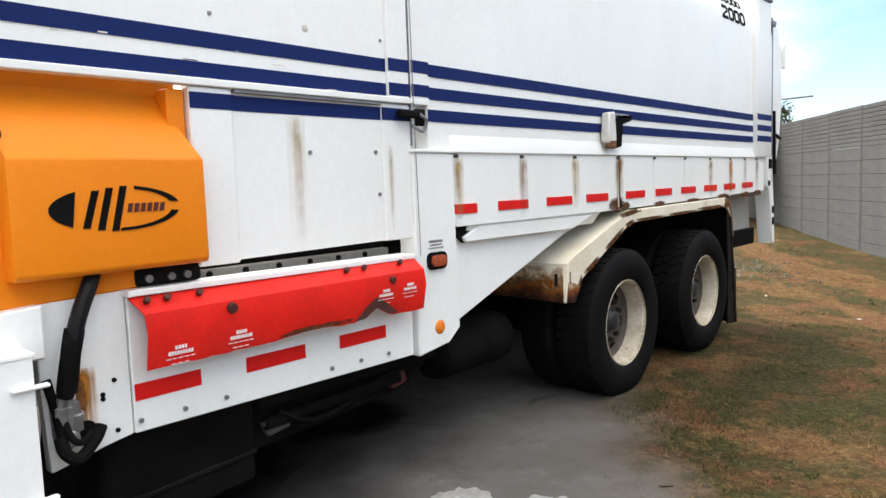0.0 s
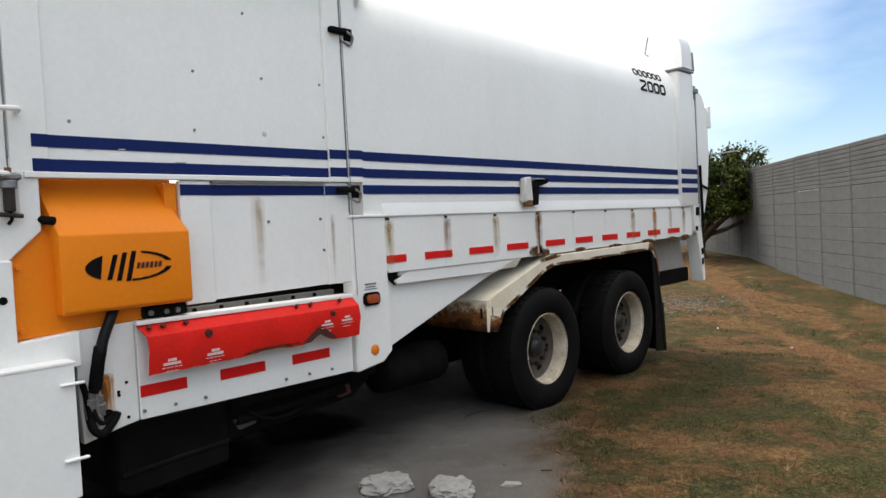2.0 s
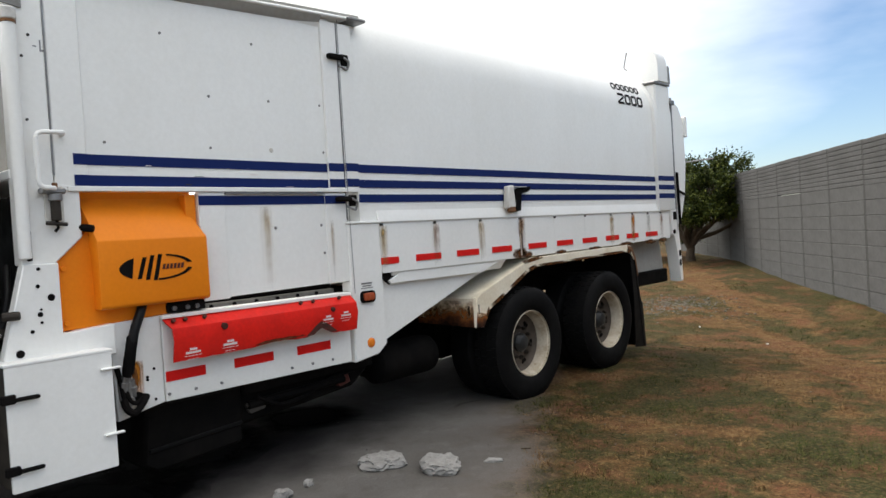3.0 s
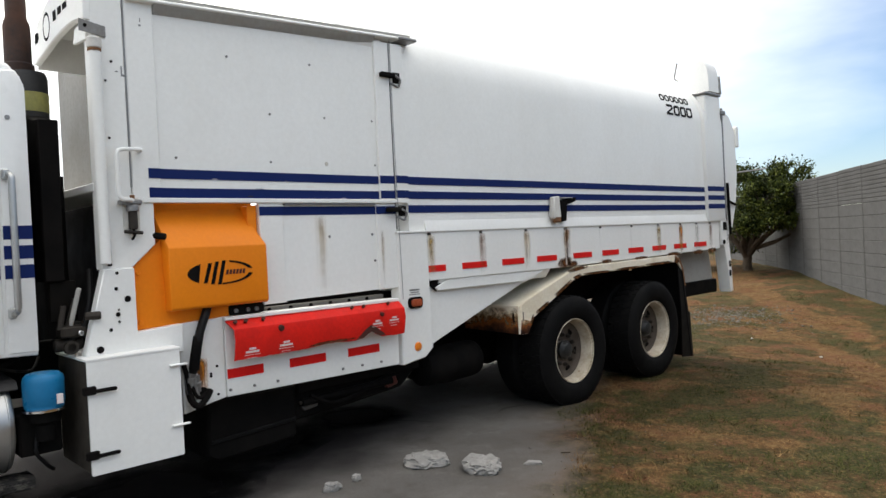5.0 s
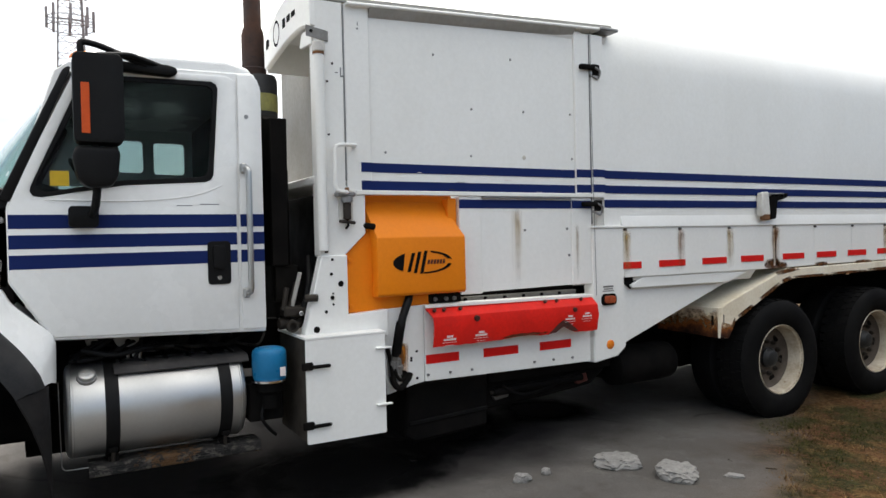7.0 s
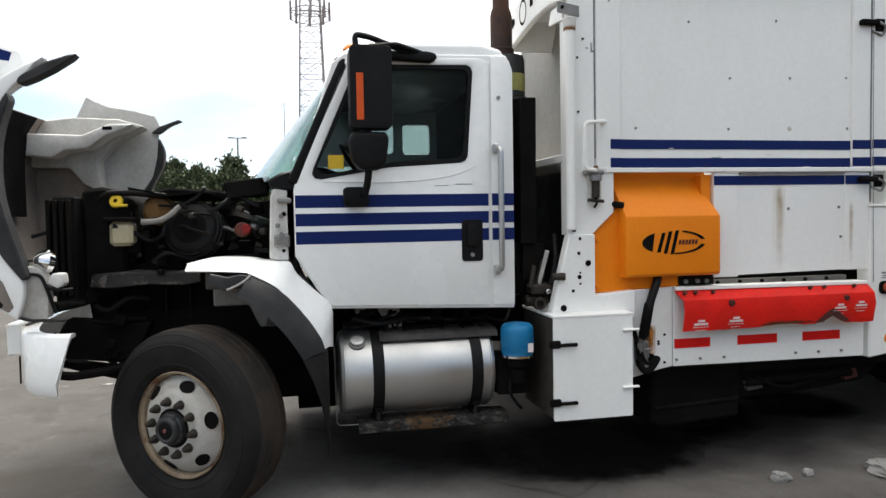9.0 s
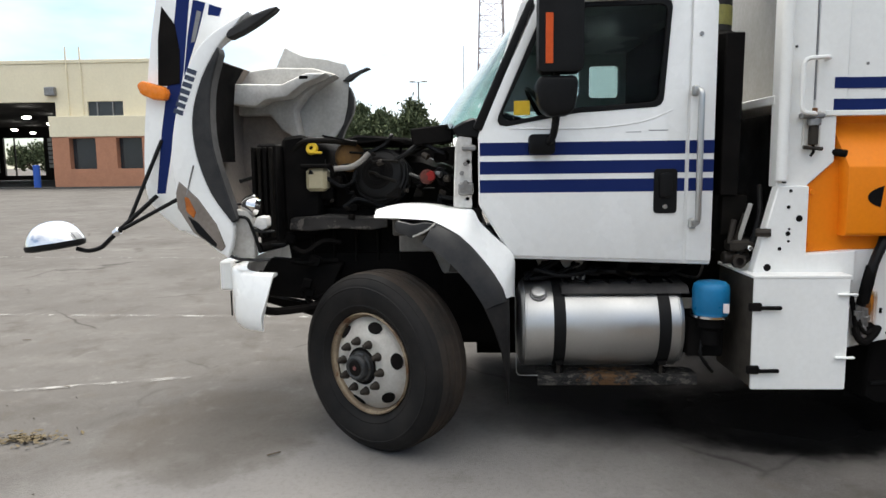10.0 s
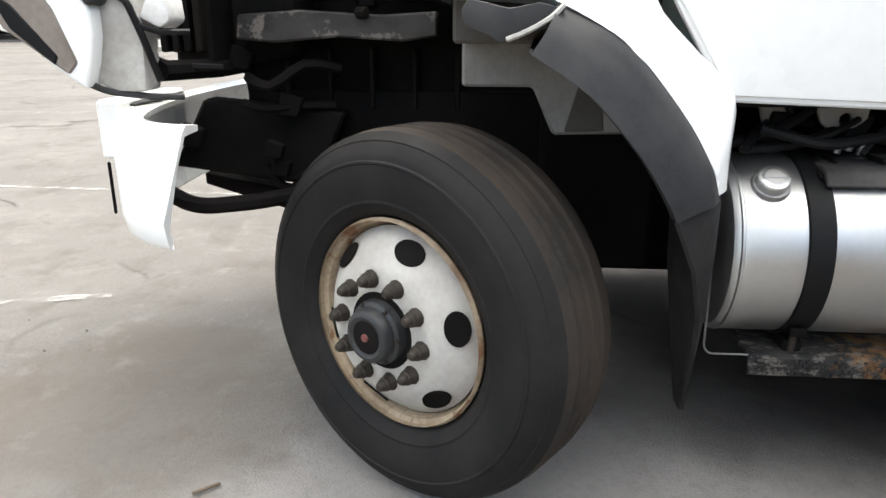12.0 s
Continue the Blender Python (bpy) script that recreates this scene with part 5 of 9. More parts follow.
for k in range(6):
    part("tread_bar", box(-0.40, -0.12, 1.13 + 0.115 * k, 1.142 + 0.115 * k, 0.918, 0.928, 0.002), m_frame, top_step)
part("corner_brace", plate([(-0.42, 0.91), (-0.10, 0.900), (-0.08, 0.885), (-0.16, 0.88)], 1.086, 1.096, bevel=0.002, axis="y"), m_frame, top_step)
mount = part("cab_mount", plate([(1.085, 1.085), (1.235, 1.085), (1.232, 1.020), (1.205, 0.998), (1.15, 0.985), (1.120, 1.005)], -0.22, -0.200, holes=(circle2(1.178, 1.017, 0.017, 12),), bevel=0.003), m_archpale, truck, "scuffed pale cab mounting bracket")
part("mount_plate", plate([(0.955, 1.085), (1.06, 1.085), (1.05, 1.005), (0.985, 0.995)], -0.25, -0.23, bevel=0.003), m_archpale, mount)
for y, z in ((1.175, 0.948), (1.205, 0.955), (1.235, 0.945)):
    part("fitting", rod((-0.22, y, z - 0.022), (-0.22, y + 0.006, z + 0.012), 0.011, 8), m_steel, mount)
for pts, r in (([(-0.20, 0.90, 0.955), (-0.19, 1.0, 0.99), (-0.21, 1.08, 1.035), (-0.25, 1.14, 1.08)], 0.016), ([(-0.18, 0.93, 0.94), (-0.19, 1.06, 0.955), (-0.20, 1.14, 0.985), (-0.25, 1.20, 1.0)], 0.014), ([(-0.23, 1.02, 1.07), (-0.22, 1.06, 1.02), (-0.24, 1.11, 1.0)], 0.010)):
    part("mount_hose", tube(smooth2(pts, 4), r, 8), m_black, mount)
part("air_hose", tube([(-0.15, 0.95, 1.0), (-0.12, 1.1, 0.96), (-0.16, 1.3, 0.99), (-0.3, 1.5, 0.97)], 0.014, 8, bend=0.05), m_black, truck)
rng = random.Random(8)
for k in range(9):
    y = 0.90 + 0.10 * k
    z = rng.uniform(0.93, 1.02)
    part("air_hose", tube(smooth2([(rng.uniform(-0.3, -0.1), y, z), (rng.uniform(-0.25, -0.08), y + 0.09, rng.uniform(0.93, 1.03)), (rng.uniform(-0.3, -0.1), y + 0.20, rng.uniform(0.93, 1.03)), (-0.4, y + 0.27, z)], 3), rng.uniform(0.006, 0.014), 6), rng.choice([m_black, m_engine, m_frame]), truck)
for y in (0.98, 1.18, 1.42, 1.60):
    part("hose_bracket", plate([(y, 0.95), (y + 0.05, 0.94), (y + 0.08, 1.03), (y + 0.02, 1.035)], -0.26, -0.21, bevel=0.005), m_engine, truck)
filt = part("filter", lathe([(0, 0.178), (0.055, 0.177), (0.078, 0.172), (0.092, 0.158), (0.097, 0.135), (0.097, 0.02), (0.092, 0.012), (0.092, 0.0)], Matrix.Translation((-0.04, 1.90, 0.766)), 28), m_filter, truck, "blue spin-on filter canister")
part("rim", lathe([(0.092, 0.0), (0.104, -0.004), (0.104, -0.016), (0.08, -0.022)], Matrix.Translation((-0.04, 1.90, 0.766)), 28), m_chrome, filt)
part("head", lathe([(0, 0), (0.075, 0), (0.075, -0.05), (0.05, -0.07), (0.05, -0.15), (0, -0.15)], Matrix.Translation((-0.04, 1.90, 0.746)), 20), m_frame, filt)
part("tag", box(0.052, 0.060, 1.935, 1.965, 0.785, 0.835, 0.001), m_letter, filt)
part("drain_hose", tube([(-0.04, 1.86, 0.62), (-0.02, 1.84, 0.54), (-0.04, 1.90, 0.46), (-0.1, 1.94, 0.42)], 0.010, 8, bend=0.05), m_black, filt)
part("bracket", box(-0.30, -0.05, 1.78, 1.98, 0.52, 0.74, 0.01), m_frame, filt)

# bumper
def build_bumper():
    plan = [Vector(p) for p in smooth2([(0.05, -0.48), (0.04, -0.57), (-0.01, -0.666), (-0.12, -0.755), (-0.34, -0.83), (-0.62, -0.88), (-1.05, -0.90), (-1.48, -0.88), (-1.76, -0.83), (-1.97, -0.755), (-2.09, -0.665), (-2.14, -0.56), (-2.15, -0.455)], 3)]
    n = len(plan)
    b = bmesh.new()
    rows = []
    for i, p in enumerate(plan):
        d = (plan[min(i + 1, n - 1)] - plan[max(i - 1, 0)]).normalized()
        inn = Vector((-d.y, d.x))
        if inn.dot(Vector((-1.05, 0)) - p) < 0:
            inn = -inn
        low = 0.685
        col = []
        for off, z in ((0.085, 1.005), (0.02, 1.012), (0.0, 0.995), (0.0, 0.76), (0.012, low + 0.02), (0.03, low), (0.038, low + 0.01), (0.012, 0.77), (0.012, 0.985), (0.085, 0.990)):
            q = p + inn * off
            shift = Vector((0, 0))
            if i < 3 and z < 0.9:
                shift = Vector((0, -0.075 * (3 - i) / 3))
            col.append(b.verts.new((q.x, q.y + shift.y, z)))
        rows.append(col)
    for a, c in zip(rows, rows[1:]):
        for k in range(len(a)):
            j = (k + 1) % len(a)
            b.faces.new((a[k], a[j], c[j], c[k]))
    for r in (rows[0], rows[-1]):
        b.faces.new(r)
    ob = part("bumper", b, m_cab, truck, "white steel front bumper with wrapped ends", angle=50)
    part("bumper_block", box(-0.75, -0.30, -0.895, -0.82, 0.86, 1.035, 0.01), m_cab, ob)
    part("grip_strip", box(-0.58, -0.36, -0.835, -0.805, 1.012, 1.018, 0.002), m_flare, ob)
    part("side_marker", box(-0.118, -0.108, -0.772, -0.764, 0.745, 0.89, 0.003), m_frame, ob)
    part("tow_bar", tube([(-0.25, -0.70, 0.79), (-0.20, -0.58, 0.745), (-0.26, -0.42, 0.75), (-0.45, -0.2, 0.76)], 0.024, 8, bend=0.06), m_frame, ob)
    part("bracket", plate([(-0.78, 0.80), (-0.30, 0.74), (-0.20, 0.98), (-0.66, 1.02)], -0.62, -0.52, bevel=0.01), m_frame, ob)


build_bumper()

# unseen far side of the truck: skirt and drum added to shade the ground beneath
part("far_shade_skirt", plate([(2.2, 0.20), (8.5, 0.10), (8.6, 0.75), (9.6, 0.72), (9.6, 1.6), (2.2, 1.6)], -2.32, -2.28, bevel=0), m_white, truck, "unseen white skirt added to block light from the far side")
part("far_shade_drum", lathe([(0, 0.0), (0.38, 0.02), (0.38, 1.38), (0, 1.4)], Matrix.Translation((-1.74, 0.62, 0.47)) @ pose(0, 0, 0, -90, 0, 0), 24), m_frame, truck, "unseen dark drum added to block light from the far side")
part("far_fender", plate([(0.08, 1.36), (0.62, 1.36), (0.82, 0.87), (0.7, 0.87), (0.5, 1.15), (0.1, 1.25)], -2.04, -1.6, bevel=0.01), m_cab, truck, "white fender half on the far side")

# brackets, hoses and springs seen through the front wheel arch
rng = random.Random(29)
for k in range(10):
    y, z, x = rng.uniform(-0.78, -0.15), rng.uniform(0.72, 1.12), rng.uniform(-0.56, -0.40)
    if k % 2:
        part("arch_hose", tube(smooth2([(x, y, z), (x + 0.03, y + 0.08, z - rng.uniform(0.0, 0.08)), (x, y + 0.18, z + rng.uniform(-0.05, 0.05)), (x - 0.05, y + 0.28, z + rng.uniform(-0.06, 0.06))], 3), rng.uniform(0.008, 0.016), 6), m_frame, truck)
    else:
        s = rng.uniform(0.04, 0.09)
        part("arch_bracket", plate([(y, z), (y + s, z - 0.01), (y + s * 1.3, z + s * 0.7), (y + s * 0.3, z + s)], x, x + 0.03, bevel=0.006), m_frame, truck)
for y in (-0.42, -0.28, -0.14, 0.0, 0.14):
    part("well_rib", box(-0.655, -0.625, y, y + 0.02, 0.98, 1.18, 0.006), m_engine, truck)

# tipped hood: fender, side, shell and inner liner stand on end in front of the bumper
band_out = smooth2([(-0.565, 2.405), (-0.70, 2.335), (-0.82, 2.245), (-0.905, 2.12), (-0.98, 1.89), (-1.02, 1.66), (-1.01, 1.50)], 4)
band_in = smooth2([(-0.70, 1.285), (-0.81, 1.45), (-0.88, 1.66), (-0.89, 1.86), (-0.83, 2.06), (-0.73, 2.23), (-0.665, 2.29)], 4)
hood = part("hood", plate(band_out + [(-1.0, 1.38), (-0.92, 1.24), (-0.79, 1.130), (-0.735, 1.092), (-0.715, 1.15), (-0.70, 1.22)] + band_in, -0.07, 0.0, bevel=0.025, segments=3), m_cab, truck, "white hood and fender tipped forward on its hinge")
part("nose_inner", plate([(-0.755, 1.115), (-0.69, 1.080), (-0.605, 1.085), (-0.60, 1.20), (-0.612, 1.30), (-0.64, 1.345), (-0.70, 1.36), (-0.715, 1.26)], -0.14, -0.05, bevel=0.012, segments=2), m_pale, hood, "grey inside of the nose")
part("flare", plate(smooth2([(-0.70, 1.285), (-0.81, 1.45), (-0.88, 1.66), (-0.89, 1.86), (-0.83, 2.06), (-0.735, 2.225)], 4) + smooth2([(-0.725, 2.19), (-0.785, 1.98), (-0.785, 1.70), (-0.70, 1.385), (-0.675, 1.30)], 4), -0.09, 0.012, bevel=0.008), m_flare, hood, "dark grey wheel-arch flare")
part("nose_edge", tube([(-0.02, -0.84, 1.176), (-0.03, -0.76, 1.112), (-0.05, -0.71, 1.083), (-0.08, -0.60, 1.068), (-0.12, -0.54, 1.066)], 0.009, 8, bend=0.04), m_flare, hood, "dark rubber edge along the nose")
part("hinge_block", plate([(-0.612, 1.262), (-0.585, 1.315), (-0.535, 1.312), (-0.53, 1.255), (-0.56, 1.235)], -0.16, -0.06, bevel=0.01, segments=2), m_palest, hood, "white hood hinge block")
part("nose_rod", tube([(-0.05, -0.71, 1.318), (-0.04, -0.63, 1.312), (-0.05, -0.60, 1.22), (-0.07, -0.575, 1.11)], 0.009, 8, bend=0.03), m_black, hood)
part("nose_bar", tube([(-0.05, -0.61, 1.245), (-0.06, -0.56, 1.228), (-0.10, -0.50, 1.228)], 0.008, 8), m_black, hood)
part("fender_top", sheet(band_out, -0.25, -0.05, 0.01), m_cab, hood, "white fender crown")
part("flare_tip", plate([(-0.69, 2.275), (-0.675, 2.305), (-0.56, 2.375), (-0.45, 2.415), (-0.405, 2.422), (-0.43, 2.395), (-0.52, 2.335), (-0.60, 2.29), (-0.67, 2.26)], -0.07, 0.01, bevel=0.008), m_flare, hood)
side_line = smooth2([(-0.745, 2.478), (-0.72, 2.36), (-0.83, 2.25), (-0.91, 2.12), (-0.98, 1.89), (-1.02, 1.66), (-1.0, 1.40), (-0.90, 1.20)], 3)
front_line = smooth2([(-1.10, 1.225), (-1.24, 1.36), (-1.285, 1.48), (-1.275, 1.75), (-1.24, 2.05), (-1.20, 2.32), (-1.145, 2.60)], 3)
part("side_panel", plate(side_line + front_line, -0.27, -0.235, bevel=0.012, segments=2), m_cab, hood, "white hood side with blue stripes and a black vent")
part("vent", plate([(-1.125, 2.485), (-1.055, 2.385), (-1.035, 2.24), (-1.045, 2.06), (-1.17, 2.045), (-1.155, 2.31)], -0.236, -0.228, bevel=0.002), m_frame, hood, "black hood side vent")
part("stripe", plate([(-1.035, 2.545), (-0.965, 2.525), (-1.02, 2.13), (-1.10, 1.76), (-1.165, 1.44), (-1.215, 1.44), (-1.165, 1.80), (-1.09, 2.20)], -0.236, -0.2335, bevel=0), m_blue, hood, "dark blue stripe")
part("stripe", plate([(-0.945, 2.52), (-0.875, 2.50), (-0.935, 2.31), (-1.0, 2.14), (-1.02, 2.10), (-0.985, 2.33)], -0.236, -0.2335, bevel=0), m_blue, hood, "dark blue stripe")
part("badge_bar", plate([(-0.925, 2.46), (-0.90, 2.45), (-0.945, 2.29), (-0.968, 2.285)], -0.234, -0.230, bevel=0), m_steel, hood, "silver badge strip")
part("stripe", plate([(-0.855, 2.492), (-0.785, 2.47), (-0.80, 2.425), (-0.865, 2.435)], -0.236, -0.2335, bevel=0), m_blue, hood, "dark blue stripe")
part("marker_lamp", plate([(-1.27, 2.05), (-1.24, 2.075), (-1.12, 2.04), (-1.10, 2.01), (-1.12, 1.965), (-1.18, 1.97), (-1.25, 2.0)], -0.25, -0.17, bevel=0.012, segments=2), m_amber, hood, "amber side marker lamp")
part("lamp_bezel", plate([(-0.985, 1.515), (-1.005, 1.45), (-1.0, 1.37), (-0.92, 1.235), (-0.77, 1.128), (-0.745, 1.155), (-0.79, 1.28), (-0.885, 1.42)], -0.05, 0.006, bevel=0.004), m_liner, hood, "grey headlamp bezel")
part("turn_lamp", plate([(-0.958, 1.43), (-0.935, 1.425), (-0.898, 1.345), (-0.912, 1.312), (-0.950, 1.35)], 0.0, 0.011, bevel=0.004), m_darkamber, hood, "amber turn lamp")
part("lamp_glass", plate([(-0.945, 1.325), (-0.89, 1.29), (-0.79, 1.17), (-0.80, 1.15), (-0.90, 1.235)], 0.0, 0.011, bevel=0.003), m_black, hood)
part("hood_seam", tube([(0.003, -0.90, 1.60), (0.003, -0.93, 1.50), (0.003, -0.945, 1.44)], 0.004, 6), m_steel, hood)
# fleet lettering, kept as plain bars
for k in range(7):
    t = (k + 0.5) / 7
    y, z = -0.973 + 0.098 * t, 1.868 + 0.245 * t
    mm = Matrix.Translation((0.0015, y, z)) @ pose(0, 0, 0, -21, 0, 0)
    part("lettering_bar", box(-0.0015, 0.0015, -0.026, 0.026, -0.0125, 0.0125, 0, m=mm), m_numeral, hood)
shell_line = smooth2([(-1.145, 2.60), (-1.20, 2.32), (-1.24, 2.05), (-1.275, 1.75), (-1.285, 1.48), (-1.24, 1.36), (-1.08, 1.22), (-0.90, 1.15)], 3)
shell_bm = sheet(shell_line, -0.26, -1.84, 0.018, steps=10, bulge=0.06)
for v in shell_bm.verts:
    if v.co.z > 1.7:
        v.co.z -= (v.co.z - 1.7) / 0.9 * 0.42 * min(1.0, max(0.0, (-v.co.x - 0.26) / 0.45))
part("shell", shell_bm, m_cab, hood, "white outer hood skin")
liner_line = smooth2([(-1.10, 2.32), (-1.17, 2.20), (-1.20, 2.0), (-1.21, 1.75), (-1.20, 1.48), (-1.12, 1.32), (-0.98, 1.24)], 3)
part("liner", sheet(liner_line, -0.28, -1.80, 0.012, steps=8, bulge=0.03), m_liner, hood, "grey dusty hood liner")
# near inner fender wall of the hood and the far fender with its apron
part("inner_apron", plate([(-0.92, 2.14), (-0.98, 2.20), (-1.16, 2.22), (-1.20, 2.0), (-1.19, 1.5), (-1.06, 1.3), (-0.96, 1.42), (-1.0, 1.66), (-1.0, 1.9)], -0.33, -0.30, bevel=0.006), m_frame, hood, "dark wheel-arch liner")
part("far_fender", plate(smooth2([(-0.88, 2.53), (-0.72, 2.455), (-0.39, 2.39), (-0.37, 2.22), (-0.36, 2.10), (-0.42, 1.92), (-0.52, 1.78)], 2) + [(-0.72, 1.78), (-0.86, 1.95), (-0.98, 2.32)], -1.98, -1.955, bevel=0.006), m_farskin, hood, "white far fender seen from inside")
part("far_apron", plate([(-1.24, 2.30), (-0.90, 2.34), (-0.60, 2.33), (-0.42, 2.28), (-0.55, 2.21), (-0.66, 2.14), (-0.76, 2.02), (-0.72, 1.78), (-0.86, 1.86), (-0.95, 1.98), (-1.30, 1.98)], -1.92, -1.70, bevel=0.025, segments=2), m_pale, hood, "pale grey far inner fender")
part("apron_step", plate([(-1.20, 2.20), (-0.80, 2.19), (-0.62, 2.27), (-0.46, 2.27), (-0.52, 2.235), (-0.64, 2.19), (-0.76, 2.10), (-0.92, 2.08), (-1.0, 2.03), (-1.20, 2.05)], -1.72, -1.50, bevel=0.02, segments=2), m_palest, hood)
part("far_flare", plate(smooth2([(-0.37, 2.22), (-0.33, 2.12), (-0.345, 2.0), (-0.42, 1.85), (-0.44, 1.76)], 3) + [(-0.50, 1.78), (-0.42, 1.92), (-0.385, 2.06)], -2.04, -1.94, bevel=0.01), m_flare, hood)
part("far_flare_tip", plate([(-0.42, 2.255), (-0.36, 2.305), (-0.22, 2.36), (-0.19, 2.35), (-0.28, 2.31), (-0.36, 2.25)], -2.0, -1.93, bevel=0.006), m_flare, hood)
part("apron_hole", box(-1.70, -1.496, -0.665, -0.60, 2.225, 2.25, 0.004), m_frame, hood)
part("insulation_pad", sheet([(-1.07, 2.30), (-1.14, 2.19), (-1.165, 1.97), (-1.165, 1.62)], -0.34, -1.45, 0.012, steps=4, bulge=0.03), m_frame, hood, "black sound insulation inside the hood")
part("far_side_panel", plate([(-1.28, 1.42), (-1.20, 2.34), (-0.95, 2.32), (-0.74, 1.84), (-0.76, 1.30), (-0.92, 1.15)], -1.86, -1.83, bevel=0.01), m_liner, hood, "dusty inner far side of the hood")
# headlamp backs and wiring inside the nose
lamp = part("headlamp_back", lathe([(0, 0.0), (0.07, 0.01), (0.085, 0.05), (0.05, 0.10), (0.02, 0.12), (0, 0.12)], pose(-0.14, -0.60, 1.365, 75, 20, 30) @ Matrix.Scale(0.8, 4), 18), m_chrome, hood, "chrome back of the headlamp")
part("wire", tube([(-0.12, -0.66, 1.36), (-0.10, -0.70, 1.30), (-0.13, -0.68, 1.20), (-0.20, -0.62, 1.14), (-0.3, -0.5, 1.13)], 0.010, 6, bend=0.05), m_black, hood)
part("wire", tube([(-0.10, -0.77, 1.37), (-0.12, -0.68, 1.385), (-0.16, -0.62, 1.36)], 0.007, 6, bend=0.03), m_black, hood)
part("hood_strut", tube([(-0.45, -0.80, 1.50), (-0.46, -0.62, 1.55)], 0.012, 6), m_black, hood)
part("hinge_bar", tube([(-0.12, -0.60, 1.13), (-0.45, -0.56, 1.12), (-1.3, -0.56, 1.12)], 0.028, 8), m_frame, hood)

# fender mirror on three legs
look_glass = part("hood_mirror", lathe([(0, 0.076), (0.03, 0.0745), (0.06, 0.070), (0.085, 0.062), (0.105, 0.051), (0.122, 0.037), (0.134, 0.022), (0.141, 0.010), (0.145, 0.0)], pose(-0.14, -1.785, 1.165, 8, 0, 0) @ Matrix.Diagonal((0.9, 1.14, 1.7, 1)), 40), m_chrome, truck, "domed chrome fender mirror on black tube legs")
part("mirror_rim", lathe([(0.147, 0.006), (0.150, -0.004), (0.146, -0.024), (0.12, -0.032), (0, -0.034)], pose(-0.14, -1.785, 1.165, 8, 0, 0) @ Matrix.Diagonal((0.9, 1.14, 1.0, 1)), 24), m_black, look_glass)
part("leg", tube([(-0.14, -1.66, 1.135), (-0.145, -1.60, 1.118), (-0.14, -1.52, 1.135), (-0.09, -1.39, 1.234), (-0.20, -1.20, 1.43)], 0.013, 8, bend=0.05), m_black, look_glass)
part("leg", tube([(-0.10, -1.36, 1.25), (-0.02, -1.0, 1.42)], 0.011, 8), m_black, look_glass)
part("leg", tube([(-0.13, -1.34, 1.29), (-0.235, -1.17, 1.745)], 0.011, 8), m_black, look_glass)
part("joint", rod((-0.10, -1.41, 1.222), (-0.088, -1.375, 1.244), 0.021, 10), m_chrome, look_glass)

# engine bay
engine = part("engine", plate([(-0.30, 0.95), (0.60, 0.95), (0.60, 1.52), (0.30, 1.64), (-0.10, 1.66), (-0.30, 1.55)], -1.35, -0.72, bevel=0.04), m_engine, truck, "grimy black diesel engine")
part("radiator", box(-1.85, -0.36, -0.66, -0.55, 1.10, 1.72, 0.01), m_frame, engine, "black radiator core")
for k in range(4):
    part("fin", box(-0.42, -0.32, -0.685 + 0.034 * k, -0.665 + 0.034 * k, 1.17, 1.70, 0.004), m_engine if k % 2 else m_frame, engine)
part("shroud", plate([(-0.55, 1.12), (-0.33, 1.16), (-0.30, 1.70), (-0.42, 1.78), (-0.55, 1.76)], -1.7, -0.50, bevel=0.02), m_frame, engine)
part("air_cleaner", lathe([(0, 0.12), (0.09, 0.12), (0.14, 0.105), (0.150, 0.095), (0.153, 0.085), (0.165, 0.08), (0.165, 0.05), (0.175, 0.045), (0.175, 0.02), (0.165, 0.015), (0.165, -0.01), (0.175, -0.015), (0.175, -0.04), (0.165, -0.045), (0.165, -0.30), (0, -0.30)], Matrix.Translation((-0.58, 0.06, 1.51)) @ pose(0, 0, 0, 0, 75, -12), 28), m_black, engine, "black round air cleaner")
part("cover_disc", lathe([(0, 0.135), (0.03, 0.135), (0.034, 0.130), (0.05, 0.130), (0.054, 0.135), (0.072, 0.133), (0.076, 0.127), (0.09, 0.126), (0.10, 0.120)], Matrix.Translation((-0.58, 0.06, 1.51)) @ pose(0, 0, 0, 0, 75, -12), 24), m_frame, engine)
part("reservoir", box(-0.58, -0.44, -0.395, -0.27, 1.435, 1.575, 0.02), m_tan, engine, "yellowed translucent coolant reservoir")
part("reservoir_lid", box(-0.60, -0.42, -0.42, -0.25, 1.575, 1.60, 0.006), m_frame, engine)
part("oil_cap", lathe([(0.012, 0.02), (0.034, 0.02), (0.038, 0.012), (0.038, 0.0)], Matrix.Translation((-0.50, -0.36, 1.69)) @ pose(0, 0, 0, 10, 70, 0), 16), m_yellow, engine, "yellow filler cap")
part("cap_lever", box(-0.50, -0.47, -0.375, -0.30, 1.66, 1.675, 0.004), m_yellow, engine)
part("turbo", lathe([(0, 0.09), (0.05, 0.088), (0.10, 0.07), (0.13, 0.02), (0.12, -0.06), (0, -0.08)], Matrix.Translation((-0.62, -0.15, 1.64)) @ TO_X @ Matrix.Scale(0.72, 4), 24), m_turbo, engine, "rusty brown turbo housing")
part("pipe", tube([(-0.45, -0.22, 1.57), (-0.44, -0.12, 1.575), (-0.46, -0.06, 1.61), (-0.47, -0.01, 1.66)], 0.017, 10, bend=0.04), m_archpale, engine, "pale coolant pipe")
part("hose", tube([(-0.52, -0.50, 1.66), (-0.50, -0.42, 1.74), (-0.50, -0.25, 1.74), (-0.55, -0.1, 1.72)], 0.018, 10, bend=0.06), m_engine, engine)
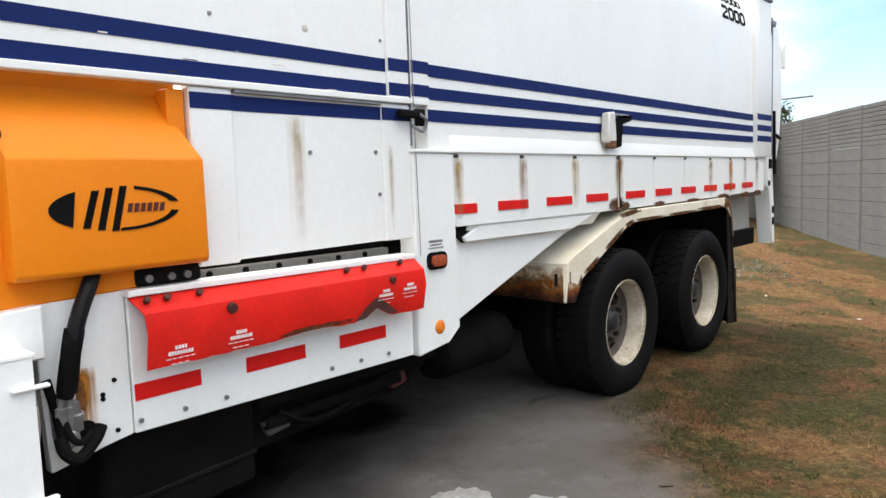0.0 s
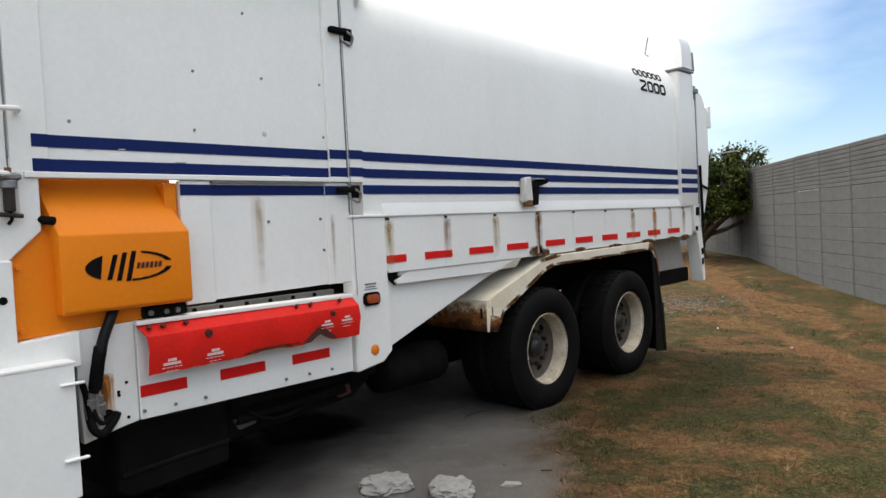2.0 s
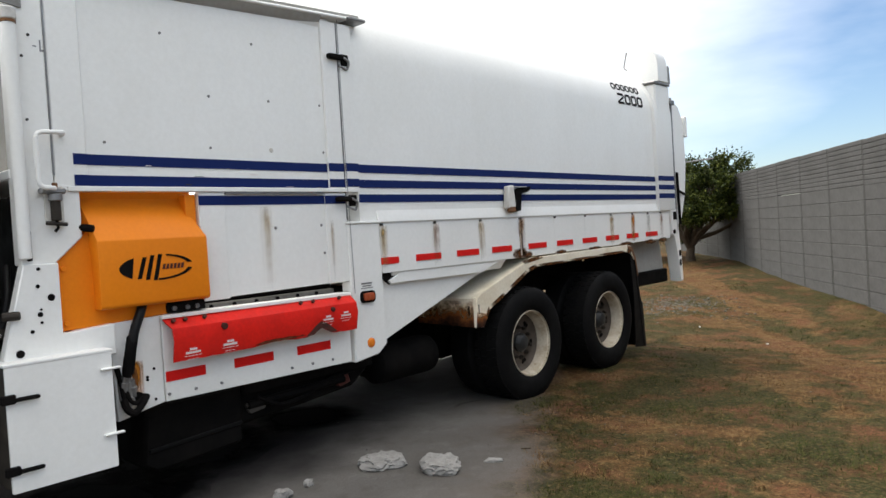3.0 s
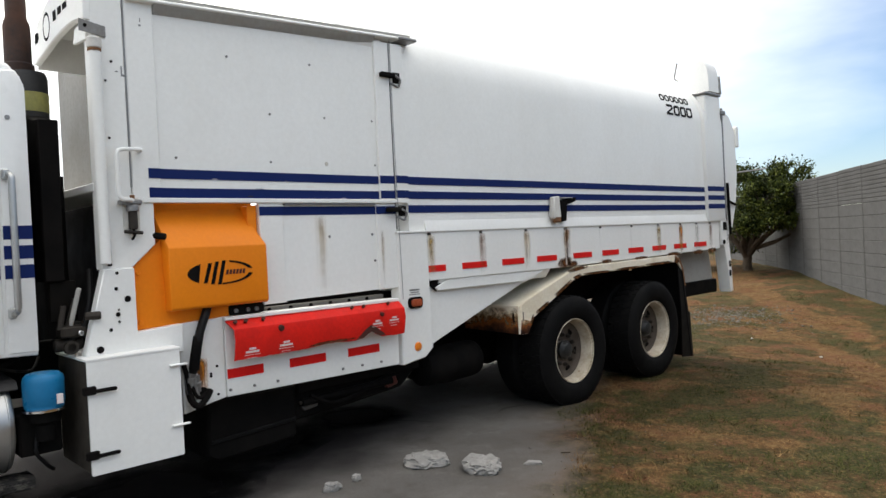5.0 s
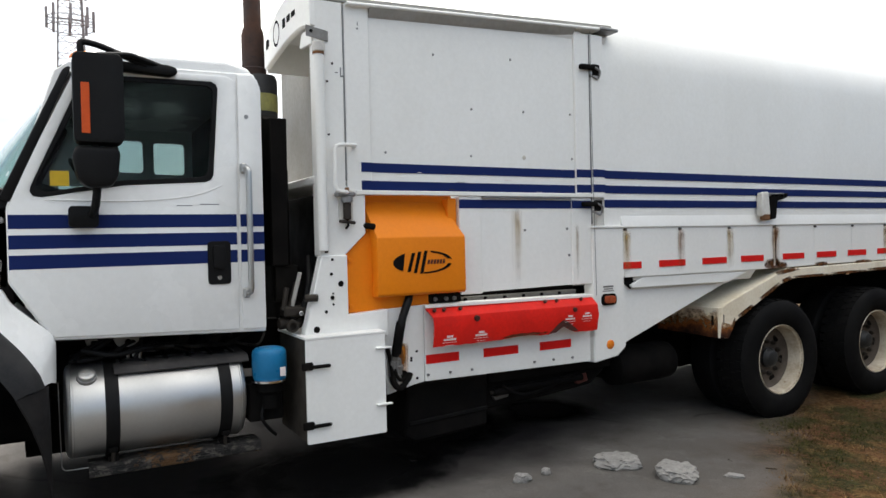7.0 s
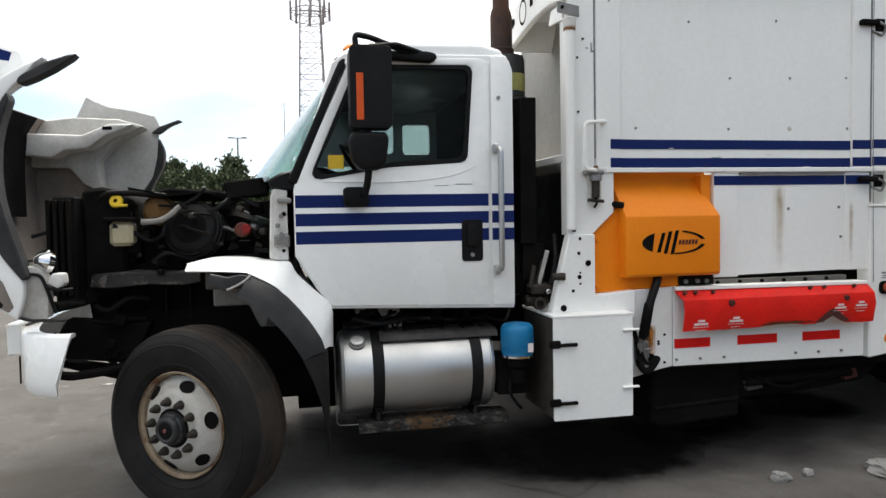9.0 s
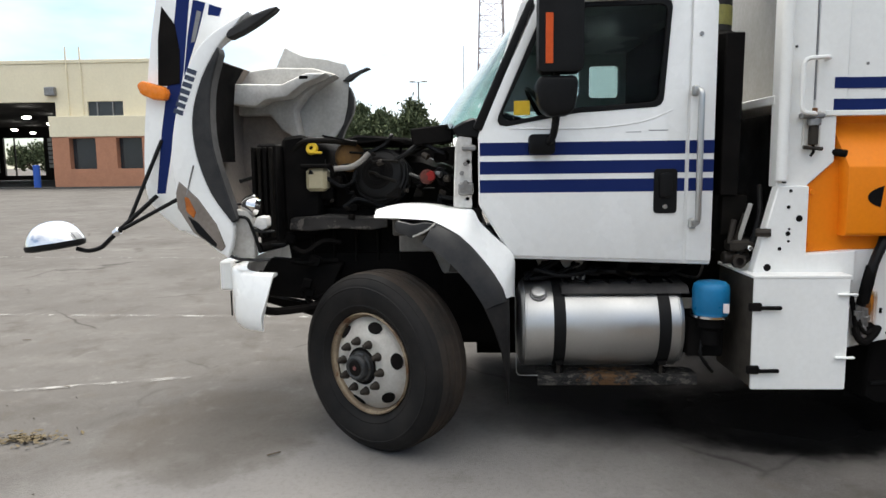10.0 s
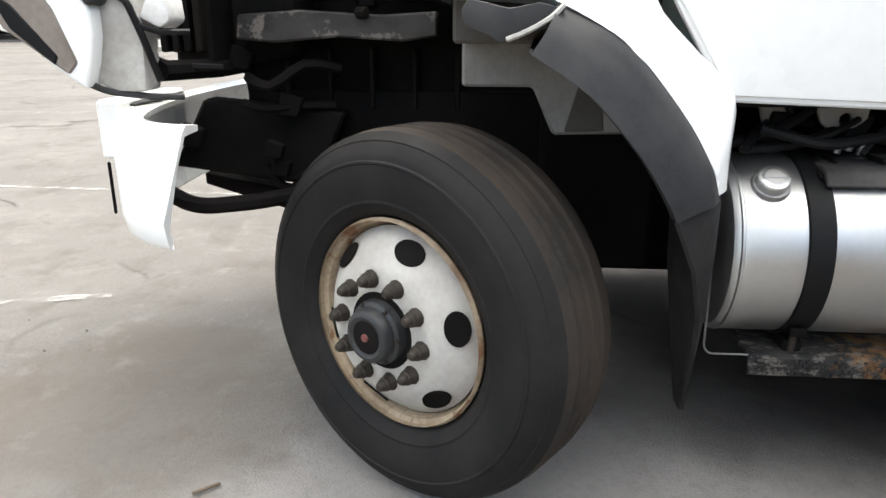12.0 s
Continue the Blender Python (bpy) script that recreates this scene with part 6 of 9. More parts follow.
part("cover", plate([(-0.24, 1.74), (-0.10, 1.775), (0.20, 1.755), (0.30, 1.72), (0.22, 1.70), (-0.20, 1.71)], -1.2, -0.62, bevel=0.012), m_frame, engine, "black engine cover")
part("valve_red", lathe([(0, 0.05), (0.035, 0.045), (0.045, 0.02), (0.045, -0.04), (0, -0.04)], Matrix.Translation((-0.42, 0.34, 1.515)) @ TO_X, 14), m_soot, engine, "red air fitting")
part("dark_box", plate([(0.256, 1.70), (0.239, 1.80), (0.50, 1.828), (0.49, 1.72)], -0.68, -0.44, bevel=0.008), m_frame, engine)
part("rubber_flap", sheet(smooth2([(-0.30, 1.765), (-0.20, 1.745), (-0.10, 1.722), (0.0, 1.728), (0.10, 1.738), (0.20, 1.722)], 3), -0.80, -0.50, 0.010, steps=4, bulge=0.02), m_frame, engine, "black rubber flap over the air cleaner")
part("far_inner_wing", plate([(-0.48, 1.10), (0.64, 1.10), (0.64, 1.74), (0.20, 1.70), (-0.48, 1.72)], -1.80, -1.77, bevel=0.004), m_frame, engine, "black far wall of the engine bay")
rng = random.Random(5)
for k in range(16):
    y, z, x = rng.uniform(-0.45, 0.5), rng.uniform(1.30, 1.72), rng.uniform(-0.68, -0.42)
    pts = [(x, y, z)]
    for q in range(4):
        x, y, z = x + rng.uniform(-0.05, 0.05), y + rng.uniform(-0.02, 0.14), z + rng.uniform(-0.09, 0.07)
        pts.append((x, min(y, 0.58), z))
    part("hose", tube(pts, rng.uniform(0.007, 0.018), 6, bend=0.05), rng.choice([m_black, m_engine, m_frame]), engine)
for k in range(14):
    y, z, x = rng.uniform(-0.40, 0.5), rng.uniform(1.28, 1.66), rng.uniform(-0.72, -0.50)
    s = rng.uniform(0.03, 0.09)
    part("housing", box(x, x + s, y, y + s * 1.3, z, z + s, s * 0.2), rng.choice([m_engine, m_frame, m_engine, m_engine]), engine)

rng = random.Random(17)
for k in range(30):
    y, z, x = rng.uniform(-0.45, 0.50), rng.uniform(1.26, 1.68), rng.uniform(-0.56, -0.42)
    if abs(y + 0.33) < 0.10 and z > 1.40:
        continue
    q = rng.random()
    if q < 0.45:
        s = rng.uniform(0.012, 0.035)
        part("clamp", rod((x, y, z), (x + 0.02, y + s, z + rng.uniform(-0.02, 0.02)), s * 0.6, 8), rng.choice([m_engine, m_steel, m_nut, m_engine]), engine)
    elif q < 0.8:
        a, b = rng.uniform(0.05, 0.16), rng.uniform(-0.06, 0.06)
        part("pipe", tube([(x, y, z), (x + 0.02, y + a * 0.5, z + b), (x - 0.02, y + a, z + b * 0.4)], rng.uniform(0.005, 0.011), 6, bend=0.03), rng.choice([m_engine, m_steel, m_black, m_black, m_nut]), engine)
    else:
        s = rng.uniform(0.025, 0.06)
        part("bracket", plate([(y, z), (y + s, z), (y + s * 1.2, z + s * 0.6), (y + s * 0.4, z + s)], x, x + 0.02, bevel=0.004), rng.choice([m_engine, m_frame, m_nut]), engine)
part("red_cap", lathe([(0, 0.03), (0.026, 0.028), (0.032, 0.015), (0.032, -0.02)], Matrix.Translation((-0.40, 0.36, 1.52)) @ TO_X, 14), m_reddull, engine, "dull red cap")

# ---- loader body behind the cab ----
hopper = part("hopper_side", plate([(2.50, 1.84), (4.23, 1.84), (4.23, 3.02), (2.50, 2.95)], -0.05, -0.018, bevel=0.003), m_white, truck, "white riveted steel hopper side")
part("post", plate([(2.205, 1.45), (2.36, 1.45), (2.50, 1.58), (2.50, 1.84), (2.379, 1.86), (2.379, 2.96), (2.205, 2.96)], -0.10, 0.0, bevel=0.006), m_white, hopper, "white front corner post")
part("post", box(-0.09, -0.002, 2.387, 2.55, 1.84, 2.96, 0.006), m_white, hopper)
part("post", box(-0.08, 0.004, 4.145, 4.279, 1.82, 3.0, 0.006), m_white, hopper)
part("post", box(-0.08, 0.010, 4.287, 4.408, 1.82, 3.0, 0.006), m_white, hopper)


def sloped(outline, y0, y1):
    """A bar along y with the given (x, z) section, rising a little towards the rear."""
    b = plate(outline, y0, y1, bevel=0.002, axis="y")
    for v in b.verts:
        v.co.z += 0.046 * (v.co.y - 2.59)
    return b


rail = part("top_rail", sloped([(-0.10, 2.952), (0.030, 2.952), (0.035, 2.958), (0.034, 2.968), (0.028, 2.973), (-0.10, 2.976)], 2.40, 4.50), m_white, hopper, "white top rail")
part("rail_cap", sloped([(-0.12, 2.974), (0.002, 2.974), (0.010, 3.000), (-0.12, 3.006)], 2.20, 4.50), m_shadewhite, hopper, "greyer upper edge of the rail")
# the underside's shade comes from its darker white
part("soffit", sloped([(-0.05, 2.953), (0.029, 2.953), (-0.013, 2.900), (-0.05, 2.900)], 2.552, 4.143), m_shadewhite, hopper, "slanted underside of the rail, shaded in its colour")
for z0, z1 in ((1.955, 2.012), (1.845, 1.902)):
    part("stripe", box(-0.019, -0.0145, 2.552, 4.144, z0, z1, 0), m_blue, hopper, "dark blue stripe")
    part("stripe", box(0.003, 0.0055, 4.145, 4.279, z0 + 0.004, z1 + 0.004, 0), m_blue, hopper, "dark blue stripe")
    part("stripe", box(0.009, 0.0115, 4.287, 4.408, z0 + 0.008, z1 + 0.008, 0), m_blue, hopper, "dark blue stripe")
    part("stripe", box(-0.003, 0.0005, 2.48, 2.55, z0, z1, 0), m_blue, hopper, "dark blue stripe")
part("belt", box(-0.04, 0.012, 2.44, 4.40, 1.815, 1.842, 0.003), m_white, hopper)
for y, z in ((2.65, 2.08), (3.28, 2.39), (3.70, 2.40), (4.11, 2.41), (3.27, 2.08), (4.12, 2.09), (3.0, 2.72), (3.6, 2.75)):
    part("rivet", rod((-0.02, y, z), (-0.013, y, z), 0.008, 8), m_rivet, hopper)
part("rust_mark", lathe([(0, 0.004), (0.010, 0.003), (0.016, 0.0)], Matrix.Translation((-0.018, 3.70, 2.085)) @ TO_X, 10), m_worn, hopper, "rusted rivet")
for y, z in ((2.308, 2.59), (2.273, 2.482), (2.277, 2.169), (2.24, 1.95)):
    part("rivet", rod((-0.002, y, z), (0.005, y, z), 0.0075, 8), m_nut, hopper)
part("post_seam", box(-0.02, -0.0005, 2.3795, 2.3865, 1.9, 2.95, 0), m_steel, hopper)
for y0, y1, z0, z1 in ((2.357, 2.364, 2.525, 2.572), (2.357, 2.378, 2.515, 2.525), (2.325, 2.343, 2.536, 2.542)):
    part("mark", box(0.0, 0.0015, y0, y1, z0, z1, 0), m_steel, hopper)
part("mark", box(-0.002, 0.0, 2.468, 2.480, 2.812, 2.822, 0), m_steel, hopper)
part("mark", box(-0.002, 0.0, 2.474, 2.478, 2.835, 2.858, 0), m_rivet, hopper)
# front canopy arch, roof, recessed front
arch_top = smooth2([(0.0, 2.99), (-0.2, 3.085), (-0.45, 3.10), (-0.7, 3.06), (-0.90, 2.98), (-0.99, 2.88), (-1.02, 2.77)], 4)
arch_low = smooth2([(-0.98, 2.76), (-0.80, 2.785), (-0.5, 2.825), (-0.2, 2.835), (0.0, 2.80)], 4)
canopy = part("canopy", plate(arch_top + arch_low, 2.175, 2.215, bevel=0.006, axis="y"), m_white, truck, "white arched canopy over the hopper")
part("canopy_roof", plate(arch_top + [(-1.0, 2.74), (-0.9, 2.93), (-0.7, 3.01), (-0.45, 3.05), (-0.2, 3.04), (-0.02, 2.95)], 2.20, 4.45, bevel=0, axis="y"), m_white, canopy)
for k, (x, w, s) in enumerate(((-0.30, 0.07, 0.016), (-0.40, 0.06, 0.02), (-0.50, 0.05, 0.028), (-0.90, 0.05, 0.03), (-0.87, 0.03, 0.02))):
    z = 2.955 - 0.10 * max(0, -x - 0.45)
    part("lettering_bar", box(x - w / 2, x + w / 2, 2.171, 2.176, z - s, z + s, 0), m_frame, canopy)
part("emblem", lathe([(0.055, 0), (0.062, 0.002), (0.072, 0.002), (0.078, 0)], pose(-0.68, 2.176, 2.93, 90, 0, 0) @ Matrix.Diagonal((1.0, 1.15, 1, 1)), 24), m_frame, canopy, "dark oval emblem outline")
# recessed front, painted darker for the shade under the canopy
part("front_wall", plate([(-0.05, 1.92), (-0.05, 2.96), (-0.2, 3.045), (-0.45, 3.06), (-1.0, 3.07), (-1.69, 3.07), (-1.69, 1.92)], 2.50, 2.53, bevel=0.003, axis="y"), m_innerwall, canopy, "white recessed hopper front with the canopy's shade in its colour")
part("front_lip", plate([(-0.06, 1.88), (-0.06, 1.93), (-2.2, 1.93), (-2.2, 1.88)], 2.20, 2.53, bevel=0.006, axis="y"), m_white, canopy)
part("gusset", plate([(-0.02, 2.70), (-0.02, 2.80), (-0.20, 2.80), (-0.24, 2.72)], 2.19, 2.21, bevel=0.003, axis="y"), m_white, canopy)
# black sheet added for the shadow below the hopper front
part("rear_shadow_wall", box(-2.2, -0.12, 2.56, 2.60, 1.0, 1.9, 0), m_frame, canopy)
# drain pipe and grab handle on the front corner
pipe = part("pipe", rod((0.03, 2.215, 1.48), (0.03, 2.215, 2.64), 0.030, 14), m_white, truck, "white painted vertical pipe")
part("pipe_cap", rod((0.03, 2.215, 2.640), (0.03, 2.215, 2.700), 0.037, 16), m_palest, pipe, "cream pipe cap")
part("rust_ring", rod((0.03, 2.215, 2.626), (0.03, 2.215, 2.641), 0.0345, 16), m_rust, pipe, "rusty ring under the cap")
part("cap_bracket", plate([(2.15, 2.735), (2.285, 2.715), (2.285, 2.775), (2.15, 2.80)], 0.002, 0.010, bevel=0.002), m_rivet, pipe, "grey bolted bracket above the pipe")
part("bracket_bolt", rod((0.008, 2.18, 2.765), (0.016, 2.18, 2.765), 0.010, 8), m_frame, pipe)
part("lower_pipe", rod((0.0, 2.245, 1.47), (0.0, 2.245, 1.62), 0.012, 8), m_frame, pipe)
part("grab_handle", tube([(-0.01, 2.43, 2.105), (0.075, 2.42, 2.105), (0.075, 2.285, 2.10), (0.075, 2.285, 1.83), (0.07, 2.36, 1.825), (-0.01, 2.38, 1.825)], 0.012, 8, bend=0.04), m_white, truck, "white bent-tube grab handle")
lt = part("spring_latch", rod((0.03, 2.37, 1.665), (0.03, 2.37, 1.79), 0.024, 12), m_nut, truck, "rusty steel spring latch")
part("latch_cup", rod((0.03, 2.37, 1.765), (0.03, 2.37, 1.80), 0.034, 12), m_steel, lt)
part("latch_pin", rod((0.03, 2.32, 1.655), (0.03, 2.42, 1.645), 0.010, 8), m_nut, lt)
part("latch_plate", box(0.0, 0.012, 2.325, 2.415, 1.66, 1.84, 0.004), m_worn, lt)
part("latch_knob", rod((0.03, 2.37, 1.80), (0.03, 2.372, 1.855), 0.014, 8), m_rust, lt)
part("latch_arm", box(0.0, 0.05, 2.30, 2.42, 1.80, 1.83, 0.008), m_steel, lt)
part("latch_hook", tube([(0.03, 2.37, 1.67), (0.03, 2.375, 1.63), (0.03, 2.36, 1.61)], 0.008, 6), m_frame, lt)

# hinge plate with bolts, tool locker, orange arm cover
plate_out = [(2.205, 1.455), (2.365, 1.455), (2.365, 1.095), (2.62, 1.115), (2.62, 0.95), (2.08, 0.95), (2.105, 1.05)]
hp = part("hinge_plate", plate(plate_out, -0.05, 0.028, bevel=0.006), m_white, truck, "white bolted hinge plate")
for y, z, r in ((2.15, 1.215, 0.020), (2.265, 1.205, 0.013), (2.32, 1.285, 0.018), (2.262, 1.345, 0.010), (2.27, 1.43, 0.009), (2.225, 1.125, 0.010), (2.165, 1.025, 0.020), (2.27, 1.165, 0.007), (2.27, 1.23, 0.006)):
    part("bolt", lathe([(0, 0.008), (r * 0.8, 0.008), (r, 0.003), (r, 0)], Matrix.Translation((0.026, y, z)) @ TO_X, 10), m_frame, hp)
part("lever_pin", rod((0.02, 2.10, 1.212), (0.05, 2.17, 1.212), 0.022, 10), m_nut, hp)
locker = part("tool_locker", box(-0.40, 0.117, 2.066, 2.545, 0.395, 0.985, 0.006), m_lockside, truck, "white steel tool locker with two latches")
part("locker_door", plate(round_rect(2.062, 2.548, 0.392, 0.984, 0.006, 2), 0.116, 0.132, bevel=0.004), m_white, locker)
part("locker_roof", plate([(-0.40, 0.983), (0.135, 0.983), (0.135, 0.998), (-0.40, 1.0)], 2.055, 2.555, bevel=0.003, axis="y"), m_white, locker)
for z in (0.835, 0.50):
    lk = part("latch", box(0.125, 0.150, 2.035, 2.10, z - 0.022, z + 0.022, 0.006), m_frame, locker, "black rubber latch")
    part("pull", box(0.140, 0.158, 2.09, 2.20, z - 0.014, z + 0.006, 0.006), m_frame, locker)
    part("hinge", box(0.128, 0.150, 2.485, 2.585, z + 0.058, z + 0.070, 0.004), m_white, locker)
part("orange_back", plate([(2.37, 1.10), (3.12, 1.13), (3.12, 1.21), (2.555, 1.21), (2.555, 1.63), (2.37, 1.46)], -0.10, -0.025, bevel=0.004), m_orange, truck, "orange steel arm housing behind the cover")
part("orange_panel", box(-0.15, -0.112, 2.46, 3.165, 1.15, 1.833, 0.003), m_orange, truck, "orange steel panel behind the cover")
for z in (1.42, 1.14):
    part("orange_bolt", rod((-0.03, 2.40, z), (-0.012, 2.40, z), 0.014, 8), m_orange, truck)


def arm_cover():
    b = bmesh.new()
    prof = [(-0.10, 1.785), (0.062, 1.552), (0.062, 1.205), (0.045, 1.19), (-0.10, 1.19)]
    y0, y1 = 2.545, 3.165
    top0, top1 = 2.52, 3.08
    def ya(z, lo):
        t = max(0, (z - 1.552) / (1.785 - 1.552))
        return (y0 + (top0 - y0) * t) if lo else (y1 + (top1 - y1) * t)
    l = [b.verts.new((x, ya(z, True), z)) for x, z in prof]
    r = [b.verts.new((x, ya(z, False), z)) for x, z in prof]
    n = len(prof)
    for i in range(n):
        j = (i + 1) % n
        b.faces.new((l[i], l[j], r[j], r[i]))
    b.faces.new(l)
    b.faces.new(r)
    bmesh.ops.recalc_face_normals(b, faces=b.faces)
    soften(b, 0.008, 2)
    return part("arm_cover", b, m_orange, truck, "orange sheet-metal arm cover with a black oval emblem")


cover = arm_cover()
# oval emblem: a slashed half ellipse, three slanted bars, two open arcs and plain bars for its word
EX, EY, EZ, EA, EB = 0.064, 2.855, 1.395, 0.208, 0.072
def ell(t, k=1.0):
    return (EY + EA * k * math.cos(radians(t)), EZ + EB * k * math.sin(radians(t)))
part("emblem_tip", plate([ell(t) for t in range(128, 236, 9)], EX - 0.002, EX + 0.0015, bevel=0), m_frame, cover)
for k in range(3):
    yb = EY - 0.085 + 0.044 * k
    h = (0.058, 0.066, 0.071)[k]
    part("emblem_bar", plate([(yb - 0.028, EZ - h), (yb - 0.006, EZ - h), (yb + 0.028, EZ + h), (yb + 0.006, EZ + h)], EX - 0.002, EX + 0.0015, bevel=0), m_frame, cover)
part("emblem_arc", plate([ell(t) for t in range(12, 76, 7)] + [ell(t, 0.87) for t in range(72, 10, -7)], EX - 0.002, EX + 0.0015, bevel=0), m_frame, cover)
part("emblem_arc", plate([ell(-t) for t in range(12, 92, 7)] + [ell(-t, 0.87) for t in range(88, 10, -7)], EX - 0.002, EX + 0.0015, bevel=0), m_frame, cover)
for k in range(6):
    yb = EY + 0.034 + 0.0215 * k
    part("emblem_word_bar", plate([(yb - 0.006, EZ - 0.014), (yb + 0.008, EZ - 0.014), (yb + 0.014, EZ + 0.014), (yb, EZ + 0.014)], EX - 0.002, EX + 0.0015, bevel=0), m_soot, cover)
part("cover_bolt", rod((-0.02, 2.49, 1.63), (0.03, 2.545, 1.62), 0.02, 10), m_frame, cover)
part("side_channel", box(-0.10, -0.02, 3.085, 3.15, 1.45, 1.80, 0.004), m_orange, cover)

# lower side: white plate with hose, guarded rail with red shield
hose_plate = part("hose_plate", plate([(2.60, 1.11), (2.885, 1.12), (2.885, 0.632), (2.80, 0.618), (2.62, 0.578)], -0.06, -0.012, bevel=0.004), m_white, truck, "white side plate with hose outlet and rust")
for y, z in ((2.83, 0.83), (2.83, 0.66), (2.79, 0.79), (2.79, 0.775)):
    part("bolt", rod((-0.014, y, z), (-0.006, y, z), 0.008, 8), m_frame, hose_plate)
part("rust_patch", plate([(2.70, 0.87), (2.725, 0.875), (2.742, 0.82), (2.735, 0.73), (2.715, 0.75)], -0.0105, -0.0085, bevel=0), m_rustblot, hose_plate)
part("slot", plate(round_rect(2.66, 2.76, 0.665, 0.72, 0.026), -0.013, 0.004, bevel=0.006), m_frame, hose_plate)
part("hose", tube(smooth2([(-0.06, 2.82, 1.21), (0.02, 2.765, 1.16), (0.05, 2.71, 1.06), (0.055, 2.675, 0.94), (0.045, 2.665, 0.86), (0.035, 2.66, 0.825)], 4), 0.025, 10), m_black, hose_plate, "black hydraulic hose")
for k, (y, z, r) in enumerate(((2.640, 0.735, 0.017), (2.668, 0.735, 0.015), (2.700, 0.705, 0.016))):
    part("fitting", lathe([(0, 0.0), (r, 0.0), (r, 0.03), (r * 1.45, 0.034), (r * 1.45, 0.058), (r, 0.062), (r * 0.9, 0.10), (0, 0.10)], Matrix.Translation((0.012, y, z)) @ pose(0, 0, 0, 8 * (k - 1), 12, 0), 8), m_steel, hose_plate, "grey hose fitting")
part("elbow", tube(smooth2([(0.03, 2.655, 0.74), (0.055, 2.66, 0.70), (0.05, 2.69, 0.672), (0.02, 2.74, 0.69)], 4), 0.011, 8), m_frame, hose_plate)
part("bracket", plate([(2.625, 0.80), (2.70, 0.80), (2.712, 0.73), (2.70, 0.66), (2.64, 0.645), (2.628, 0.70)], -0.012, 0.010, bevel=0.004), m_steel, hose_plate, "rusted steel hose bracket")
part("rust_run", box(-0.0118, -0.0095, 2.705, 2.775, 0.61, 0.89, 0), m_orangerun, hose_plate)
part("rust_run", box(-0.0118, -0.0095, 2.63, 2.68, 0.59, 0.74, 0), m_yellowrun, hose_plate)
part("hose_sleeve", tube(smooth2([(0.045, 2.70, 1.03), (0.055, 2.678, 0.95), (0.046, 2.662, 0.84)], 4), 0.030, 10), m_frame, hose_plate)
part("fitting", rod((0.02, 2.672, 0.70), (0.03, 2.668, 0.85), 0.016, 8), m_steel, hose_plate)
part("fitting", rod((0.02, 2.65, 0.69), (0.025, 2.645, 0.78), 0.018, 8), m_steel, hose_plate)
part("loop", tube(smooth2([(0.04, 2.635, 0.70), (0.06, 2.64, 0.655), (0.055, 2.68, 0.625), (0.04, 2.735, 0.665), (0.02, 2.765, 0.70)], 4), 0.020, 8), m_frame, hose_plate, "black hose loop")
part("hose", tube(smooth2([(0.0, 2.62, 0.88), (0.02, 2.632, 0.80), (0.03, 2.640, 0.72), (0.045, 2.645, 0.66)], 4), 0.014, 8), m_frame, hose_plate)
part("clamp", rod((-0.005, 2.665, 0.688), (0.05, 2.665, 0.688), 0.028, 12), m_steel, hose_plate)

rail = part("guard_rail", plate([(2.887, 1.10), (4.25, 1.09), (4.25, 0.620), (2.887, 0.632)], -0.05, -0.004, bevel=0.004), m_white, truck, "white lower side rail with red reflectors")
for y0, y1 in ((2.892, 3.135), (3.325, 3.605), (3.79, 4.065)):
    part("reflector", box(-0.005, -0.001, y0, y1, 0.742, 0.800, 0), m_reflect, rail, "red reflector strip")
for y, z in ((2.905, 0.673), (3.066, 0.672), (3.231, 0.671), (3.739, 0.668), (3.906, 0.667), (4.076, 0.665)):
    part("bolt", rod((-0.006, y, z), (0.006, y, z), 0.009, 8), m_steel, rail)
part("rail_top", plate([(2.88, 1.10), (4.25, 1.09), (4.25, 1.112), (2.88, 1.122)], -0.08, 0.03, bevel=0.003), m_white, rail)
part("bolt_rail", plate([(3.05, 1.095), (4.22, 1.09), (4.22, 1.142), (3.05, 1.142)], -0.16, -0.12, bevel=0.004), m_archpale, rail)
for k in range(7):
    part("bolt", rod((-0.122, 3.10 + 0.16 * k, 1.124), (-0.108, 3.10 + 0.16 * k, 1.124), 0.012, 8), m_frame, rail)


def red_shield():
    b = bmesh.new()
    prof = [(0.015, 1.098), (0.085, 1.045), (0.098, 0.975), (0.075, 0.855)]
    ys = [2.905 + (4.245 - 2.905) * k / 40 for k in range(41)]
    rng = random.Random(3)
    rows = []
    for y in ys:
        bite = 0.050 * math.exp(-((y - 3.93) / 0.065) ** 2) + 0.014 * math.exp(-((y - 3.60) / 0.14) ** 2) + rng.uniform(0, 0.004)
        row = [(x, y - (0.02 if i == 0 else 0) * (1 if y < 2.95 else 0), z + (bite if i == 3 else 0)) for i, (x, z) in enumerate(prof)]
        rows.append([b.verts.new(p) for p in row])
    for a, c in zip(rows, rows[1:]):
        for i in range(3):
            b.faces.new((a[i], a[i + 1], c[i + 1], c[i]))
    bmesh.ops.recalc_face_normals(b, faces=b.faces)
    bmesh.ops.solidify(b, geom=b.faces[:], thickness=0.006)
    return part("red_shield", b, m_red, truck, "scuffed red folded guard with faded white notices")


shield = red_shield()
for y in (3.0, 3.12, 3.80, 3.90, 4.12, 2.93):
    part("bolt", rod((0.045, y, 1.083), (0.062, y, 1.092), 0.012, 8), m_soot, shield)
for y, r in ((3.22, 0.020), (4.03, 0.016)):
    part("scorched_bolt", rod((0.075, y, 1.022), (0.105, y, 1.018), r, 10), m_soot, shield, "scorched brown bolt")
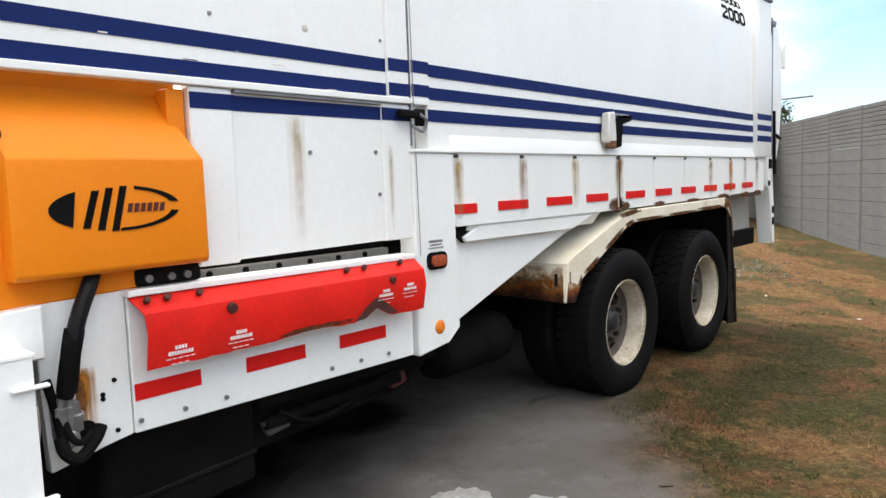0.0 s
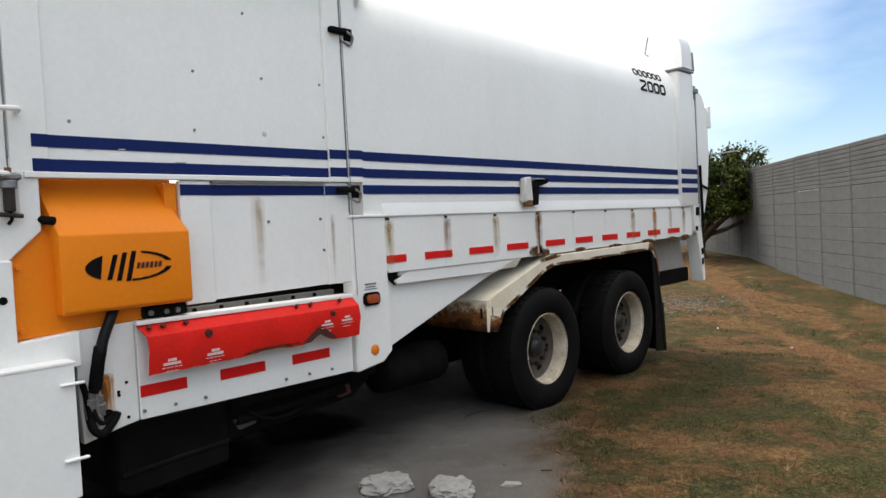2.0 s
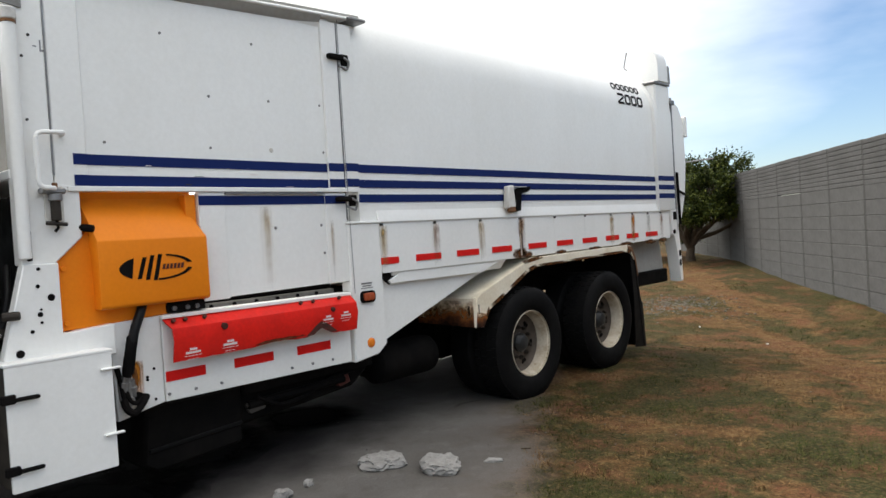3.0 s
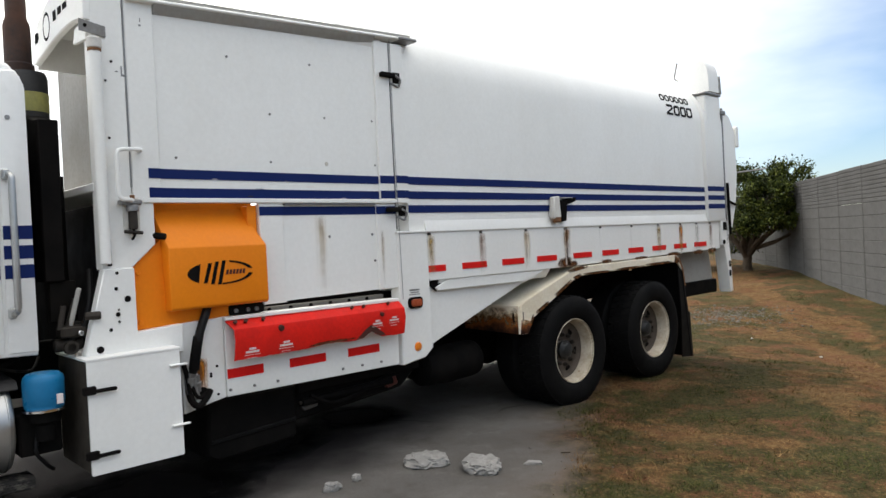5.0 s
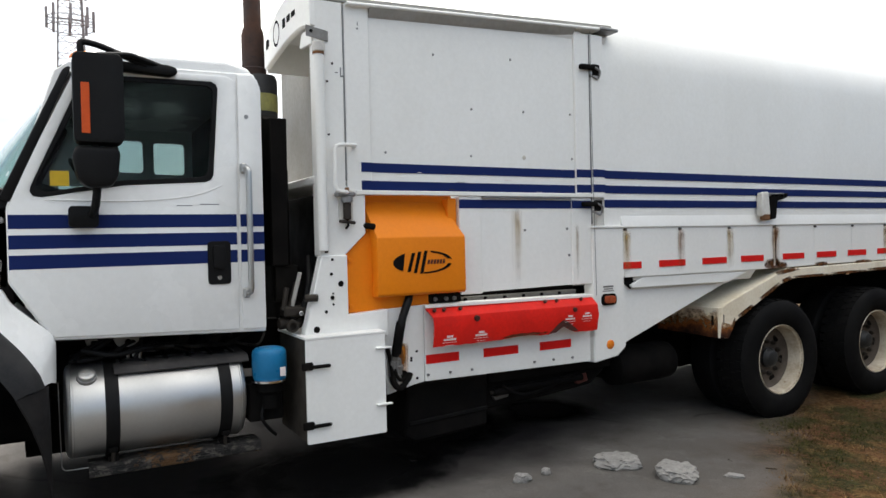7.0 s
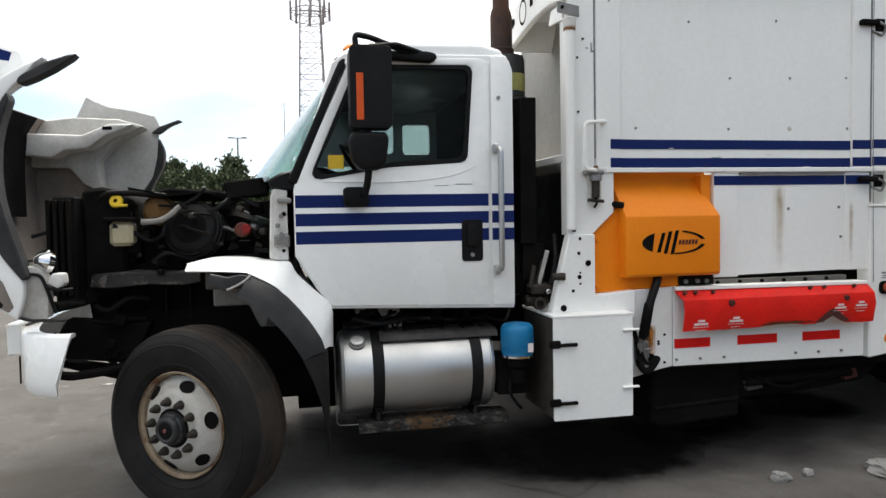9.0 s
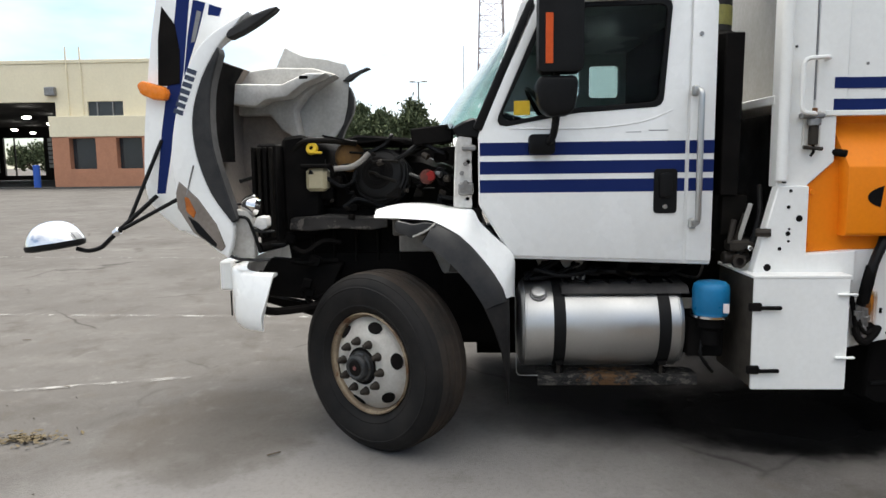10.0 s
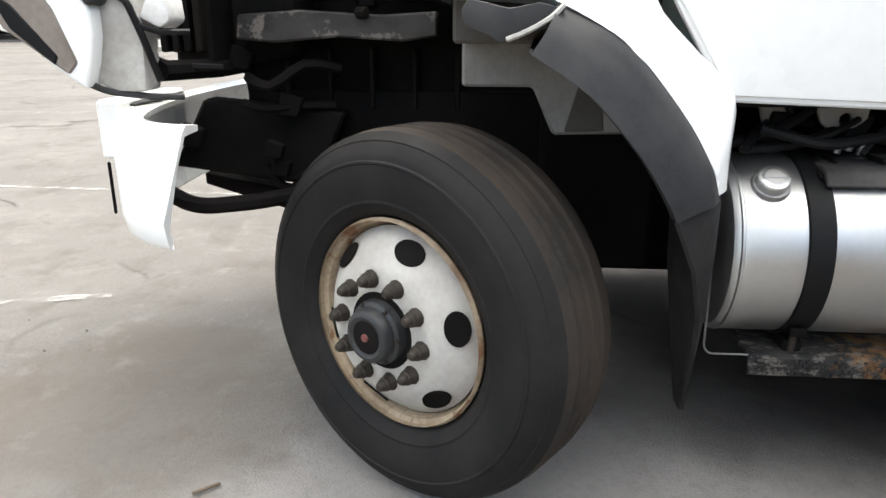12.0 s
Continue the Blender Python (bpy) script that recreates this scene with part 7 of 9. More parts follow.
part("scuff", plate([(3.80, 0.868), (3.84, 0.895), (3.88, 0.925), (3.93, 0.955), (3.98, 0.93), (4.04, 0.885), (4.06, 0.868), (4.0, 0.872), (3.96, 0.895), (3.93, 0.908), (3.90, 0.895), (3.86, 0.872)], 0.088, 0.0925, bevel=0), m_soot, shield, "worn-through brown scuff")
part("scuff", plate([(3.38, 0.864), (3.50, 0.872), (3.64, 0.874), (3.80, 0.868), (3.80, 0.884), (3.64, 0.892), (3.50, 0.888)], 0.0805, 0.0865, bevel=0), m_scorch, shield, "scorched brown lower edge")
for y0, z0, s in ((3.02, 0.895, 1.0), (3.255, 0.905, 1.0), (3.985, 0.955, 0.9), (4.135, 0.965, 0.9)):
    for k, (w, h, count) in enumerate(((0.046, 0.013, 4), (0.092, 0.013, 9), (0.110, 0.003, 5), (0.070, 0.003, 3))):
        zz = z0 + 0.022 - 0.019 * k
        xx = 0.098 - (0.975 - zz) * 0.19
        for q in range(count):
            yy = y0 + (-w / 2 + (q + 0.5) * w / count) * s
            part("notice_bar", box(xx - 0.002, xx + 0.0022, yy - 0.36 * w / count * s, yy + 0.36 * w / count * s, zz - h * s / 2, zz + h * s / 2, 0), m_letter, shield)

# sliding lower door with its stripe
slide = part("loading_door", plate([(3.17, 1.175), (4.29, 1.19), (4.29, 1.812), (3.17, 1.812)], -0.055, -0.015, bevel=0.004), m_white, truck, "white lower loading door with faint drip marks")
part("door_edge", box(-0.05, 0.0, 3.16, 3.33, 1.168, 1.812, 0.006), m_white, slide)
part("door_edge", box(-0.05, -0.004, 4.10, 4.285, 1.185, 1.812, 0.006), m_white, slide)
part("stripe", box(-0.016, -0.0125, 3.33, 4.10, 1.735, 1.792, 0), m_blue, slide, "dark blue stripe")
part("stripe", box(-0.001, 0.002, 3.16, 3.33, 1.735, 1.792, 0), m_blue, slide, "dark blue stripe")
part("stripe", box(-0.005, -0.0015, 4.10, 4.285, 1.735, 1.792, 0), m_blue, slide, "dark blue stripe")
part("track", box(-0.02, 0.006, 3.34, 4.09, 1.80, 1.813, 0.002), m_steel, slide)
part("drip_mark", box(-0.0155, -0.0135, 3.57, 3.675, 1.19, 1.73, 0), m_yellowrun, slide, "yellowish drip stain")
part("drip_mark", box(-0.0045, -0.0025, 4.125, 4.165, 1.20, 1.62, 0), m_yellowrun, slide)
for y, z in ((3.69, 1.585), (4.06, 1.59), (4.075, 1.40)):
    part("rivet", rod((-0.016, y, z), (-0.008, y, z), 0.009, 8), m_steel, slide)
# black box fills the slot to keep it dark
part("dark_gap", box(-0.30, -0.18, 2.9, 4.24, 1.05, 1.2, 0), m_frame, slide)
part("arm_hinge", box(-0.12, -0.01, 2.93, 3.17, 1.125, 1.185, 0.008), m_engine, slide)
for y in (2.97, 3.05, 3.11):
    part("arm_bolt", rod((-0.012, y, 1.15), (0.004, y, 1.15), 0.014, 8), m_steel, slide)

# pillar with marker light
pillar = part("pillar", plate([(4.275, 1.592), (4.57, 1.592), (4.585, 0.70), (4.50, 0.635), (4.275, 0.605)], -0.10, 0.012, bevel=0.008), m_white, truck, "white body pillar with marker light")
part("pillar_cap", plate([(4.265, 1.59), (4.60, 1.59), (4.60, 1.606), (4.265, 1.606)], -0.12, 0.022, bevel=0.003), m_white, pillar)
part("marker_housing", plate(round_rect(4.345, 4.485, 1.02, 1.105, 0.03), 0.008, 0.026, bevel=0.006), m_frame, pillar)
part("marker_lens", plate(round_rect(4.365, 4.465, 1.036, 1.09, 0.02), 0.022, 0.040, bevel=0.008, segments=2), m_darkred, pillar, "dull orange marker lens")
part("amber_reflector", lathe([(0, 0.010), (0.026, 0.009), (0.034, 0.004), (0.036, 0)], Matrix.Translation((0.012, 4.425, 0.728)) @ TO_X, 18), m_amber, pillar, "round amber reflector")
for k, (w, h, z) in enumerate(((0.10, 0.012, 1.158), (0.085, 0.008, 1.140), (0.11, 0.006, 1.125))):
    part("label_bar", box(0.011, 0.0135, 4.415 - w / 2, 4.415 + w / 2, z - h / 2, z + h / 2, 0), m_steel, pillar)
for z in (1.765, 2.755):
    lt = part("gate_latch", box(0.0, 0.045, 4.18, 4.31, z - 0.016, z + 0.018, 0.008), m_frame, truck, "black over-centre gate latch")
    part("latch_loop", tube([(0.02, 4.30, z + 0.015), (0.035, 4.36, z - 0.02), (0.02, 4.35, z - 0.08), (0.01, 4.28, z - 0.05)], 0.009, 6, bend=0.02), m_steel, lt)
    part("latch_base", box(-0.0, 0.02, 4.30, 4.37, z - 0.05, z + 0.03, 0.006), m_frame, lt)
part("hinge_seam", box(-0.02, 0.0035, 4.2795, 4.2865, 1.62, 3.0, 0), m_steel, pillar)
part("seam_cable", tube([(0.016, 4.283, 3.02), (0.016, 4.285, 2.3), (0.018, 4.29, 1.62), (0.026, 4.29, 1.1)], 0.0022, 6, bend=0.1), m_steel, pillar)

# long compaction body
def body_section():
    out = [(0.0, 1.60), (0.0, 2.70)]
    R, zc, xc = 0.62, 2.76, -0.62
    out += [(xc + R * math.cos(radians(a)), zc + R * math.sin(radians(a))) for a in range(6, 91, 6)]
    W = -2.30
    out += [(W - xc + R * math.cos(radians(a)) - 0.0, zc + R * math.sin(radians(a))) for a in range(90, 175, 12)]
    return out + [(W, 2.70), (W, 1.60)]


sec = [(x - 0.012, z) for x, z in body_section()]
body = part("body", plate(sec, 4.41, 9.20, bevel=0, axis="y"), m_white, truck, "white rounded compaction body with blue stripes")
part("front_flange", plate([(x - 0.008, z) for x, z in body_section()], 4.408, 4.44, bevel=0.004, axis="y"), m_white, body)
part("rear_frame", plate([(x + 0.03, z) for x, z in body_section()], 9.20, 9.66, bevel=0.02, axis="y", segments=2), m_white, body, "white rear door frame")
part("rear_post", box(-0.26, 0.029, 9.245, 9.645, 2.62, 3.155, 0.02), m_white, body)
for z0, z1 in ((1.957, 2.016), (1.848, 1.906), (1.742, 1.800)):
    part("stripe", box(-0.013, -0.0072, 4.412, 9.20, z0, z1, 0), m_blue, body, "dark blue stripe")
    part("stripe", box(0.029, 0.0325, 9.21, 9.65, z0 + 0.01, z1 + 0.01, 0), m_blue, body, "dark blue stripe")
part("corner_bracket", box(-0.10, 0.05, 4.36, 4.53, 3.034, 3.056, 0.005), m_steel, body)
# model lettering: outlined digits under a row of plain outlined blocks
def on_shoulder(b, z):
    """Lays a flat sign, drawn round z = 0 in (y, z), on the body's curved shoulder."""
    a = math.asin(min(max((z - 2.76) / 0.62, 0), 1))
    b.transform(Matrix.Translation((-0.632 + 0.621 * math.cos(a), 0, z)) @ Matrix.Rotation(-a, 4, "Y"))
    return b


def digit_two(y, w, h, t):
    s = 0.10 * h
    o = h / 2
    return plate([(y - s, -o), (y + w - s, -o), (y + w - s + 0.003, -o + t), (y + t * 1.3, -o + t), (y + w, 0.06 * h), (y + w + s, 0.22 * h), (y + w + s, o - t), (y + w + s - t * 0.6, o), (y + s, o), (y + s - 0.003, o - t), (y + w - t * 0.6, o - t), (y + w - t * 0.2, 0.24 * h), (y - s, -o + t)], -0.002, 0.003, bevel=0)


def digit_nought(y, w, h, t):
    s = 0.10 * h
    ring = lambda d: [(q + s * r / (h / 2), r) for q, r in round_rect(y + d, y + w - d, -h / 2 + d, h / 2 - d, max(0.034 - d, 0.008), 3)]
    return plate(ring(0), -0.002, 0.003, [ring(t)], 0)


part("numeral", on_shoulder(digit_two(8.40, 0.135, 0.128, 0.026), 2.90), m_frame, body)
for k in range(3):
    part("numeral", on_shoulder(digit_nought(8.565 + 0.150 * k, 0.130, 0.128, 0.026), 2.90), m_frame, body)
for k in range(6):
    part("lettering_block", on_shoulder(digit_nought(8.345 + 0.112 * k, 0.096, 0.092, 0.019), 3.045), m_frame, body)

# apron with ribs, reflectors and latch
apron = part("apron", plate([(4.57, 1.60), (9.52, 1.615), (9.52, 1.255), (6.25, 1.215), (4.60, 1.215), (4.57, 1.24)], -0.03, 0.0, bevel=0.003), m_white, truck, "white side apron with rust-streaked ribs and reflectors")
part("ledge", plate([(-0.013, 1.685), (0.012, 1.604), (0.012, 1.592), (-0.06, 1.592), (-0.06, 1.685)], 4.57, 9.52, bevel=0.003, axis="y"), m_white, apron, "sloped white ledge")
part("lower_flange", plate([(0.0, 1.222), (-0.07, 1.135), (-0.078, 1.14), (-0.012, 1.225)], 4.70, 6.1, bevel=0, axis="y"), m_white, apron)
for k, (y, run) in enumerate(((4.60, m_yellowrun), (5.18, m_rustrun), (5.76, m_yellowrun), (6.335, m_rustrun), (6.915, None), (7.49, None), (8.035, m_yellowrun), (8.53, m_orangerun), (8.92, m_greyrun), (9.27, m_rustrun))):
    split = y == 6.335
    part("rib", box(-0.002, 0.006 if split else 0.002, y - 0.011, y + 0.011, 1.235, 1.588, 0.001), m_worn if split else m_white, apron, "rust-streaked rib" if split else "")
    part("clip", box(0.0, 0.010, y - 0.016, y + 0.016, 1.566, 1.585, 0.003), m_nut, apron)
    if run is not None:
        part("drip", plate([(y - 0.040, 1.575), (y + 0.060, 1.575), (y + 0.060, 1.24), (y - 0.040, 1.24)], 0.0065, 0.0076, bevel=0), run, apron)
part("split_gap", box(-0.004, 0.0072, 6.350, 6.358, 1.235, 1.60, 0), m_frame, apron, "dark gap between two apron panels")
for y, w, h in ((6.30, 0.22, 0.10), (6.44, 0.16, 0.07), (7.0, 0.20, 0.05), (7.66, 0.30, 0.045), (8.35, 0.34, 0.06), (8.95, 0.30, 0.06), (9.30, 0.26, 0.07)):
    part("rust_edge", plate([(y - w / 2, 1.205), (y + w / 2, 1.205), (y + w / 2, 1.205 + h), (y - w / 2, 1.205 + h)], 0.0045, 0.0056, bevel=0), m_rustsoft, apron)
for y0, y1 in ((4.58, 4.76), (4.95, 5.235), (5.435, 5.72), (5.905, 6.19), (6.455, 6.75), (6.94, 7.23), (7.42, 7.71), (7.905, 8.19), (8.38, 8.66), (8.86, 9.16)):
    part("reflector", box(-0.001, 0.0062, y0, y1, 1.260 + 0.0045 * y0, 1.307 + 0.0052 * y0, 0), m_reflect, apron, "red reflector strip")
latch = part("side_latch", plate([(6.12, 1.87), (6.20, 1.88), (6.22, 1.70), (6.20, 1.63), (6.10, 1.68)], 0.0, 0.06, bevel=0.008), m_worn, truck, "rusty side latch with rubber flap")
part("rubber_flap", plate([(6.23, 1.86), (6.48, 1.87), (6.46, 1.83), (6.33, 1.80), (6.31, 1.65), (6.24, 1.64)], 0.0, 0.05, bevel=0.006), m_frame, latch)
part("latch_bar", box(0.03, 0.05, 6.15, 6.42, 1.84, 1.87, 0.004), m_steel, latch)
part("rust_foot", box(0.02, 0.065, 6.12, 6.21, 1.635, 1.69, 0.01), m_rust, latch)

# sloping side skirt and rear fender
part("side_skirt", plate([(4.57, 1.20), (6.15, 1.20), (5.72, 1.10), (4.585, 0.70)], -0.08, -0.05, bevel=0.003), m_white, truck, "white diagonal skirt plate")
part("skirt_flap", plate([(4.66, 1.155), (4.80, 1.21), (6.0, 1.20), (5.75, 1.125), (4.68, 1.13)], -0.05, -0.01, bevel=0.004), m_white, truck)
part("dark_notch", plate([(4.60, 1.21), (4.76, 1.215), (4.68, 1.125), (4.63, 1.16)], -0.045, -0.028, bevel=0), m_frame, truck)
part("split_rust", box(0.0076, 0.0086, 6.30, 6.42, 1.23, 1.60, 0), m_rustrun, apron)
rf = part("rear_fender", sheet([(5.637, 0.905), (5.65, 0.922), (5.70, 0.945), (6.35, 1.155), (6.47, 1.193), (8.36, 1.215), (8.44, 1.19)], -0.66, 0.015, 0.012), m_fender, truck, "rust-edged white rear fender over two wheels")
part("lip", plate([(5.60, 0.67), (5.635, 0.92), (5.70, 0.955), (6.35, 1.165), (6.47, 1.203), (8.36, 1.225), (8.45, 1.19), (8.52, 1.05), (8.50, 1.045), (8.41, 1.135), (8.33, 1.148), (6.55, 1.118), (6.40, 1.08), (6.05, 0.915), (5.80, 0.80), (5.71, 0.66)], 0.0, 0.022, bevel=0.003), m_fender, rf, "rusted fender lip")
part("front_panel", plate([(-0.66, 0.69), (0.0, 0.67), (0.01, 0.918), (-0.66, 0.918)], 5.605, 5.63, bevel=0.004, axis="y"), m_fender, rf, "stained fender front panel")
part("rust_patch", plate([(-0.66, 0.685), (0.0, 0.67), (0.0, 0.895), (-0.66, 0.895)], 5.6015, 5.6042, bevel=0, axis="y"), m_frontrust, rf, "brown rust creeping up the lower edge")
part("rust_patch", plate([(5.605, 0.67), (5.71, 0.662), (5.775, 0.765), (5.625, 0.80)], 0.0222, 0.0240, bevel=0), m_seamrust, rf)
for y0, z0, y1, z1, w in ((5.745, 0.715, 5.80, 0.80, 0.045), (5.80, 0.797, 6.05, 0.912, 0.035), (6.05, 0.912, 6.40, 1.076, 0.035), (6.40, 1.076, 6.55, 1.114, 0.035), (6.55, 1.114, 7.10, 1.122, 0.025), (7.10, 1.122, 7.70, 1.132, 0.025), (7.70, 1.132, 8.33, 1.143, 0.03), (6.30, 1.148, 6.66, 1.192, 0.035), (8.33, 1.145, 8.44, 1.12, 0.05)):
    part("rust_edge", plate([(y0, z0), (y1, z1), (y1 - 0.006, z1 + w), (y0 - 0.006, z0 + w)], 0.0225, 0.0245, bevel=0), m_rustsoft, rf)
part("rust_edge", plate([(8.34, 1.222), (8.45, 1.188), (8.525, 1.05), (8.56, 0.86), (8.545, 0.86), (8.50, 1.045), (8.42, 1.165), (8.34, 1.19)], 0.0225, 0.027, bevel=0), m_rust, rf)
part("slot", box(-0.06, -0.04, 5.600, 5.606, 0.77, 0.85, 0), m_frame, rf)
part("slot", box(0.021, 0.0235, 5.645, 5.655, 0.78, 0.86, 0), m_frame, rf)
part("fender_drop", plate([(8.44, 1.19), (8.52, 1.06), (8.66, 0.03), (8.64, 0.03), (8.50, 1.05), (8.43, 1.16)], -0.64, 0.018, bevel=0.003), m_black, rf, "black rear mud flap")
part("flap_edge", plate([(8.42, 1.17), (8.53, 1.06), (8.63, 0.55), (8.66, 0.55), (8.70, 0.02), (8.44, 0.05), (8.46, 0.60)], 0.0, 0.012, bevel=0.003), m_black, rf)
# plate added so the gap above the drive wheels stays black
part("wheel_dark_plate", box(-0.70, -0.67, 5.62, 8.50, 0.98, 1.20, 0.003), m_frame, truck, "black plate added to darken the gap above the drive wheels")
# unseen box added to stop light coming in from the far side
part("far_shade_box", box(-2.2, -1.7, 4.1, 5.75, 0.06, 1.0, 0.02), m_frame, truck, "unseen dark box added to block light from the far side")
part("air_tank", lathe([(0, 0), (0.10, 0.01), (0.15, 0.05), (0.16, 0.10), (0.16, 0.62), (0.15, 0.67), (0.10, 0.71), (0, 0.72)], Matrix.Translation((-0.38, 4.72, 0.47)) @ pose(0, 0, 0, -90, 0, 0), 24), m_frame, truck, "black air tank under the body")
tb = part("under_box", plate([(2.84, 0.60), (3.46, 0.60), (3.45, 0.235), (2.88, 0.20), (2.80, 0.25)], -0.75, -0.16, bevel=0.02), m_frame, truck, "black plastic box hung below the rail")
arm = part("arm_carriage", plate([(3.40, 0.60), (4.56, 0.62), (4.56, 0.50), (4.42, 0.40), (3.95, 0.36), (3.40, 0.33)], -0.95, -0.20, bevel=0.02), m_frame, truck, "black lifting-arm carriage under the rail")
part("slide_rail", box(-0.20, -0.13, 3.46, 4.55, 0.535, 0.60, 0.006), m_frame, arm)
part("ram", rod((-0.17, 3.50, 0.455), (-0.17, 4.30, 0.475), 0.028, 10), m_frame, arm)
part("ram_rod", rod((-0.17, 3.48, 0.455), (-0.17, 3.70, 0.460), 0.013, 8), m_nut, arm)
part("hose", tube(smooth2([(-0.15, 3.56, 0.50), (-0.13, 3.72, 0.42), (-0.16, 3.95, 0.43), (-0.15, 4.15, 0.50), (-0.17, 4.40, 0.52)], 4), 0.013, 8), m_frame, arm)
part("rusty_lug", plate([(4.18, 0.50), (4.34, 0.505), (4.36, 0.44), (4.26, 0.42)], -0.20, -0.165, bevel=0.006), m_soot, arm, "brown rusted lug")
part("pale_bracket", plate([(3.50, 0.425), (3.64, 0.45), (3.63, 0.41), (3.52, 0.395)], -0.20, -0.17, bevel=0.004), m_archgrey, arm, "scuffed grey bracket")
part("box_ridge", plate([(2.84, 0.345), (3.44, 0.375), (3.44, 0.355), (2.84, 0.325)], -0.16, -0.145, bevel=0.003), m_black, tb)

# tail
tail = part("tailgate", plate([(9.665, 3.05), (9.665, 1.60), (9.72, 1.55), (9.80, 1.40), (9.92, 1.50), (10.05, 1.80), (10.12, 2.2), (10.10, 2.75), (9.95, 2.95)], -2.2, 0.0, bevel=0.02), m_white, truck, "white bulged tailgate with hinges")
part("gate_edge", box(-0.02, 0.03, 9.668, 9.70, 1.30, 3.02, 0.004), m_steel, tail)
part("ram", rod((0.02, 9.80, 1.42), (0.02, 9.77, 2.08), 0.018, 8), m_frame, tail)
part("ram_link", rod((0.02, 9.77, 1.85), (0.02, 9.98, 1.80), 0.016, 8), m_frame, tail)
part("antenna_arm", rod((-0.05, 10.1, 2.22), (0.20, 10.55, 2.27), 0.012, 6), m_steel, tail)
part("tail_lamp", box(-0.04, 0.03, 10.08, 10.14, 2.55, 2.82, 0.01), m_white, tail)
part("hinge", box(-0.05, 0.05, 9.62, 9.74, 2.93, 2.99, 0.01), m_steel, tail)
part("hinge", box(-0.30, 0.045, 9.22, 9.64, 3.155, 3.185, 0.008), m_steel, tail)
tail_post = part("tail_post", plate([(9.52, 1.62), (9.70, 1.62), (9.72, 1.35), (9.76, 1.10), (9.79, 0.70), (9.715, 0.69), (9.665, 1.0), (9.60, 1.26), (9.54, 1.30)], -0.12, 0.03, bevel=0.006), m_white, truck, "white rear corner post with lamps")
part("lamp", box(0.028, 0.042, 9.57, 9.65, 1.48, 1.58, 0.004), m_frame, tail_post)
part("lamp", rod((0.02, 9.58, 1.33), (0.04, 9.58, 1.33), 0.03, 10), m_frame, tail_post)
for z in (1.05, 0.93):
    part("lamp", plate(round_rect(9.695, 9.735, z - 0.04, z + 0.04, 0.018), 0.028, 0.04, bevel=0.003), m_frame, tail_post)
# skirt's white is darkened for the shade under the body
under = part("rear_skirt", plate([(8.58, 1.26), (9.62, 1.25), (9.72, 0.80), (8.62, 0.80)], -0.25, -0.20, bevel=0.004), m_shadewhite, truck, "white rear skirt")
part("rear_beam", box(-2.1, -0.16, 8.60, 9.74, 0.69, 0.86, 0.01), m_frame, under)
part("rust_line", box(-0.199, -0.196, 8.60, 9.68, 0.80, 0.86, 0), m_rustblot, under)
fair = part("tail_fairing", plate(smooth2([(-0.36, 3.36), (-0.38, 3.44), (-0.33, 3.62), (-0.20, 3.66), (-0.05, 3.60), (0.02, 3.46), (0.03, 3.2)], 4) + [(-0.3, 3.2)], 9.35, 9.62, bevel=0.01, axis="y"), m_white, truck, "white rounded cover above the tail frame")
part("fin", plate([(9.63, 3.20), (9.66, 3.40), (9.68, 3.43), (9.70, 3.40), (9.72, 3.20)], -0.03, 0.02, bevel=0.006), m_rivet, fair, "grey upright fin")
part("fairing_rod", tube([(-0.40, 9.40, 3.64), (-0.45, 9.40, 3.44), (-0.25, 9.42, 3.34), (-0.20, 9.42, 3.20)], 0.010, 6, bend=0.03), m_steel, fair)

# exhaust and gap behind the cab
stack = part("exhaust_pipe", lathe([(0, 0), (0.082, 0), (0.082, 0.17), (0.071, 0.18), (0.071, 0.39), (0.064, 0.42), (0.055, 0.44), (0.055, 1.2), (0.048, 1.2), (0.048, 0.6), (0, 0.6)], Matrix.Translation((-0.58, 1.992, 2.48)), 24), m_stack, truck, "burnt rusty upright exhaust pipe")
part("muffler", lathe([(0, 0), (0.10, 0), (0.105, 0.02), (0.105, 0.98), (0.095, 1.01), (0, 1.01)], Matrix.Translation((-0.50, 2.012, 1.58)), 24), m_flare, stack, "grey muffler can")
part("muffler_label", lathe([(0.1055, 0), (0.107, 0.001), (0.107, 0.109), (0.1055, 0.11)], Matrix.Translation((-0.50, 2.012, 2.36)), 24), m_label, stack, "faded yellow label band")
part("intake_duct", plate([(-0.34, 1.40), (-0.12, 1.40), (-0.10, 2.265), (-0.20, 2.275), (-0.34, 2.32)], 1.955, 2.055, bevel=0.006, axis="y"), m_frame, truck, "black duct behind the cab")
vb = part("valve_block", box(-0.16, -0.05, 2.0, 2.13, 1.10, 1.16, 0.01), m_nut, truck, "grey hydraulic valve with fittings")
part("port", lathe([(0.022, 0.03), (0.036, 0.03), (0.038, 0.0), (0, 0.0)], Matrix.Translation((-0.05, 2.04, 1.05)) @ TO_X, 14), m_nut, vb)
part("body_tube", rod((-0.12, 1.98, 1.06), (-0.12, 2.12, 1.06), 0.035, 12), m_nut, vb)
part("rod", rod((-0.10, 2.03, 1.10), (-0.12, 2.10, 1.30), 0.018, 8), m_nut, vb)
part("bracket", box(-0.22, -0.16, 1.98, 2.12, 1.18, 1.40, 0.006), m_engine, vb)
part("spool", rod((-0.10, 2.06, 1.16), (-0.06, 2.10, 1.36), 0.013, 8), m_pale, vb)
part("spool", rod((-0.08, 2.00, 1.14), (-0.10, 2.03, 1.27), 0.016, 8), m_nut, vb)
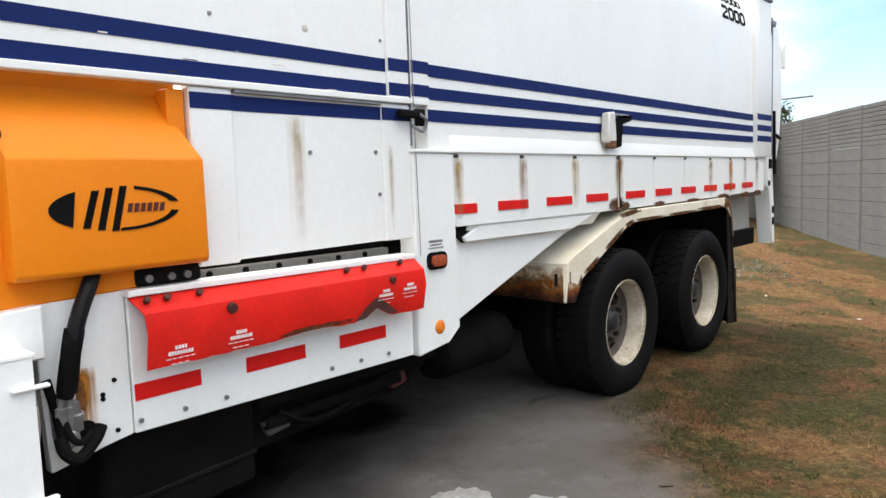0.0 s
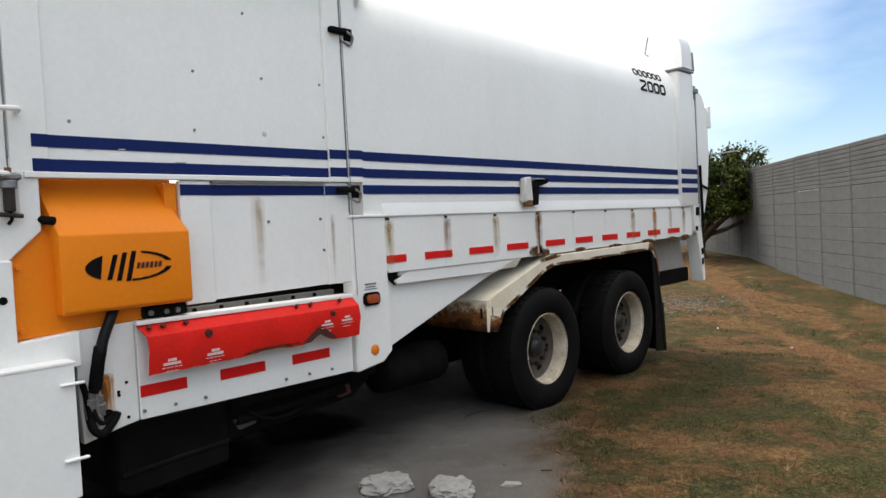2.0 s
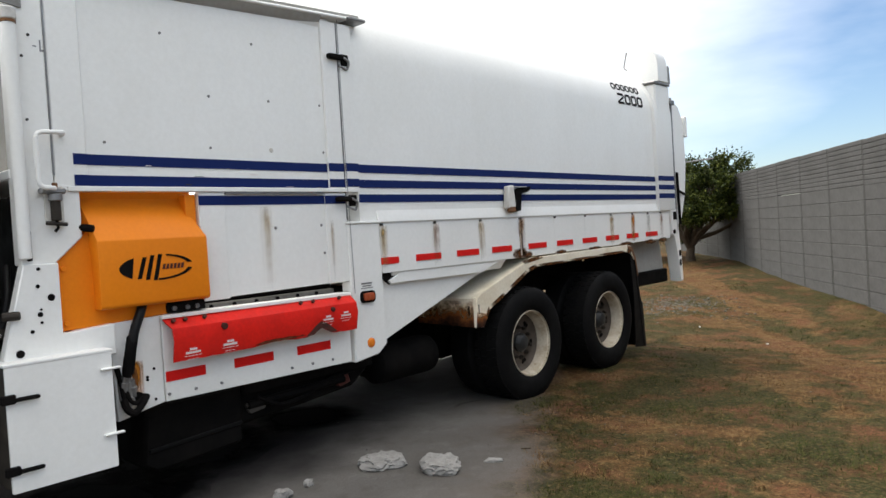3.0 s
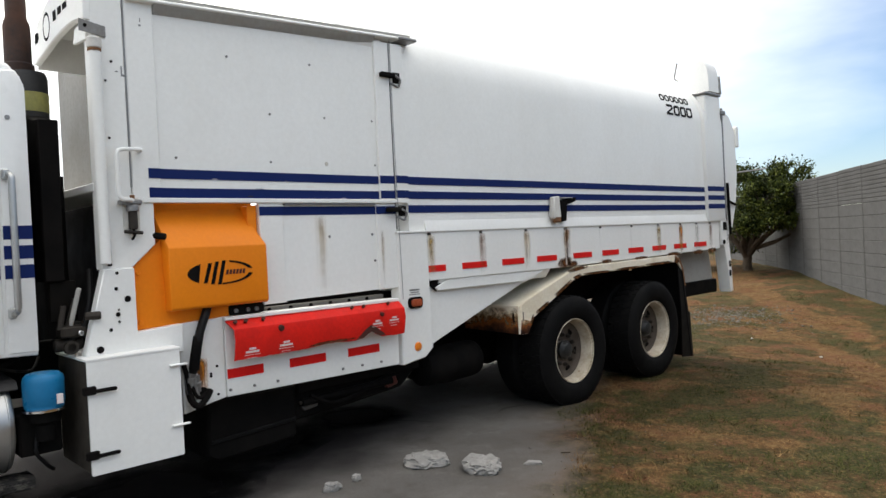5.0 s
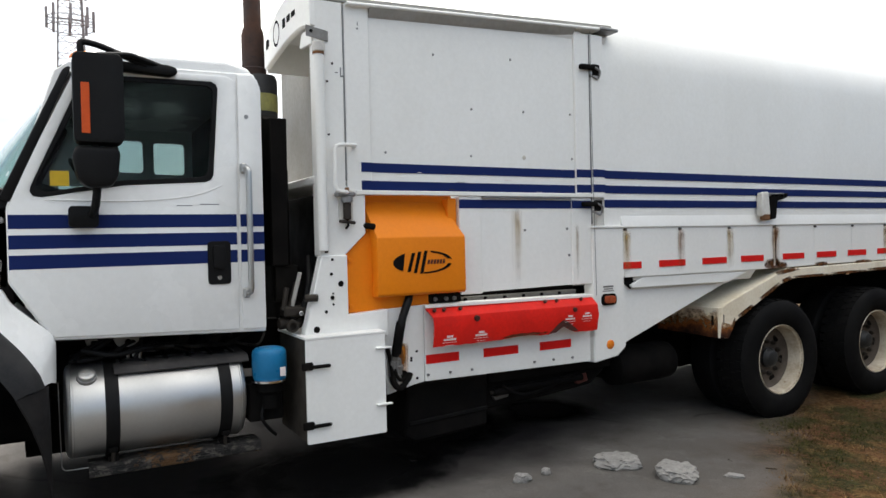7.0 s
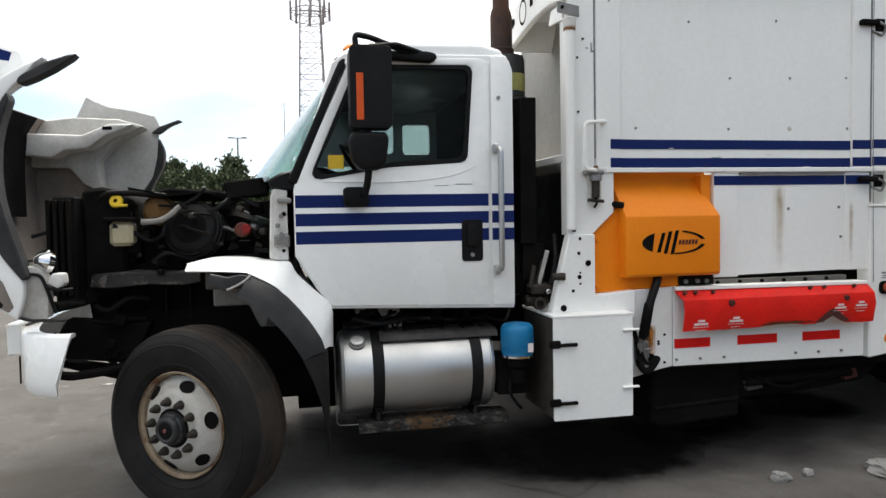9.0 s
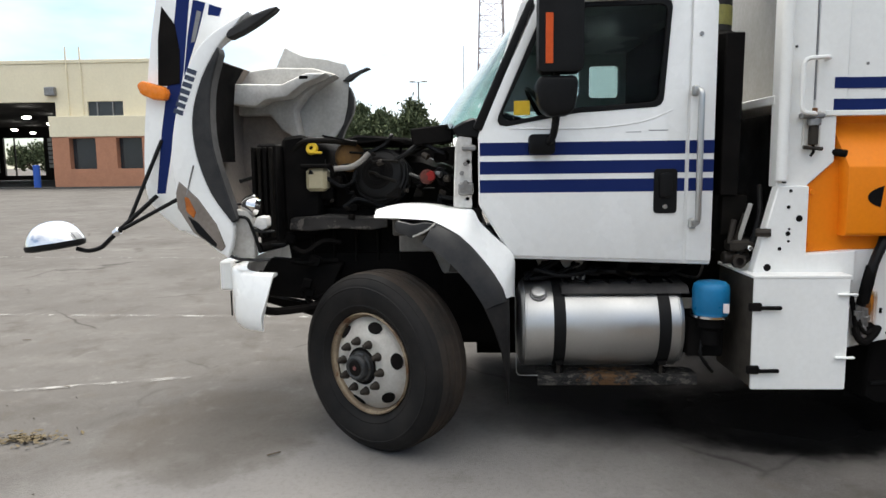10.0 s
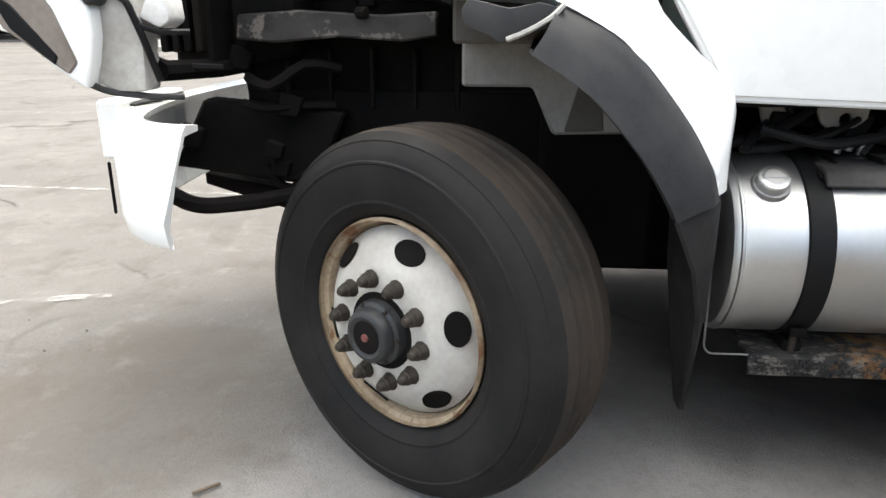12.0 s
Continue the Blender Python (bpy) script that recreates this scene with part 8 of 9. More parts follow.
part("nipple", rod((-0.05, 2.08, 1.12), (0.0, 2.085, 1.125), 0.014, 8), m_chrome, vb)
part("hose", tube([(-0.1, 2.05, 1.08), (-0.06, 2.12, 1.15), (-0.08, 2.16, 1.30), (-0.2, 2.2, 1.45)], 0.016, 8, bend=0.05), m_black, vb)
# black sheet added to darken the gap behind the cab
part("gap_shade_sheet", box(-2.0, -0.45, 2.12, 2.16, 0.9, 2.0, 0), m_frame, truck)

# scuffs and chips along the stripes and lower edges
rng = random.Random(23)
for k in range(12):
    y = rng.uniform(2.6, 4.1)
    z = rng.choice([1.93, 1.90, 1.845, 1.955, 1.85]) + rng.uniform(-0.01, 0.012)
    part("scuff", box(-0.0148, -0.0138, y, y + rng.uniform(0.008, 0.06), z, z + rng.uniform(0.002, 0.006), 0), rng.choice([m_letter, m_nut, m_worn]), hopper)

# ---- things on the ground ----
def rubble(cx, cy, w, d, h, seed, label):
    b = bmesh.new()
    bmesh.ops.create_icosphere(b, subdivisions=4, radius=1.0)
    for v in b.verts:
        n1 = noise.noise(v.co * 1.4 + Vector((seed, 0, 0)))
        n2 = noise.noise(v.co * 5.0 + Vector((0, seed, 0)))
        n3 = noise.noise(v.co * 12.0 + Vector((seed, seed, 0)))
        k = 1 + 0.34 * n1 + 0.16 * n2 + 0.07 * n3
        c = v.co * k
        c.z = max(min(c.z, 0.50 + 0.20 * n2 + 0.10 * n3), -0.5)
        v.co = c
    z = ground_height(cx, cy)
    b.transform(Matrix.Translation((cx, cy, z + h * 0.42)) @ pose(0, 0, 0, 0, 0, seed * 37) @ Matrix.Diagonal((w / 2, d / 2, h, 1)))
    tagged(part("concrete_chunk", b, m_concrete, angle=25), label, "stone", group="broken concrete on the asphalt")


rubble(0.36, 4.14, 0.31, 0.25, 0.060, 1.3, "flat broken chunk of pale concrete on asphalt")
rubble(0.74, 4.30, 0.30, 0.25, 0.068, 4.1, "flat broken chunk of pale concrete on asphalt")
rubble(0.30, 3.40, 0.11, 0.08, 0.045, 2.2, "small pale concrete fragment on asphalt")
rubble(0.26, 3.62, 0.07, 0.06, 0.035, 3.7, "small pale concrete fragment on asphalt")
rubble(0.93, 4.62, 0.12, 0.06, 0.02, 5.9, "thin pale concrete flake on asphalt")


def line(x0, y0, x1, y1, w, seed):
    d = Vector((x1 - x0, y1 - y0))
    n = Vector((-d.y, d.x)).normalized() * w / 2
    b = bmesh.new()
    steps = 40
    rng = random.Random(seed)
    rows = []
    for k in range(steps + 1):
        p = Vector((x0, y0)) + d * (k / steps)
        a, c = p + n * rng.uniform(0.75, 1.1), p - n * rng.uniform(0.75, 1.1)
        rows.append((b.verts.new((a.x, a.y, ground_height(a.x, a.y) + 0.009)), b.verts.new((c.x, c.y, ground_height(c.x, c.y) + 0.009))))
    for k, (a, c) in enumerate(zip(rows, rows[1:])):
        if rng.random() < 0.93:
            b.faces.new((a[0], a[1], c[1], c[0]))
    tagged(part("parking_line", b, m_line), "worn broken white parking line on asphalt", "road marking", kind="structure")


line(-0.53, -4.4, -1.32, -1.53, 0.07, 1)
line(-3.81, -9.0, -3.36, -0.2, 0.06, 2)
line(-9.0, -14.0, -7.6, 2.0, 0.06, 3)


def leaf_litter(cx, cy, seed):
    rng = random.Random(seed)
    b = bmesh.new()
    for k in range(190):
        a, r = rng.uniform(0, 6.28), abs(rng.gauss(0, 0.078))
        x, y = cx + r * math.cos(a) * 0.8, cy + r * math.sin(a) * 1.5
        z = ground_height(x, y) + rng.uniform(0.008, 0.022)
        q = pose(x, y, z, rng.uniform(-25, 25), rng.uniform(-25, 25), rng.uniform(0, 360))
        s = rng.uniform(0.012, 0.026)
        vs = [b.verts.new(q @ Vector(p)) for p in ((-s, 0, 0), (0, -s * 0.5, 0.003), (s, 0, 0), (0, s * 0.5, 0.003))]
        b.faces.new(vs)
    tagged(part("leaf_litter", b, m_deadleaf), "small heap of brown dead leaves on asphalt", "leaves", kind="stuff")


leaf_litter(-0.11, -2.04, 4)


def stain(cx, cy, w, d, seed):
    b = bmesh.new()
    vs = []
    for k in range(40):
        a = 2 * math.pi * k / 40
        r = 1 + 0.22 * noise.noise(Vector((math.cos(a) * 1.3, math.sin(a) * 1.3, seed)))
        x, y = cx + w / 2 * r * math.cos(a), cy + d / 2 * r * math.sin(a)
        vs.append(b.verts.new((x, y, ground_height(x, y) + 0.010)))
    b.faces.new(vs)
    tagged(part("oil_shade_patch", b, m_oilshade), "black oil stain with the shade under the truck in its colour", "oil stain", kind="stuff")


# black oil patches that also put the shade under the truck into colour
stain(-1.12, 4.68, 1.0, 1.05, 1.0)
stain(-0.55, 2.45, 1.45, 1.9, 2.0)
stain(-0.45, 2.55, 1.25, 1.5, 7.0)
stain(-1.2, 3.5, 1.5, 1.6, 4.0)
for x, y, long, turn in ((0.087, -0.504, 0.8, 130), (0.868, -1.136, 1.1, 118), (-0.83, -2.858, 0.5, 20), (-1.09, -2.359, 0.5, 75), (-2.46, -3.531, 0.7, 100), (0.95, 4.95, 0.7, 40), (0.80, 5.30, 0.5, 160)):
    b = box(-0.05, 0.05, -0.006, 0.006, 0, 0.006, 0.002, m=pose(x, y, ground_height(x, y) + 0.007, 0, 0, turn) @ Matrix.Diagonal((long, 1, 1, 1)))
    tagged(part("twig", b, m_bark), "short dry twig lying on asphalt", "twig", group="litter on the asphalt")
for x, y in ((0.58, 11.15), (-0.72, 12.03)):
    b = box(-0.022, 0.022, -0.012, 0.012, 0, 0.014, 0.004, m=pose(x, y, ground_height(x, y) + 0.012, 8, 5, x * 90))
    tagged(part("litter", b, m_paper), "scrap of white litter lying in dry grass", "litter", group="litter in the grass")


def gravel(cx, cy, w, d, count, size, seed, label):
    """A loose scatter of small stones."""
    rng = random.Random(seed)
    verts, faces = [], []
    for _ in range(count):
        x, y = cx + rng.gauss(0, w / 2), cy + rng.gauss(0, d / 2)
        r = size * rng.uniform(0.4, 1.4)
        z = ground_height(x, y) + noise.noise(Vector((x * 0.9, y * 0.9, 0))) * 0.02 + r * 0.25
        n = len(verts)
        for q in ((1, 0, 0), (0, 1, 0), (-1, 0, 0), (0, -1, 0), (0, 0, 0.7), (0, 0, -0.7)):
            verts.append((x + q[0] * r * rng.uniform(0.6, 1.2), y + q[1] * r * rng.uniform(0.6, 1.2), z + q[2] * r * rng.uniform(0.5, 1.0)))
        for a, b, c in ((0, 1, 4), (1, 2, 4), (2, 3, 4), (3, 0, 4), (1, 0, 5), (2, 1, 5), (3, 2, 5), (0, 3, 5)):
            faces.append((n + a, n + b, n + c))
    me = bpy.data.meshes.new("gravel")
    me.from_pydata(verts, [], faces)
    me.materials.append(m_gravel)
    tagged(new("gravel", me), label, "gravel", kind="stuff")


gravel(-2.2, 13.9, 1.2, 1.3, 600, 0.026, 61, "patch of pale grey stones in the dry grass")
gravel(0.85, 4.9, 0.7, 0.9, 40, 0.007, 62, "small grit scattered at the asphalt's edge")
gravel(1.2, 5.9, 1.0, 1.2, 50, 0.008, 63, "small grit scattered at the asphalt's edge")
gravel(-0.8, -2.4, 2.2, 1.2, 60, 0.008, 64, "small grit scattered on the asphalt")


def grass():
    rng = random.Random(7)
    verts, faces = [], []
    count = 0
    while count < 110000:
        x, y = rng.uniform(-3.5, 6.5), 3.2 + rng.random() ** 1.6 * 15
        e = 0.74 * x + 0.5 * y + (noise.noise(Vector((x * 1.1, y * 1.1, 3))) * 0.7)
        if e < 3.35 or (x < -0.1 and y < 8.6) or x > 6.5:
            continue
        dens = noise.noise(Vector((x * 1.3, y * 1.3, 9))) + 0.25 * noise.noise(Vector((x * 5, y * 5, 2)))
        if dens < rng.uniform(-0.75, 0.15):
            continue
        z = ground_height(x, y) + noise.noise(Vector((x * 0.9, y * 0.9, 0))) * 0.03
        h = rng.uniform(0.006, 0.020) * (2.2 if dens > 0.35 else 1.0)
        a = rng.uniform(0, 6.28)
        w = rng.uniform(0.0012, 0.003) * (1 + y * 0.05)
        lean = rng.uniform(0.8, 4.0)
        dx, dy = math.cos(a), math.sin(a)
        n = len(verts)
        verts += [(x - dy * w, y + dx * w, z - 0.004), (x + dy * w, y - dx * w, z - 0.004), (x + dx * h * lean, y + dy * h * lean, z + h)]
        faces.append((n, n + 1, n + 2))
        count += 1
    # denser, taller tufts, thickest along the ragged edge
    for k in range(1500):
        y = 3.6 + rng.random() ** 1.4 * 11
        edge = (3.25 - 0.5 * y) / 0.74
        x = edge + (abs(rng.gauss(0, 0.5)) if k % 3 == 0 else rng.uniform(0, 6.5))
        if (x < 0.12 and y < 8.9) or x > 6.4 or x < -3.5:
            continue
        r, tall = rng.uniform(0.02, 0.09), rng.uniform(0.012, 0.040)
        for _ in range(rng.randint(14, 34)):
            px, py = x + rng.gauss(0, r), y + rng.gauss(0, r)
            z = ground_height(px, py) + noise.noise(Vector((px * 0.9, py * 0.9, 0))) * 0.03
            h, a, w = tall * rng.uniform(0.5, 1.2), rng.uniform(0, 6.28), rng.uniform(0.0015, 0.0035)
            dx, dy, lean = math.cos(a), math.sin(a), rng.uniform(0.3, 1.6)
            n = len(verts)
            verts += [(px - dy * w, py + dx * w, z - 0.004), (px + dy * w, py - dx * w, z - 0.004), (px + dx * h * lean, py + dy * h * lean, z + h)]
            faces.append((n, n + 1, n + 2))
    me = bpy.data.meshes.new("grass")
    me.from_pydata(verts, [], faces)
    me.materials.append(m_blade)
    tagged(new("grass", me), "short dry straw-coloured grass with green tufts", "grass", kind="stuff")


grass()


# ---- trees ----
def tree(name, base, height, spread, count, leaf, seed, material, label, trunk=0.12):
    rng = random.Random(seed)
    root = empty(name, label, "tree", at=base)
    bm = bmesh.new()
    limbs = []
    fork = height * 0.17
    tube([(0.12, 0, -0.2), (0.10, 0.02, fork * 0.6), (0.0, 0.06, fork)], [trunk, trunk * 0.8, trunk * 0.7], 9, bm=bm)
    for k in range(13):
        a = 2 * math.pi * k / 13 + rng.uniform(-0.3, 0.3)
        r = spread * rng.uniform(0.45, 0.95)
        z = height * (0.88 - 0.62 * (r / spread) ** 2) * rng.uniform(0.70, 1.0)
        p1 = (r * 0.4 * math.cos(a), r * 0.4 * math.sin(a), fork + (z - fork) * 0.45)
        p2 = (r * math.cos(a), r * math.sin(a), z)
        tube([(0, 0.05, fork * 0.92), p1, p2], [trunk * 0.5, trunk * 0.3, trunk * 0.07], 6, bm=bm)
        limbs += [Vector(p2), Vector(p1) * 0.5 + Vector(p2) * 0.5]
        for q in range(3):
            b2 = a + rng.uniform(-0.8, 0.8)
            p3 = (p1[0] + r * 0.5 * math.cos(b2), p1[1] + r * 0.5 * math.sin(b2), p1[2] + rng.uniform(0.0, 0.3) * height)
            tube([p1, p3], [trunk * 0.22, trunk * 0.05], 5, bm=bm)
            limbs.append(Vector(p3))
    t = part("trunk", bm, m_bark, root)
    verts, faces = [], []
    clumps = [c + Vector((rng.gauss(0, 0.12), rng.gauss(0, 0.12), rng.gauss(0, 0.1))) * spread for c in limbs for _ in range(3)]
    for _ in range(count):
        c = rng.choice(clumps)
        s = spread * 0.13
        p = c + Vector((rng.gauss(0, s), rng.gauss(0, s), rng.gauss(0, s * 0.75)))
        lid = height * (1.0 - 0.32 * min(1.0, (p.x * p.x + p.y * p.y) / (spread * spread * 1.2))) + 0.10 * noise.noise(p * 2.5) * height * 0.5
        if p.z < height * 0.13 or p.z > lid or noise.noise(p * 1.9 + Vector((seed, 0, 0))) < -0.28:
            continue
        m = Matrix.Translation(p) @ Euler((rng.uniform(0, 6.28), rng.uniform(0, 6.28), rng.uniform(0, 6.28))).to_matrix().to_4x4()
        l = leaf * rng.uniform(0.6, 1.3)
        n = len(verts)
        verts += [m @ Vector(q) for q in ((-l, 0, 0), (0, -l * 0.45, l * 0.15), (l, 0, 0), (0, l * 0.45, l * 0.15))]
        faces.append((n, n + 1, n + 2, n + 3))
    me = bpy.data.meshes.new("crown")
    me.from_pydata([tuple(v) for v in verts], [], faces)
    me.materials.append(material)
    crown = new("crown", me)
    crown.parent = root
    return root




def spreading_tree(base, pads, count, leaf, seed, label):
    """A low tree: a short leaning trunk, bare limbs below, and foliage in flat uneven tiers (pads: x, y, z, reach, depth)."""
    rng = random.Random(seed)
    root = empty("yard_tree", label, "tree", at=base)
    bm = bmesh.new()
    tube(curve([(0.05, 0, -0.25), (0.0, 0.03, 0.15), (0.04, 0.02, 0.45), (-0.02, 0.0, 0.75)], 3), [0.15 - 0.006 * k for k in range(10)], 9, bm=bm)
    tips = []
    for x, y, z, reach, depth in pads:
        knee = Vector((x * 0.35, y * 0.35, 0.45 + (z - 0.45) * 0.38))
        foot = Vector((0.0, 0.02, 0.38 + rng.uniform(-0.06, 0.25)))
        limb = curve([foot, knee + Vector((rng.gauss(0, 0.06), rng.gauss(0, 0.06), 0)), Vector((x * 0.75, y * 0.75, z * 0.80)), Vector((x, y, z))], 3)
        tube(limb, [0.075 * (1 - k / len(limb)) + 0.012 for k in range(len(limb))], 6, bm=bm)
        for _ in range(7):
            a, r = rng.uniform(0, 6.28), reach * rng.uniform(0.5, 1.0)
            tip = Vector((x + r * math.cos(a), y + r * math.sin(a), z + depth * rng.uniform(-0.4, 0.7)))
            tube([limb[-4], (limb[-4] + tip) / 2 + Vector((0, 0, 0.05)), tip], [0.022, 0.014, 0.005], 4, bm=bm)
            tips.append((tip, reach, depth))
        tips.append((Vector((x, y, z + depth * 0.4)), reach * 1.2, depth))
    part("trunk", bm, m_bark, root)
    verts, faces = [], []
    for _ in range(count):
        c, reach, depth = rng.choice(tips)
        p = c + Vector((rng.gauss(0, reach * 0.26), rng.gauss(0, reach * 0.26), rng.gauss(0, depth * 0.30)))
        if noise.noise(p * 2.6 + Vector((seed, 0, 0))) < -0.18:
            continue
        m = Matrix.Translation(p) @ Euler((rng.gauss(0, 0.7), rng.gauss(0, 0.7), rng.uniform(0, 6.28))).to_matrix().to_4x4()
        l = leaf * rng.uniform(0.6, 1.4)
        n = len(verts)
        verts += [m @ Vector(q) for q in ((-l, 0, 0), (0, -l * 0.42, l * 0.15), (l, 0, 0), (0, l * 0.42, l * 0.15))]
        faces.append((n, n + 1, n + 2, n + 3))
    me = bpy.data.meshes.new("crown")
    me.from_pydata([tuple(v) for v in verts], [], faces)
    me.materials.append(m_leaf)
    crown = new("crown", me)
    crown.parent = root


spreading_tree((-5.05, 22.0, 0.22), ((0.3, 0.0, 2.55, 0.75, 0.55), (1.05, 0.2, 2.65, 0.60, 0.42), (-0.6, 0.3, 2.60, 0.75, 0.5), (0.9, -0.5, 2.1, 0.6, 0.4), (0.0, 0.8, 2.3, 0.7, 0.5), (0.2, -0.8, 1.85, 0.75, 0.45), (1.45, 0.1, 1.65, 0.55, 0.40), (1.15, -0.6, 1.35, 0.6, 0.36), (-0.9, -0.4, 1.9, 0.7, 0.5), (0.5, 0.9, 1.6, 0.7, 0.45), (1.65, 0.4, 1.30, 0.45, 0.32), (-1.2, 0.4, 1.5, 0.6, 0.45), (0.35, -1.0, 1.25, 0.55, 0.32)), 46000, 0.05, 21, "low spreading green tree beside the concrete wall")
tree("distant_tree", (-95, -61.5, 0), 7.0, 3.2, 4000, 0.28, 51, m_farleaf, "distant green tree behind the service bay", 0.2)
tree("yard_tree", (-7.6, 23.5, 0.25), 2.9, 1.7, 30000, 0.04, 22, m_leaf, "low spreading green tree beyond the truck", 0.14)
for k, (y, h, s) in enumerate(((-13.2, 8.6, 2.8), (-9.6, 10.0, 3.2), (-6.3, 10.6, 3.0), (-3.6, 8.4, 2.4))):
    tree("distant_tree", (-70, y, 0), h, s, 14000, 0.24, 31 + k, m_farleaf, "distant round-headed green tree across the yard", 0.25)


# ---- service building across the yard ----
def building():
    X0 = -45.0
    b = empty("service_building", "cream and brick service building with an open bay", "building")
    wall = part("wall", plate([(-62, 0), (-62, 8.7), (-19, 8.7), (-19, 0.0), (-23.0, 0.0), (-28.0, 0.0), (-28.2, 0.0), (-28.2, 6.1), (-46.5, 6.1), (-46.5, 0.0)], X0 - 0.4, X0, [[(-25.9, 5.0), (-23.4, 5.0), (-23.4, 6.1), (-25.9, 6.1)]], 0.02), m_stucco, b, "cream stucco upper wall")
    part("parapet", box(X0 - 0.5, X0 + 0.06, -62, -18.95, 8.7, 8.95, 0.02), m_stucco, b)
    brick = part("brick_base", plate([(-28.1, 0), (-19, 0), (-19, 3.65), (-28.1, 3.65)], X0, X0 + 0.9, [[(-26.9, 1.45), (-25.05, 1.45), (-25.05, 3.55), (-26.9, 3.55)], [(-23.6, 1.45), (-21.8, 1.45), (-21.8, 3.55), (-23.6, 3.55)]], 0.02), m_brickf, b, "red brick lower front")
    part("ledge", box(X0 - 0.1, X0 + 0.95, -28.2, -18.95, 3.65, 5.05, 0.02), m_stucco, b)
    for y0, y1 in ((-26.9, -25.05), (-23.6, -21.8)):
        part("window", box(X0 + 0.35, X0 + 0.40, y0, y1, 1.45, 3.55, 0), m_farglass, b, "dark window")
    part("upper_window", box(X0 - 0.2, X0 - 0.15, -25.9, -23.4, 5.0, 6.1, 0), m_farglass, b)
    for y in (-25.3, -24.2):
        part("mullion", box(X0 - 0.16, X0 - 0.08, y, y + 0.08, 5.0, 6.1, 0), m_steel, b)
    # bay interior, open to daylight at the back between two panelled doors
    part("bay_ceiling", box(X0 - 30, X0 - 0.4, -62, -27.6, 6.1, 6.3, 0), m_bay, b)
    part("bay_side", box(X0 - 30, X0 - 0.4, -28.2, -27.9, 0, 6.1, 0), m_bay, b)
    part("bay_side", box(X0 - 30, X0 - 0.4, -62, -61.7, 0, 6.1, 0), m_bay, b)
    part("bay_back", plate([(-62, 0), (-28, 0), (-28, 6.2), (-62, 6.2)], X0 - 30, X0 - 29.7, [[(-52.1, 0.7), (-47.4, 0.7), (-47.4, 4.9), (-52.1, 4.9)]], 0), m_bay, b)
    for y0, y1, z0 in ((-54.4, -52.5, 1.0), (-46.9, -45.2, 1.5), (-58.5, -56.6, 1.0)):
        door = part("panelled_door", box(X0 - 29.68, X0 - 29.6, y0, y1, z0, 4.9, 0), m_bay, b, "dark framed door with pale panes")
        for c in range(2):
            for k in range(7):
                w = (y1 - y0) / 2
                h = (4.9 - z0) / 7
                part("door_pane", box(X0 - 29.6, X0 - 29.55, y0 + c * w + 0.06, y0 + (c + 1) * w - 0.06, z0 + k * h + 0.05, z0 + (k + 1) * h - 0.05, 0), m_pane, door)
    part("door_bar", box(X0 - 29.9, X0 - 29.8, -50.95, -50.8, 0.7, 4.9, 0), m_bay, b)
    part("sill", box(X0 - 29.7, X0 - 0.4, -61.7, -28.2, 0.12, 0.2, 0), m_bay, b)
    for x, y in ((-3.6, -32.6), (-11.7, -35.6), (-20.3, -44.5), (-26.8, -46.7), (-8, -38.4), (-4, -40.2), (-14, -45.5)):
        part("bay_light", lathe([(0, -0.10), (0.22, -0.08), (0.32, 0.02), (0.30, 0.10), (0, 0.14)], Matrix.Translation((X0 + x, y, 5.3)), 12), m_lamp, b, "lit round bay lamp")
    part("column", box(X0 - 0.1, X0 + 0.3, -34.6, -34.1, 0.1, 6.1, 0.02), m_bluegrey, b)
    part("wall_lamp", box(X0, X0 + 0.4, -28.7, -28.0, 6.5, 7.1, 0.05), m_steel, b)
    for y in (-27.2, -26.2):
        part("conduit", rod((X0 + 0.05, y, 5.1), (X0 + 0.05, y, 9.8), 0.05, 6), m_stucco, b)
    tagged(part("bollard", rod((X0 + 1.6, -28.9, 0.1), (X0 + 1.6, -28.9, 1.75), 0.22, 12), m_bollard), "blue painted steel bollard beside the bay", "bollard")
    tagged(part("bollard", rod((X0 + 1.6, -42.2, 0.1), (X0 + 1.6, -42.2, 1.75), 0.22, 12), m_bollard), "blue painted steel bollard beside the bay", "bollard")
    kerb = part("kerb", box(X0 + 0.9, X0 + 1.9, -60, -15, 0.0, 0.24, 0.02), m_post)
    tagged(kerb, "low concrete kerb along the building", "kerb", kind="structure")
    tagged(part("parked_truck", plate([(-50.0, 0.6), (-43.0, 0.6), (-42.9, 1.9), (-44.5, 2.2), (-45.2, 3.2), (-50.0, 3.2)], X0 - 13, X0 - 10.6, bevel=0.1), m_engine), "dark vehicle parked inside the bay", "vehicle")


building()


